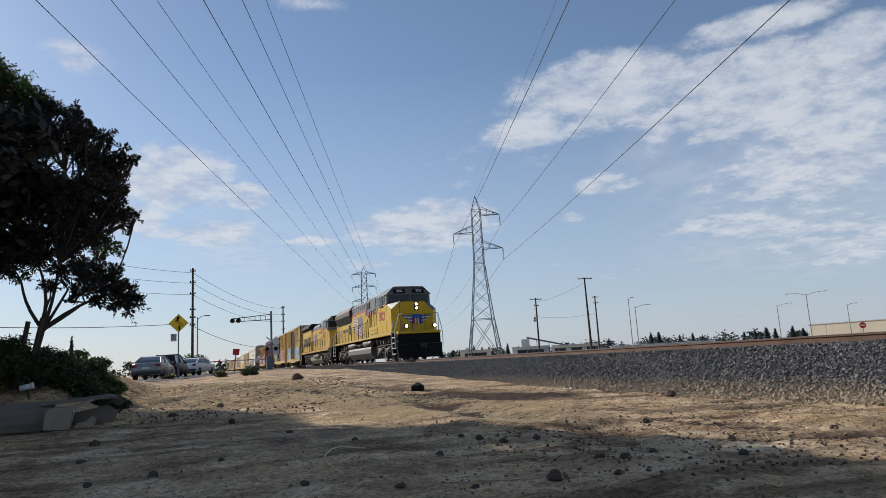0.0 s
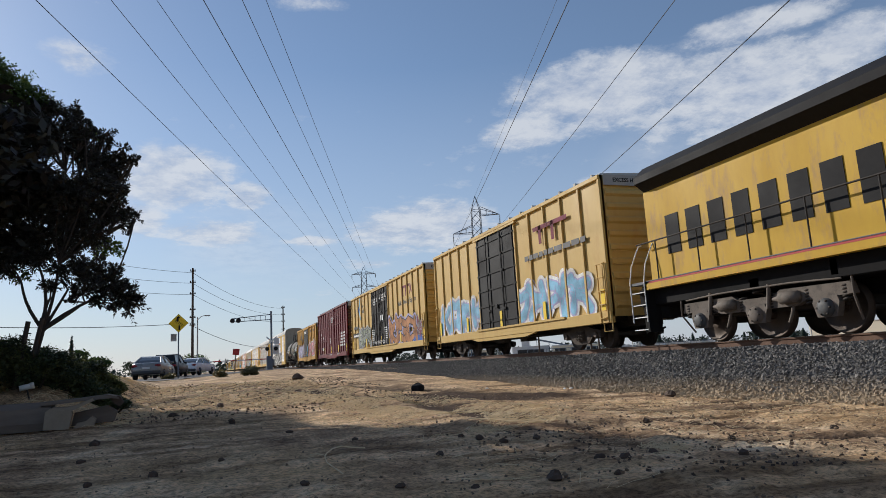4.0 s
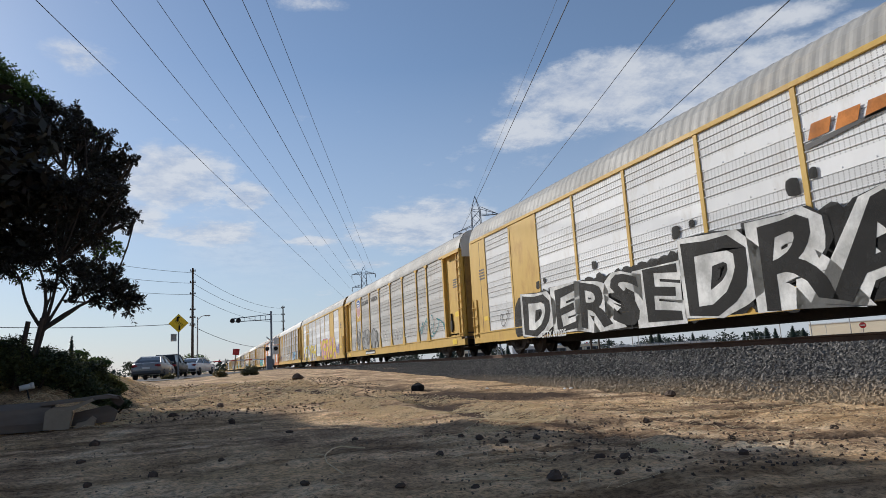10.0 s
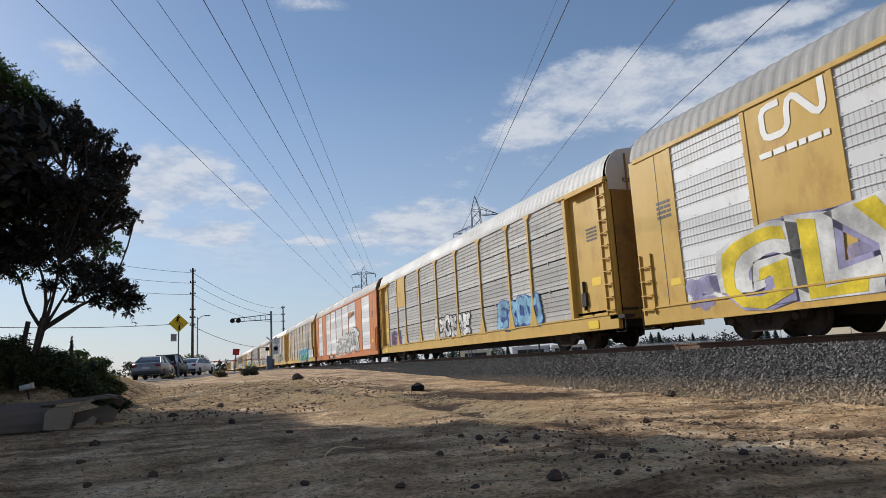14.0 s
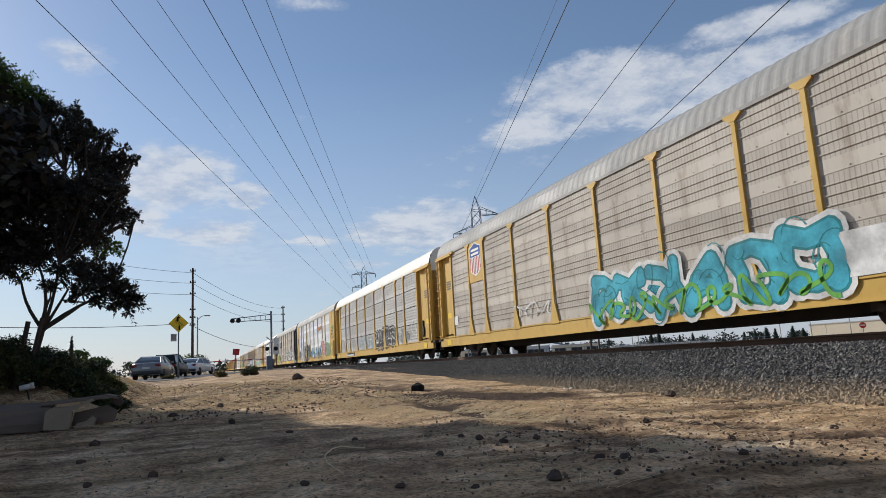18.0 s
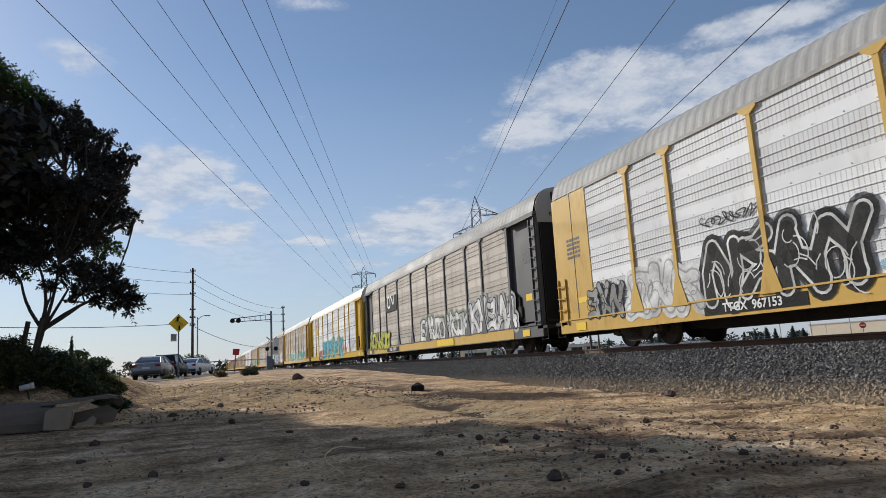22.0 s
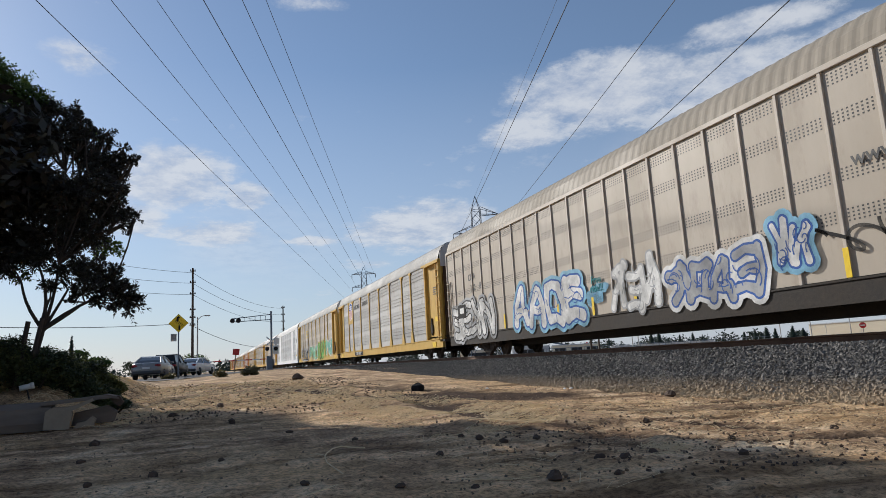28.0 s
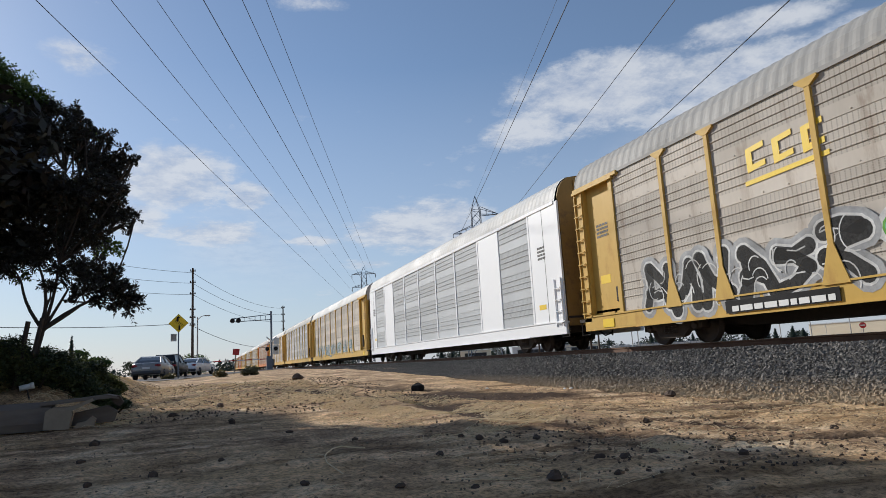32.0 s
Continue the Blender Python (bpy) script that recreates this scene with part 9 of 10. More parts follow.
for i in range(8):
    shrub(-4.6 + 0.24 * i + rg.uniform(-0.15, 0.15), 17.2 + rg.uniform(-0.4, 0.8), 1.1 - 0.11 * i, 0.6, 2200, BANKLEAF, 180 + i, "sunlit green shrub behind the roadside bank", 0.075)
for i in range(11):
    shrub(-3.8 + i * 0.17 + rg.uniform(-0.15, 0.15), 13.7 + rg.uniform(-0.3, 0.3) + i * 0.22, 0.22 - 0.012 * i, 0.25, 500, DRYLEAF, 140 + i, "dry brown weeds at the edge of the bank", 0.1, "weeds", "weeds")
shrub(2.16, 39.0, 0.6, 0.5, 2600, WEEDLEAF, 160, "low grey-green tumbleweed bush on the dirt", 0.12, "bush", "bush")
shrub(0.6, 40.0, 0.35, 0.5, 900, DRYLEAF, 161, "dry weeds beside the sign", 0.14, "weeds", "weeds")
shrub(-2.2, 41.5, 0.3, 0.4, 700, DRYLEAF, 162, "dry weeds beside the sign", 0.14, "weeds", "weeds")
for i, (x, y, h, w, n) in enumerate(((-6.7, 46.0, 2.5, 1.3, 6000), (-5.2, 64.0, 1.6, 2.4, 4000), (-8.8, 52.0, 1.3, 2.2, 4000), (-11.5, 55.0, 1.5, 2.5, 4000), (-1.6, 95.0, 3.2, 2.4, 5000), (-4.5, 100.0, 2.6, 3.0, 4500), (-14.5, 66.0, 2.0, 3.0, 3500))):
    shrub(x, y, h, w, n, GREENLEAF if i in (0, 4) else SHRUBLEAF, 170 + i, "grey-green leafy roadside bush", 0.22)


def conifer(x, y, h, w, count, seed, label="slim dark conifer in the distance"):
    t = thing("conifer", label, "tree", "distant conifers", at=pose(x, y, ground_z(x, y)))
    put("trunk", Mesh().tube([(0, 0, 0), (0, 0, h * 0.9)], 0.04 * w + 0.05, 6, 0.02), BARK, t)
    rng = np.random.default_rng(seed)
    k = 1 - np.sqrt(rng.random(count))                    # height share; boughs shorten towards the tip
    a = rng.uniform(0, 6.2832, count)
    reach = w * (1 - k) * rng.uniform(0.35, 1.0, count) * (0.85 + 0.3 * np.sin(k * 40 + a * 2))
    p = np.stack([reach * np.cos(a), reach * np.sin(a), h * (0.08 + 0.90 * k)], 1)
    out = np.stack([np.cos(a), np.sin(a), np.full(count, -0.45)], 1) * (w * 0.38)
    side = np.stack([-np.sin(a), np.cos(a), np.zeros(count)], 1) * (w * 0.20)
    vs = np.stack([p + (0, 0, 0.10 * w), p + out * 0.5 + side, p + out, p + out * 0.5 - side], 1)
    me = bpy.data.meshes.new("crown")
    me.from_pydata(vs.reshape(-1, 3).tolist(), [], np.arange(count * 4).reshape(-1, 4).tolist())
    put("crown", me, FARLEAF, t)
    return t


conifer(-7.85, 45.5, 3.1, 0.26, 1800, 200, "slim dark cypress by the road")
rg = random.Random(12)
for i, (az, d) in enumerate(((19.2, 300), (20.1, 310), (22.0, 290), (22.7, 300), (23.3, 295), (24.4, 280), (24.9, 285), (33.4, 300), (36.8, 260), (37.4, 265), (39.0, 280), (40.0, 270), (40.7, 275), (43.8, 280), (44.6, 270), (45.4, 280), (46.0, 265), (47.2, 260), (47.9, 280), (49.3, 300), (49.9, 290), (50.4, 300), (50.9, 295), (51.5, 300))):
    dd = d * rg.uniform(0.9, 1.05)
    conifer(dd * math.sin(radians(az)), dd * math.cos(radians(az)), rg.uniform(3.2, 5.6), rg.uniform(0.9, 1.4), 600, 210 + i)


def far_woods():
    m = []
    rg = random.Random(3)
    for i in range(260):
        az = rg.uniform(-25, 62)
        d = rg.uniform(420, 620)
        h = rg.uniform(3, 8)
        m.append((d * math.sin(radians(az)), d * math.cos(radians(az)), h * 0.45 + 0.4, h * 0.75))
    return tagged(leaves(m, 16000, 2.2, 9, FARLEAF, "far_woods", None, 0.2), "low belt of dark trees along the horizon", "trees", kind="stuff")


far_woods()

# ---------------------------------------------------------------- power line towers and wires
LINE = Vector((-70, -240, 0)).normalized()
ACROSS = Vector((LINE.y, -LINE.x, 0)) * -1     # to the far side of the line, away from the camera


def lattice(parent, a0, a1, z0, z1, bays, name, bar=0.07, solid=True):
    """One section of a four-legged lattice mast from half-width a0 at z0 to a1 at z1."""
    def corner(k, z):
        a = a0 + (a1 - a0) * (z - z0) / (z1 - z0)
        return Vector(((a, a), (-a, a), (-a, -a), (a, -a))[k % 4] + (z,))
    for k in range(4):
        put("leg", Mesh().tube([corner(k, z0), corner(k, z1)], bar * 1.5, 4), STEEL, parent)
    for k in range(4):
        m = Mesh()
        for i in range(bays):
            za, zb = z0 + (z1 - z0) * i / bays, z0 + (z1 - z0) * (i + 1) / bays
            m.tube([corner(k, za), corner(k + 1, zb)], bar * 0.75, 4, caps=False)
            m.tube([corner(k + 1, za), corner(k, zb)], bar * 0.75, 4, caps=False)
            if i == bays - 1 or bays < 3:
                m.tube([corner(k, zb), corner(k + 1, zb)], bar * 0.8, 4, caps=False)
        put(name, m, STEEL, parent)


def cross_arm(parent, a, z, reach, s, drop=2.3, rise=1.5):
    m = Mesh()
    tip = (s * reach, 0, z)
    for y in (-a, a):
        m.tube([(s * a, y, z), tip], 0.08, 4).tube([(s * a, y, z + rise), tip], 0.07, 4)
        for i in (0.33, 0.66):
            p = Vector((s * a, y, z)).lerp(Vector(tip), i)
            q = Vector((s * a, y, z + rise)).lerp(Vector(tip), i)
            m.tube([p, q], 0.05, 4)
    put("cross_arm", m, STEEL, parent)
    n = Mesh()
    for i in range(12):
        zz = z - 0.1 - i * (drop - 0.1) / 12
        n.lathe([(zz - 0.12, 0.05), (zz - 0.06, 0.15), (zz, 0.05)], (s * reach, 0, 0), "z", 8)
    put("insulator", n, DARKP, parent, "hanging string of insulators")
    return Vector((s * reach, 0, z - drop))


def wire(parent_label, p, q, sag, name="power_wire", r=0.035):
    n, r = 40, r * 1.35
    m = Mesh()
    m.tube([Vector(p).lerp(Vector(q), i / n) + Vector((0, 0, -4 * sag * (i / n) * (1 - i / n))) for i in range(n + 1)], r, 5, caps=False)
    return tagged(put(name, m, CABLE), parent_label, "cable", "overhead wires")


TURN = math.degrees(math.atan2(ACROSS.y, ACROSS.x))
SPAN = LINE * 250


def tower_one():
    base = Vector((49.9, 117.9, 0.45))
    t = thing("transmission_tower", "tall grey steel lattice tower with three staggered arms", "tower", "power line towers", at=Matrix.Translation(base) @ pose(0, 0, 0, 0, 0, TURN))
    lattice(t, 3.05, 2.0, 0, 7.6, 1, "brace", 0.09)
    lattice(t, 2.0, 0.95, 7.6, 18.6, 4, "brace")
    lattice(t, 0.95, 0.85, 18.6, 29.2, 6, "brace", 0.06)
    for k in range(4):
        a = ((0.85, 0.85), (-0.85, 0.85), (-0.85, -0.85), (0.85, -0.85))[k]
        put("peak", Mesh().tube([(*a, 29.2), (0, 0, 32.1)], 0.08, 4), STEEL, t)
    ends = [cross_arm(t, 0.88, 24.6, 4.7, -1), cross_arm(t, 0.85, 28.2, 4.7, 1), cross_arm(t, 0.93, 21.4, 4.9, 1)]
    ends.append(Vector((0, 0, 32.1)))
    m = Matrix.Translation(base) @ pose(0, 0, 0, 0, 0, TURN)
    for k, e in enumerate(ends):
        p = m @ e
        lab = "thin sagging grey power line wire overhead"
        wire(lab, p, p + SPAN, 2.1 if k < 3 else 0.5, r=0.022 if k < 3 else 0.012)
        wire(lab, p, p - SPAN, 3.0 if k < 3 else 2.0, r=0.022 if k < 3 else 0.012)


def tower_two():
    base = Vector((53.2, 234.0, 0.45))
    mt = Matrix.Translation(base) @ pose(0, 0, 0, 0, 0, TURN)
    t = thing("transmission_tower", "far steel lattice tower with three level pairs of arms", "tower", "power line towers", at=mt)
    lattice(t, 3.0, 1.1, 0, 20.0, 5, "brace", 0.09)
    lattice(t, 1.1, 0.9, 20.0, 33.0, 5, "brace", 0.08)
    for k in range(4):
        a = ((0.9, 0.9), (-0.9, 0.9), (-0.9, -0.9), (0.9, -0.9))[k]
        put("peak", Mesh().tube([(*a, 33.0), (0, 0, 35.2)], 0.08, 4), STEEL, t)
    for z, sag in ((32.6, 1.0), (27.9, 1.0), (22.8, 1.0)):
        for s in (-1, 1):
            p = mt @ cross_arm(t, 0.95, z, 4.3, s, 1.4, 0.8)
            wire("thin sagging grey power line wire overhead", p, p + LINE * 330, sag, r=0.018)
            wire("thin sagging grey power line wire overhead", p, p - SPAN, 3.0, r=0.024)


tower_one()
tower_two()


# ---------------------------------------------------------------- wooden poles, street lamps
def utility_pole(x, y, h, arms, label, lean=0.0, gear=False, side=0.0):
    z = ground_z(x, y)
    t = thing("utility_pole", label, "pole", "utility poles", at=pose(x, y, z, 0, lean, 0))
    put("pole", Mesh().tube([(0, 0, -0.3), (0, 0, h)], 0.19, 10, 0.12), WOODPOLE, t)
    for k, (zz, w) in enumerate(arms):
        put("cross_arm", Mesh().box(-w / 2 + side, w / 2 + side, -0.17, -0.06, zz - 0.06, zz + 0.06, 0.01), WOODPOLE, t)
        m = Mesh()
        for i in range(4 if w > 1.2 else 2):
            xx = side - w / 2 + 0.1 + (w - 0.2) * i / (3 if w > 1.2 else 1)
            m.lathe([(zz + 0.06, 0.03), (zz + 0.12, 0.06), (zz + 0.2, 0.05), (zz + 0.24, 0.02)], (xx, -0.11, 0), "z", 8)
        put("insulator", m, DARKP, t)
    if gear:
        put("transformer", Mesh().lathe([(h - 4.6, 0.1), (h - 4.6, 0.26), (h - 3.8, 0.26), (h - 3.7, 0.12)], (-0.5, 0, 0), "z", 14), GALV, t, "grey transformer can")
        put("bracket", Mesh().box(-0.5, 0.5, -0.05, 0.05, h - 3.4, h - 3.3).box(-0.7, 0.1, -0.05, 0.05, h - 2.2, h - 2.12), STEEL, t)
    return t


def pole_set(zs):
    return [(z, 0.75) for z in zs]


utility_pole(-2.0, 92.0, 13.8, pole_set((13.4, 11.9, 10.4, 8.3, 7.3, 6.3)), "tall dark wooden utility pole with short insulator arms")
utility_pole(14.4, 139.0, 12.8, pole_set((12.4, 11.0, 9.6, 8.0)), "dark wooden utility pole beyond the crossing")
utility_pole(60.2, 115.2, 10.9, [(10.6, 2.6), (9.4, 1.0)], "dark wooden utility pole with transformer", gear=True)
utility_pole(58.2, 93.4, 12.0, [(11.8, 2.6)], "dark wooden utility pole with one cross arm", -0.8)
utility_pole(75.4, 118.0, 11.2, [(11.0, 1.6), (9.8, 1.4)], "dark wooden utility pole with two short arms")
for z0, z1 in ((13.2, 12.3), (11.8, 11.0), (10.3, 9.6)):
    wire("thin slack roadside cable between wooden poles", (-2.0, 92, z0 + 0.8), (14.4, 139, z1 + 0.8), 1.2, r=0.018)
    wire("thin slack roadside cable between wooden poles", (-2.0, 92, z0 + 0.8), (-24, 60, z0 + 1.4), 0.9, r=0.016)
wire("thin slack roadside cable between wooden poles", (-2.0, 92, 7.0), (14.4, 139, 5.6), 1.4, r=0.025)
wire("thin slack roadside cable between wooden poles", (-2.0, 92, 7.4), (-30, 60, 6.6), 0.7, r=0.025)
wire("thin slack cable between far wooden poles", (60.2, 115.2, 10.8), (58.2, 93.4, 12.0), 0.4, r=0.015)
wire("thin slack cable between far wooden poles", (60.2, 115.2, 8.0), (75.4, 118.0, 8.5), 0.5, r=0.015)


def street_lamp(x, y, h, reach, label, double=False, turn=0.0):
    t = thing("street_lamp", label, "street lamp", "street lamps", at=pose(x, y, ground_z(x, y), 0, 0, turn))
    put("pole", Mesh().tube([(0, 0, 0), (0, 0, h)], 0.11, 8, 0.07), GALV, t)
    for s in ((-1, 1) if double else (1,)):
        put("arm", Mesh().tube([(0, 0, h - 0.4), (s * reach * 0.5, 0, h + 0.05), (s * reach, 0, h + 0.15)], 0.05, 6), GALV, t)
        put("lamp_head", Mesh().box(min(s * reach, s * (reach + 0.7)), max(s * reach, s * (reach + 0.7)), -0.16, 0.16, h + 0.06, h + 0.2, 0.05), GALV, t)
    return t


street_lamp(81.8, 113.6, 8.6, 2.4, "grey street lamp with curved arm across the tracks", turn=-35)
street_lamp(81.0, 114.5, 10.2, 0.4, "tall thin grey floodlight pole across the tracks", turn=-35)
street_lamp(123.0, 117.3, 8.1, 2.6, "single-arm grey street lamp across the tracks", turn=-48)
street_lamp(112.2, 99.5, 9.0, 3.0, "double-arm grey street lamp across the tracks", True, -48)
street_lamp(124.3, 100.7, 6.6, 1.2, "single-arm grey street lamp beside the long wall", turn=-48)
street_lamp(-1.4, 92.6, 7.4, 0.9, "grey street lamp arm beside the wooden pole", turn=0)

# ---------------------------------------------------------------- buildings across the track
CREAM = paint("cream_stucco", (0.72, 0.66, 0.52), (0.65, 0.585, 0.45), rough=0.85, grain=8, blotch=0.15, bump=0.1)
TIN = paint("pale_sheet_metal", (0.60, 0.62, 0.63), (0.5, 0.51, 0.52), rough=0.5, metal=0.3, grain=3, blotch=0.3, bump=0.05)
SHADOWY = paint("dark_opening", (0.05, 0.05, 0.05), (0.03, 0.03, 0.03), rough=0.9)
SIGNRED = paint("sign_red", (0.5, 0.03, 0.03), (0.4, 0.025, 0.025), rough=0.5, bump=0.02)


def warehouse(name, label, x, y, turn, length, depth, h, mat, openings=0):
    t = thing(name, label, "building", at=pose(x, y, ground_z(x, y), 0, 0, turn))
    put("wall", Mesh().box(0, length, 0, depth, 0, h, 0.05), mat, t)
    put("roof", Mesh().box(-0.15, length + 0.15, -0.15, depth + 0.15, h, h + 0.25, 0.04), TIN, t)
    for i in range(int(length / 8)):
        put("wall_joint", Mesh().box(i * 8 + 3.97, i * 8 + 4.03, -0.03, 0, 0.1, h - 0.1), TIN, t)
    for i in range(openings):
        a = length * (i + 0.5) / openings
        # dark sheet on the wall stands for the shade inside a bay
        put("door", Mesh().box(a - length / openings * 0.36, a + length / openings * 0.36, -0.05, 0.0, 0, h * 0.68), SHADOWY, t, "dark panel painted as an open bay")
    return t


warehouse("warehouse", "long cream blank-walled building across the tracks", 142.0, 126.4, -76, 60, 20, 3.3, CREAM)
warehouse("shed", "low cream industrial shed with dark bays", 104.0, 190.0, -28, 15, 10, 2.2, CREAM, 3)
warehouse("shed", "low pale metal shed", 94.0, 199.0, -28, 12, 9, 2.4, TIN, 1)
warehouse("shed", "low pale metal shed beyond the poles", 118.0, 178.0, -32, 30, 10, 0.9, TIN, 5)
warehouse("shed", "low red-roofed shed by the tower", 78.0, 205.0, -24, 10, 8, 2.2, CREAM, 1)
t = thing("silo", "pale metal silo with sloping conveyor", "silo", at=pose(97.0, 198.0, 0.4, 0, 0, -28))
put("bin", Mesh().box(0, 2.6, 0, 3, 0, 5.4, 0.05), TIN, t)
put("conveyor", Mesh().prism([(1.8, 6.2), (16.0, 2.6), (16.0, 2.1), (1.8, 5.6)], "y", 0.4, 1.2), STEEL, t)
for xx in (5.0, 9.0, 13.0):
    put("strut", Mesh().tube([(xx, 0.8, 0), (xx, 0.8, 5.6 - (xx - 1.8) * 0.25)], 0.09, 6), STEEL, t)
for x, y in ((114.6, 186.5), (94.3, 74.3)):
    h = 2.2 if x > 100 else 1.55
    t = thing("stop_sign", "red octagonal stop sign on a thin post", "sign", "stop signs", at=pose(x, y, ground_z(x, y), 0, 0, -45))
    put("post", Mesh().box(-0.04, 0.04, -0.04, 0.04, 0, h), STEEL, t)
    put("plate", Mesh().prism([(0.48 * math.cos(radians(22.5 + 45 * i)), h + 0.2 + 0.48 * math.sin(radians(22.5 + 45 * i))) for i in range(8)], "y", -0.07, -0.04), SIGNRED, t)
    put("marking", Mesh().box(-0.3, 0.3, -0.078, -0.072, h + 0.12, h + 0.3), WHITEP, t)
m = Mesh()
for i in range(40):
    a = i / 40
    m.box(75 + 60 * a, 75.1 + 60 * a, 150 - 20 * a, 150.1 - 20 * a, 0.4, 2.0)
m.add([(75, 150, 1.9), (135, 130, 1.9), (135, 130, 2.0), (75, 150, 2.0)], [(0, 1, 2, 3)])
tagged(put("chain_fence", m, STEEL), "thin grey fence line across the tracks", "fence", kind="stuff")

# ---------------------------------------------------------------- the road and the crossing
ASPHALT = paint("asphalt", (0.06, 0.06, 0.062), (0.045, 0.045, 0.046), rough=0.9, grain=25, blotch=0.5, bump=0.3)
way = [(-9.5, 8), (-8.0, 22), (-5.6, 36), (-3.0, 50), (-0.4, 64), (3.6, 77), (9.0, 87), (17.0, 97), (30, 108), (60, 128), (120, 160)]
road = Mesh()
pts = []
for i in range(len(way) - 1):
    p0, p1, p2, p3 = (Vector(way[max(0, min(len(way) - 1, i + j))]) for j in (-1, 0, 1, 2))
    for k in range(10):
        s = k / 10
        pts.append(0.5 * (2 * p1 + (p2 - p0) * s + (2 * p0 - 5 * p1 + 4 * p2 - p3) * s * s + (3 * p1 - p0 - 3 * p2 + p3) * s ** 3))
vs, fs = [], []
for i, p in enumerate(pts):
    d = (pts[min(i + 1, len(pts) - 1)] - pts[max(0, i - 1)]).normalized()
    for off in (-3.6, 0, 3.6):
        q = p + Vector((d.y, -d.x)) * off
        near_track = 1 - ease(2.0, 7.0, abs(q.x - TRACK_X))
        z = ground_z(q.x, q.y) + 0.03
        vs.append((q.x, q.y, z + (0.985 - z) * near_track))
    if i:
        a = 3 * i
        fs += [(a - 3, a - 2, a + 1, a), (a - 2, a - 1, a + 2, a + 1)]
road.add(vs, fs, True)
tagged(put("road", road, ASPHALT), "grey asphalt road bending over the level crossing", "road", kind="structure")

t = thing("road_sign", "yellow diamond crossing warning sign on a steel post", "sign", at=pose(-1.68, 41.97, ground_z(-1.68, 41.97), 0, 0, -3))
hh = 3.9 - ground_z(-1.68, 41.97)
put("post", Mesh().box(-0.035, 0.035, -0.03, 0.03, -0.2, hh + 0.4), STEEL, t)
put("plate", Mesh().prism([(0.55, hh), (0, hh + 0.55), (-0.55, hh), (0, hh - 0.55)], "y", -0.06, -0.04), SAFETY, t, "yellow diamond plate")
m = Mesh().prism([(0.50, hh), (0, hh + 0.50), (-0.50, hh), (0, hh - 0.50), (0.0, hh - 0.47), (-0.47, hh), (0, hh + 0.47), (0.47, hh)], "y", -0.066, -0.061)
sym = Mesh().box(-0.1, 0.0, -0.068, -0.061, hh + 0.12, hh + 0.36).prism([(0, hh + 0.44), (0.09, hh + 0.3), (-0.13, hh + 0.3)], "y", -0.068, -0.061).box(0.0, 0.1, -0.068, -0.061, hh - 0.4, hh - 0.14)
sym.prism([(0.02, hh - 0.14), (0.1, hh - 0.1), (0.06, hh - 0.06)], "y", -0.068, -0.061)
for i in range(5):
    c = -0.16 + i * 0.08
    sym.prism([(c - 0.07, hh - c * 0.8 - 0.08), (c - 0.03, hh - c * 0.8 - 0.05), (c + 0.09, hh - c * 0.8 + 0.07), (c + 0.05, hh - c * 0.8 + 0.1)], "y", -0.068, -0.061)
put("symbol", sym, BLACKP, t, "black bent-track symbol")
put("small_plate", Mesh().box(-0.42, -0.1, -0.06, -0.04, hh - 1.05, hh - 0.62), GALV, t, "small pale plate")

SIGLIT = glow("red_signal_lamp", (1.0, 0.06, 0.05), 0.9)
t = thing("crossing_signal", "grey cantilever railway crossing signal with crossbuck and lamps", "signal", at=pose(7.4, 85.7, ground_z(7.4, 85.7)))
put("mast", Mesh().tube([(0, 0, 0), (0, 0, 7.3)], 0.13, 10), STEEL, t)
m = Mesh()
for z in (6.1, 6.75):
    m.tube([(0, 0, z + 0.15), (-4.6, 0, z - (0.0 if z < 6.5 else 0.25))], 0.05, 6)
for i in range(7):
    x = -0.7 - i * 0.62
    m.tube([(x, 0, 6.2), (x, 0, 6.78 + x * 0.04)], 0.03, 5)
put("cantilever_arm", m, STEEL, t)
for x in (-3.95, -4.65):
    put("lamp_hood", Mesh().lathe([(-0.3, 0.28), (0.1, 0.3), (0.12, 0.05)], (x, 0, 6.25), "y", 16), BLACKP, t, "black round lamp hood")
    put("lamp_disc", Mesh().lathe([(-0.2, 0.02), (-0.2, 0.2), (-0.16, 0.2)], (x, 0, 6.25), "y", 14), SIGLIT, t, "glowing red lamp")
m = Mesh()
for s in (-1, 1):
    m.prism([(-0.62, 3.55 + s * 0.5 - 0.1), (-0.62, 3.55 + s * 0.5 + 0.1), (0.62, 3.55 - s * 0.5 + 0.1), (0.62, 3.55 - s * 0.5 - 0.1)], "y", -0.2 - 0.02 * s, -0.19 - 0.02 * s)
put("crossbuck", m, WHITEP, t, "white crossed boards")
put("sign_plate", Mesh().box(0.15, 0.85, -0.2, -0.17, 1.9, 3.0), WHITEP, t)
put("sign_plate", Mesh().box(0.25, 0.9, -0.2, -0.17, 3.1, 3.9), WHITEP, t)
for x in (-0.55, 0.5):
    put("lamp_hood", Mesh().lathe([(-0.35, 0.24), (-0.1, 0.26), (-0.08, 0.05)], (x, -0.1, 2.6), "y", 14), BLACKP, t)
put("gate_box", Mesh().box(-0.4, 0.3, -0.5, 0.1, 0.5, 1.3, 0.04), STEEL, t)
t = thing("crossing_gate", "lowered striped crossing gate arm across the road", "gate", at=pose(6.8, 84.8, ground_z(6.8, 84.8)))
for i in range(9):
    put("arm_stripe", Mesh().box(-0.9 * i - 0.9, -0.9 * i, -0.03, 0.03, 1.30, 1.42), WHITEP if i % 2 else SIGNRED, t)
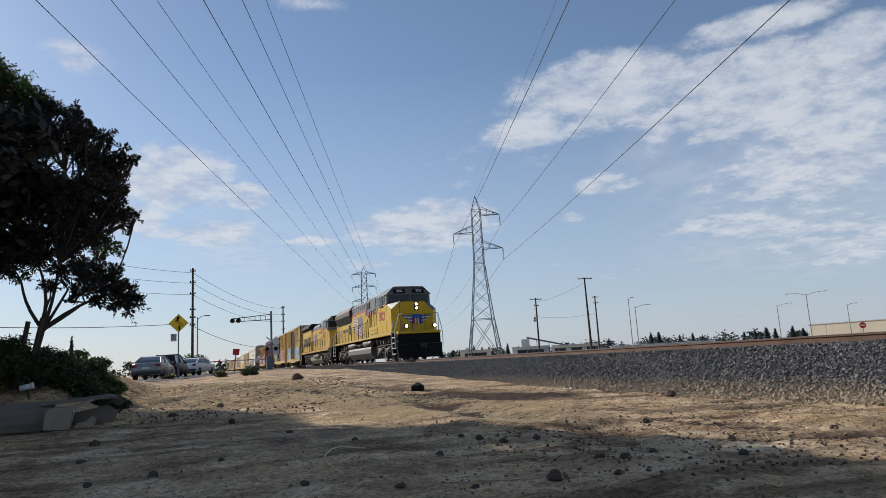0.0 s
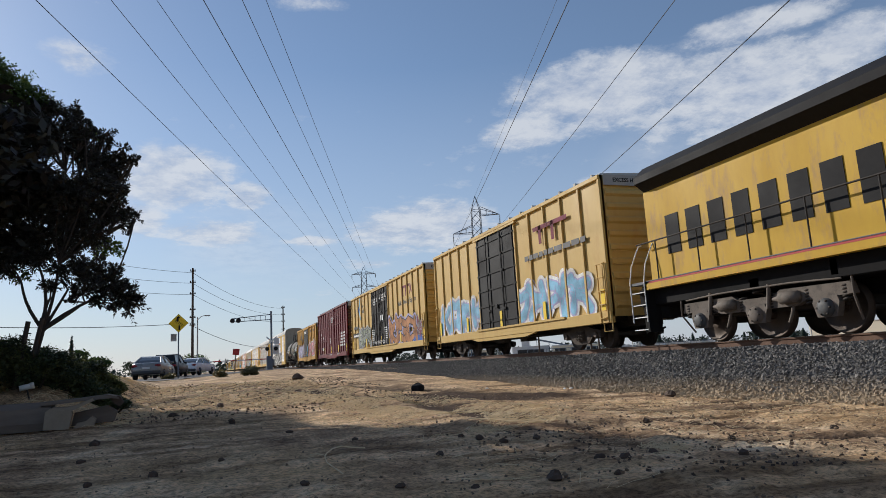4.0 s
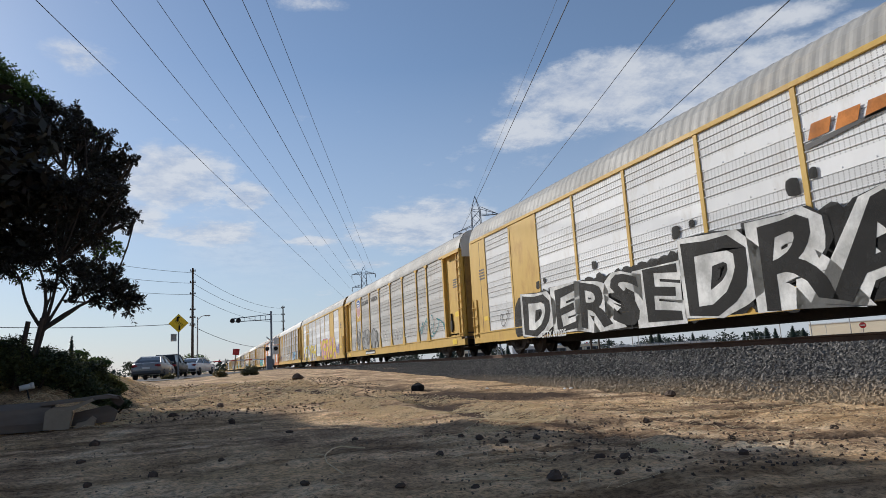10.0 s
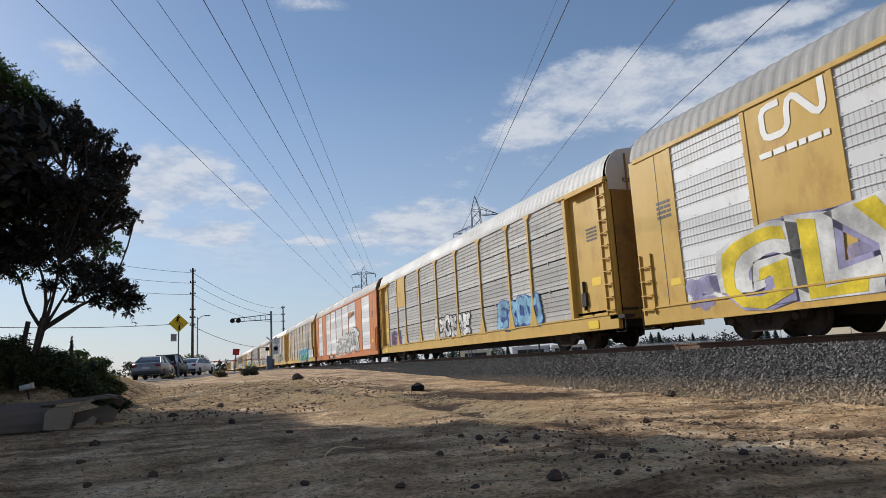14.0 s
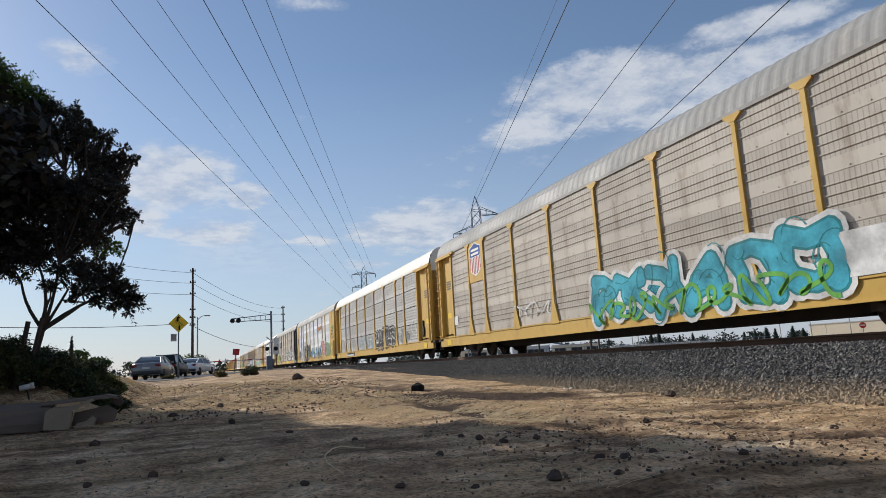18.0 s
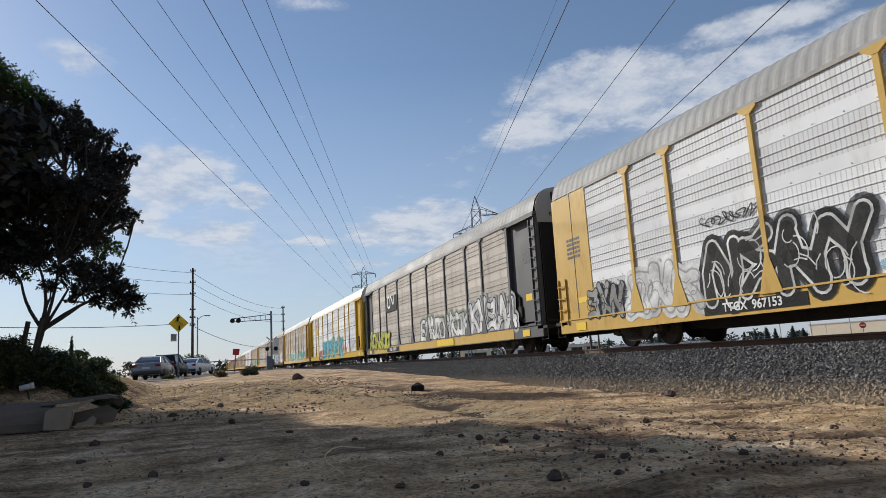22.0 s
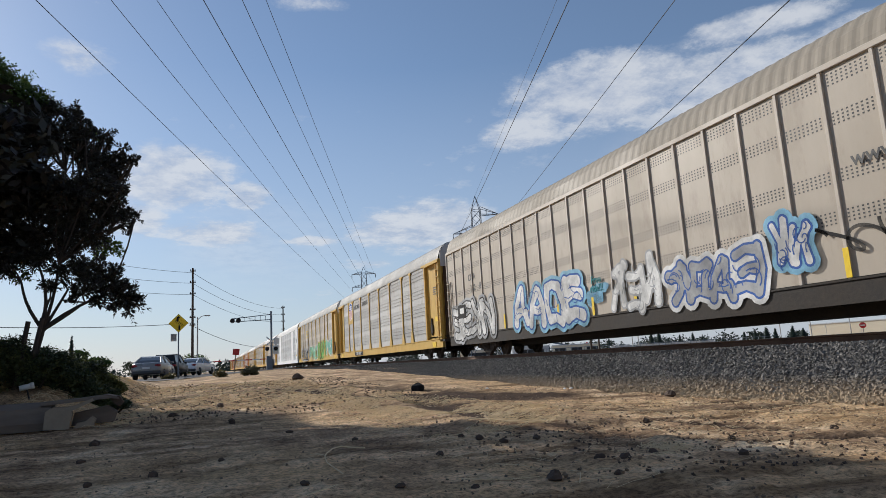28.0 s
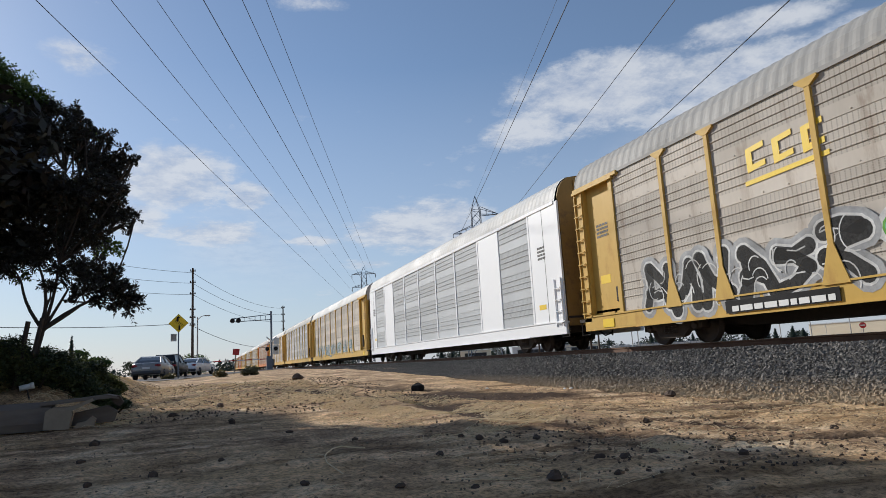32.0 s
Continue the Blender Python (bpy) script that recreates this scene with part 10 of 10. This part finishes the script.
put("mechanism", Mesh().box(-0.1, 0.6, -0.25, 0.25, 0.0, 1.7, 0.05), STEEL, t)
t = thing("marker_sign", "dark red marker sign on a leaning wooden stake", "sign", at=pose(2.4, 70.0, ground_z(2.4, 70), 0, 5, 0))
put("stake", Mesh().box(-0.06, 0.06, -0.04, 0.04, -0.2, 2.3), paint("pale_wood", (0.35, 0.27, 0.18), (0.28, 0.2, 0.13), rough=0.85), t)
put("board", Mesh().box(-0.32, 0.32, -0.08, -0.04, 1.75, 2.35, 0.01), SIGNRED, t, "dark red board")


# ---------------------------------------------------------------- cars waiting at the crossing
TYRE = paint("tyre_rubber", (0.02, 0.02, 0.021), (0.035, 0.034, 0.033), rough=0.9)
ALLOY = paint("alloy_rim", (0.5, 0.5, 0.52), (0.38, 0.38, 0.4), rough=0.35, metal=0.9)
TAIL = paint("tail_lamp_red", (0.30, 0.02, 0.02), (0.22, 0.015, 0.015), rough=0.25, bump=0.0)


def car_body(name, label, x, y, turn, colour, suv=False):
    """A car that points along +y before its turn."""
    t = thing(name, label, "car", "waiting cars", at=pose(x, y, ground_z(x, y) + 0.03, 0, 0, turn))
    H = 1.72 if suv else 1.46
    prof = [(-2.35, 0.35), (-2.4, 0.62), (-2.36, 0.98), (-2.2, 1.06), (-1.6, 1.08), (0.9, 1.02), (1.6, 0.92), (2.2, 0.78), (2.36, 0.55), (2.3, 0.3)]
    if suv:
        prof = [(-2.3, 0.4), (-2.36, 0.7), (-2.3, 1.1), (-2.1, 1.14), (1.0, 1.12), (1.7, 1.04), (2.25, 0.92), (2.36, 0.6), (2.3, 0.35)]
    m = Mesh()
    cols = []
    ws = (-0.90, -0.86, -0.6, 0.6, 0.86, 0.90)
    vs, fs = [], []
    n = len(prof)
    for k, xx in enumerate(ws):
        for (yy, zz) in prof:
            sh = 1.0 if abs(xx) < 0.7 else (0.965 if abs(xx) < 0.88 else 0.91)
            vs.append((xx * (1 - 0.10 * max(0.0, zz - 0.68) / 0.4), yy * sh, zz - (0.07 if abs(xx) > 0.88 and zz > 0.9 else 0.02 if abs(xx) > 0.8 and zz > 0.9 else 0)))
    for k in range(len(ws) - 1):
        for i in range(n):
            j = (i + 1) % n
            fs.append((k * n + i, (k + 1) * n + i, (k + 1) * n + j, k * n + j))
    fs += [tuple(range(n)), tuple(reversed(range((len(ws) - 1) * n, len(ws) * n)))]
    m.add(vs, fs, True)
    put("body", m, colour, t)
    cb = ((-2.0, 1.02), (-1.55, 1.22), (-1.0, H - 0.06), (-0.4, H), (0.2, H - 0.03), (0.6, H - 0.12), (1.4, 0.98)) if not suv else ((-2.2, 1.1), (-1.95, H - 0.06), (-0.6, H), (0.4, H - 0.06), (1.2, 1.08))
    def cabin(inset, lo, hi):
        vs, fs = [], []
        for yy, zz in cb:
            k = 0.80 - 0.22 * (zz - 1.0) / (H - 1.0)
            vs += [(-k + inset, yy, zz), (k - inset, yy, zz)]
        for i in range(len(cb) - 1):
            fs.append((2 * i, 2 * i + 1, 2 * i + 3, 2 * i + 2))
        fs += [tuple(range(0, 2 * len(cb), 2)), tuple(range(2 * len(cb) - 1, 0, -2))]
        return vs, fs
    vs, fs = cabin(0.0, 0, 0)
    put("glasshouse", Mesh().add(vs, fs), PANE, t, "dark car windows")
    a, b2 = (cb[1], cb[3]) if suv else (cb[2], cb[4])
    put("roof", Mesh().prism([(a[0] - 0.06, a[1] - 0.03), (a[0] + 0.05, a[1] + 0.025), (-0.45, H + 0.03), (b2[0], b2[1] + 0.02), (b2[0] + 0.08, b2[1] - 0.04), (-0.45, H - 0.06)], "x", -0.62, 0.62), colour, t)
    for s in (-1, 1):
        for (p, q) in zip(cb, cb[1:]):
            k0, k1 = 0.80 - 0.22 * (p[1] - 1) / (H - 1), 0.80 - 0.22 * (q[1] - 1) / (H - 1)
            put("pillar", Mesh().tube([(s * k0, p[0], p[1]), (s * k1, q[0], q[1])], 0.045, 6), colour, t)
        put("pillar", Mesh().tube([(s * 0.8, -0.35, 1.05), (s * 0.60, -0.4, H - 0.04)], 0.04, 6), colour, t)
        put("tail_lamp", Mesh().box(min(s * 0.48, s * 0.84), max(s * 0.48, s * 0.84), -2.39, -2.12, 0.80, 0.96, 0.05), TAIL, t, "red tail lamp")
        put("mirror", Mesh().box(min(s * 0.86, s * 1.04), max(s * 0.86, s * 1.04), 0.75, 0.92, 1.0, 1.13, 0.03), colour, t)
        for yy in (-1.42, 1.45):
            w = put("wheel", Mesh().lathe([(s * 0.7, 0.2), (s * 0.7, 0.30), (s * 0.74, 0.33), (s * 0.88, 0.33), (s * 0.91, 0.30), (s * 0.91, 0.2)], (0, yy, 0.33), "x", 22), TYRE, t)
            put("rim", Mesh().lathe([(s * 0.905, 0.03), (s * 0.9, 0.12), (s * 0.915, 0.21), (s * 0.88, 0.215)], (0, yy, 0.33), "x", 18), ALLOY, w)
    put("plate", Mesh().box(-0.22, 0.22, -2.425, -2.40, 0.68, 0.80), WHITEP, t)
    put("bumper", Mesh().box(-0.85, 0.85, -2.44, -2.2, 0.36, 0.56, 0.05), DARKP, t)
    return t


car_body("sedan", "dark silver sedan waiting on the road", -3.35, 47.2, -7, paint("silver_car", (0.30, 0.29, 0.28), (0.26, 0.25, 0.24), rough=0.3, metal=0.35, bump=0.0))
car_body("suv", "black car waiting ahead of the silver sedan", -2.75, 55.5, -9, paint("black_car", (0.012, 0.013, 0.016), (0.02, 0.02, 0.022), rough=0.35, bump=0.0, spec=0.2), True)
car_body("sedan", "white sedan waiting near the crossing", -1.05, 63.0, -20, paint("white_car", (0.85, 0.86, 0.88), (0.8, 0.81, 0.83), rough=0.25, bump=0.0))


# ---------------------------------------------------------------- clutter on the dirt
CLOD = paint("dark_clod", (0.10, 0.068, 0.05), (0.055, 0.04, 0.032), rough=0.95, grain=30, blotch=6, bump=0.6)
PALE = paint("bleached_straw", (0.84, 0.69, 0.44), (0.68, 0.52, 0.31), rough=0.8, grain=30, blotch=5, bump=0.2)


def rock(x, y, r, label, seed, mat=CLOD, name="clod"):
    rg = random.Random(seed)
    m = Mesh()
    n, k = 9, 6
    ph = [rg.uniform(0, 6) for _ in range(4)]

    def fn(u, v):
        a, b2 = u * 6.28319, (v - 0.5) * 3.14159
        s = 1 + 0.22 * math.sin(2 * a + ph[0]) * math.cos(b2) + 0.16 * math.sin(3 * a + ph[1] + 2 * b2) + 0.1 * math.sin(5 * b2 + ph[2])
        return (r * s * math.cos(a) * math.cos(b2), r * 0.8 * s * math.sin(a) * math.cos(b2), r * 0.62 * s * math.sin(b2))
    m.sheet(n, k, fn, False)
    ob = put(name, m, mat)
    ob.matrix_basis = pose(x, y, ground_z(x, y) + r * 0.35, 0, 0, rg.uniform(0, 360))
    return tagged(ob, label, "rock", "clods on the dirt")


CLODS = []
for i, (x, y, r) in enumerate(((-1.26, 8.9, 0.075), (-0.4, 5.66, 0.05), (0.22, 14.3, 0.09), (-0.59, 12.6, 0.07), (0.33, 10.7, 0.07), (-0.81, 5.45, 0.035), (1.98, 3.72, 0.065), (3.49, 5.81, 0.045), (1.71, 5.07, 0.035), (8.14, 10.5, 0.11), (4.24, 4.72, 0.035), (2.3, 5.7, 0.045), (2.45, 5.5, 0.04), (2.2, 5.9, 0.035),
                               (2.75, 5.45, 0.04), (1.35, 6.6, 0.03), (0.56, 4.32, 0.03), (1.1, 4.05, 0.028), (1.45, 3.7, 0.025), (-1.1, 7.0, 0.04), (0.1, 6.1, 0.028), (2.6, 4.2, 0.035), (2.75, 4.1, 0.042), (3.2, 4.4, 0.04), (3.6, 3.9, 0.035), (2.35, 3.6, 0.03), (0.9, 8.2, 0.04), (5.4, 4.7, 0.04), (4.6, 6.4, 0.05))):
    rock(x, y, r, "dark earth clod on the dry dirt", 300 + i)
rock(4.96, 16.18, 0.2, "black rubbish bag on the dirt", 330, BLACKP, "rubbish_bag")
rock(3.02, 24.67, 0.22, "dark debris lump on the dirt", 331, CLOD, "debris")
for i, (x, y) in enumerate(((6.52, 15.42), (7.85, 13.91), (7.95, 13.8))):
    rock(x, y, 0.045, "crumpled white paper litter on the dirt", 340 + i, WHITEP, "litter")


def on_dirt(rng):
    d = 3.2 + 26 * rng.random() ** 1.9
    a = radians(-16 + 72 * rng.random())
    x, y = d * math.sin(a), d * math.cos(a)
    x = min(x, 9.3)
    return (x, y, ground_z(x, y) + 0.004)


tagged(stones(1700, 13, on_dirt, 0.012, paint("dirt_pebble", (0.24, 0.175, 0.115), (0.11, 0.085, 0.065), rough=0.95), "pebbles"), "scattered small clods and pebbles on the dirt", "pebbles", kind="stuff")


def on_lot(rng):
    x, y = 2.0 + 7.2 * rng.random(), 3.5 + 14 * rng.random() ** 1.3
    return (x, y, ground_z(x, y) + 0.006)


tagged(stones(1500, 17, on_lot, 0.02, paint("lot_clod", (0.30, 0.21, 0.135), (0.15, 0.11, 0.08), rough=0.95), "clods"), "broken earth clods beside the wheel ruts", "clods", kind="stuff")


def on_churn(rng):
    x, y = 1.9 + 2.6 * rng.random() + 0.8 * rng.random(), 3.0 + 3.6 * rng.random()
    return (x, y, ground_z(x, y) + 0.004)


tagged(stones(420, 19, on_churn, 0.017, CLOD, "clods"), "dark crumbled clods in the churned shaded dirt", "clods", kind="stuff")


def on_verge(rng):
    x, y = -2.0 + 6.5 * rng.random(), 11.5 + 14 * rng.random()
    return (x, y, ground_z(x, y) + 0.008)


tagged(stones(2600, 23, on_verge, 0.032, paint("bark_chip", (0.16, 0.11, 0.07), (0.08, 0.06, 0.045), rough=0.95), "chips", squash=0.35), "dark bark chips and dead leaves on the dirt", "chips", kind="stuff")


def straw(count, seed, field, long, name_label, thin=1.0):
    """Bleached stalks, each bent a little, that lie within a field of (x, y) picked by chance."""
    rg = random.Random(seed)
    m = Mesh()
    for i in range(count):
        x, y = field(rg)
        d = math.hypot(x, y)
        l, t, q = rg.uniform(0.3, 1.0) * long, rg.gauss(0.25, 0.7), rg.uniform(-0.35, 0.35)
        pts = []
        for k in range(4):
            s = k / 3 * l
            px, py = x + s * math.cos(t + q * s / l), y + s * math.sin(t + q * s / l)
            pts.append((px, py, ground_z(px, py) + 0.008 + 0.025 * math.sin(k * 1.05) * rg.random()))
        m.tube(pts, thin * rg.uniform(0.001, 0.0019) * (1 + (d / 8) ** 1.5), 3, caps=False)
    return tagged(put("straw", m, PALE), name_label, "straw", kind="stuff")


def lit_band(rg):
    """The strewn strip between the far track and the near ones."""
    k, w = rg.random() ** 0.8, rg.gauss(0, 0.5)
    x = 2.3 + 1.2 * k + 1.3 * w
    y = 17.0 - 10.5 * k + 0.6 * w
    if noise.noise(Vector((x * 1.1, y * 0.6, 9))) < -0.12:
        return lit_band(rg)
    return x, y


straw(5200, 5, lit_band, 0.26, "bleached dry straw strewn along the wheel tracks", 0.7)
straw(800, 6, lambda rg: (4.0 + 5 * rg.random(), 4.6 + 5.5 * rg.random()), 0.26, "sparse dry straw on the reddish dirt", 0.6)
straw(150, 7, lambda rg: (1.6 + 3.2 * rg.random(), 3.2 + 3.2 * rg.random()), 0.42, "dry stalks in the shaded churned dirt", 0.5)
straw(3200, 8, lambda rg: (-3.2 + 6.2 * rg.random(), 13.2 + 11 * rg.random() ** 1.2), 0.42, "dry straw litter at the foot of the bank", 0.75)
straw(60, 9, lambda rg: (-1.6 + 4.0 * rg.random(), 4.6 + 5.5 * rg.random()), 0.14, "few short stalks on the shaded dirt", 0.5)
straw(150, 10, lambda rg: (rg.gauss(-1.75, 0.28), rg.gauss(12.1, 0.3)), 0.32, "tangle of dry grass beside the fallen beam", 0.8)
straw(110, 11, lambda rg: (rg.gauss(3.45, 0.13), rg.gauss(4.6, 0.09)), 0.16, "matted tuft of dry grass on the dirt", 0.9)


def twig(pts, r, label):
    m = Mesh()
    m.tube([(x, y, ground_z(x, y) + z) for x, y, z in pts], r, 6, r * 0.5)
    return tagged(put("twig", m, PALE), label, "twig", "dry twigs")


twig([(1.24, 5.66, 0.02), (1.16, 5.84, 0.03), (1.08, 5.85, 0.04), (0.99, 5.79, 0.035), (0.9, 5.55, 0.03), (0.86, 5.38, 0.03), (0.83, 5.1, 0.02), (0.84, 4.85, 0.015), (0.86, 4.63, 0.012)], 0.007, "curved pale dry twig on the dirt")
twig([(0.8, 5.75, 0.02), (0.83, 5.6, 0.03), (0.87, 5.42, 0.03)], 0.006, "forked end of a pale dry twig")
twig([(1.49, 4.03, 0.01), (1.6, 3.9, 0.015), (1.72, 3.79, 0.02), (1.86, 3.68, 0.03)], 0.0035, "long straight pale stalk on the dirt")
twig([(1.86, 4.35, 0.01), (1.9, 4.25, 0.03), (1.93, 4.05, 0.05), (1.98, 3.9, 0.05), (2.0, 3.78, 0.07)], 0.0028, "arched pale dry stalk over a clod")
twig([(2.02, 3.5, 0.01), (2.1, 3.62, 0.04), (2.15, 3.75, 0.02)], 0.0035, "short bent pale stalk beside a clod")
twig([(0.25, 3.95, 0.01), (0.38, 4.0, 0.012), (0.5, 4.05, 0.01), (0.75, 4.2, 0.01)], 0.005, "straight pale stalk on the dirt")
twig([(2.75, 7.1, 0.02), (2.85, 6.9, 0.03), (3.0, 6.6, 0.02), (3.15, 6.25, 0.02)], 0.006, "pale forked stalk in the sunlit straw")
for i, (x, y) in enumerate(((1.5, 6.6), (1.3, 5.1), (2.4, 4.6), (3.1, 4.3), (5.6, 6.2), (5.7, 6.3), (2.9, 3.6), (1.75, 4.9))):
    a = random.Random(500 + i).uniform(-0.5, 0.9)
    twig([(x, y, 0.01), (x + 0.12 * math.cos(a), y + 0.12 * math.sin(a), 0.02), (x + 0.3 * math.cos(a + 0.3), y + 0.3 * math.sin(a + 0.3), 0.012)], 0.003, "thin pale stalk on the dirt")

# broken weathered beam and boards at the edge of the bank
GREYWOOD = paint("weathered_grey_wood", (0.21, 0.17, 0.14), (0.12, 0.095, 0.078), rough=0.9, grain=14, blotch=2, bump=0.4, stretch=(0.2, 1, 1))
CARDB = paint("bleached_board", (0.34, 0.28, 0.21), (0.25, 0.2, 0.15), rough=0.9, grain=18, blotch=2, bump=0.2)
t = thing("fallen_beam", "weathered grey fallen beam with splintered boards on the dirt", "beam", at=pose(-2.33, 12.0, ground_z(-2.27, 12.0) + 0.0, 0, 0, 5))
put("beam", Mesh().prism([(-0.26, 0.0), (0.24, 0.0), (0.30, 0.10), (0.28, 0.34), (0.18, 0.42), (-0.16, 0.42), (-0.27, 0.34), (-0.30, 0.12)], "x", -2.6, 0.04), GREYWOOD, t, "thick weathered beam")
put("board", Mesh().prism([(-0.10, 0.42), (0.45, 0.45), (0.80, 0.48), (0.93, 0.45), (0.97, 0.40), (0.86, 0.42), (0.60, 0.41), (-0.10, 0.37)], "y", -0.30, 0.22), GREYWOOD, t, "lifted splintered board")
put("board", Mesh().prism([(0.84, 0.46), (0.98, 0.44), (1.04, 0.34), (0.98, 0.28), (0.90, 0.33), (0.86, 0.38)], "y", -0.22, 0.1), CLOD, t, "dark board tip")
put("block", Mesh().prism([(-0.04, 0.02), (0.30, 0.0), (0.34, 0.26), (0.04, 0.33), (-0.02, 0.28)], "y", -0.46, -0.30), CARDB, t, "pale broken block")
put("board", Mesh().prism([(0.05, 0.30), (0.30, 0.26), (0.62, 0.40), (0.60, 0.44), (0.30, 0.33), (0.07, 0.34)], "y", -0.44, -0.1), CARDB, t, "pale split board")
put("board", Mesh().prism([(0.36, 0.0), (0.50, 0.02), (0.62, 0.0), (0.66, 0.12), (0.60, 0.17), (0.52, 0.10), (0.40, 0.08)], "y", -0.40, -0.22), CARDB, t, "pale broken offcut")
put("board", Mesh().prism([(0.30, 0.02), (0.90, 0.05), (0.95, 0.2), (0.80, 0.30), (0.34, 0.22)], "y", -0.1, 0.2), GREYWOOD, t, "splintered board end")
t = thing("pipe_stub", "short white plastic pipe lying in dry weeds", "pipe", at=pose(-3.0, 13.5, ground_z(-3.0, 13.5) + 0.22, 0, -12, 10))
put("pipe", Mesh().lathe([(-0.11, 0.035), (-0.11, 0.05), (0.11, 0.05), (0.11, 0.035)], (0, 0, 0), "x", 14), WHITEP, t)
put("collar", Mesh().lathe([(0.06, 0.052), (0.06, 0.058), (0.115, 0.058), (0.115, 0.04)], (0, 0, 0), "x", 14), WHITEP, t)
put("stake", Mesh().tube([(0, 0, -0.35), (0, 0, -0.03)], 0.015, 6), UNDER, t)
t = thing("fence_posts", "two old dark leaning fence stakes on the bank", "stakes", at=pose(-3.2, 13.9, ground_z(-3.2, 13.9)))
put("stake", Mesh().tube([(-0.11, 0, -0.2), (0.09, 0, 1.2)], 0.043, 7), WOODPOLE, t)
put("stake", Mesh().tube([(0.04, 0.07, -0.2), (0.30, 0.07, 1.26)], 0.04, 7), WOODPOLE, t)


# ---------------------------------------------------------------- what moves
SPEED = 17.45


def motions():
    for car in TRAIN:
        x, y, z = car.matrix_basis.translation
        walk(car, [(0.0, pose(x, y, z)), (32.0, pose(x, y - SPEED * 32.0, z))])
    # every wheelset rolls with the train; wheelsets that sit alike on their bogies share one action
    rolled = {}
    for w, y, r in WHEELS:
        key = (round(y, 2), r)
        if key not in rolled:
            turn = math.degrees(SPEED / r) / 30
            walk(w, [(k / 30, pose(0, y, r, turn * k)) for k in range(961)])
            rolled[key] = (w.animation_data.action, w.animation_data.action_slot)
        else:
            w.rotation_mode = "QUATERNION"
            keys = w.animation_data_create()
            keys.action, keys.action_slot = rolled[key]


motions()
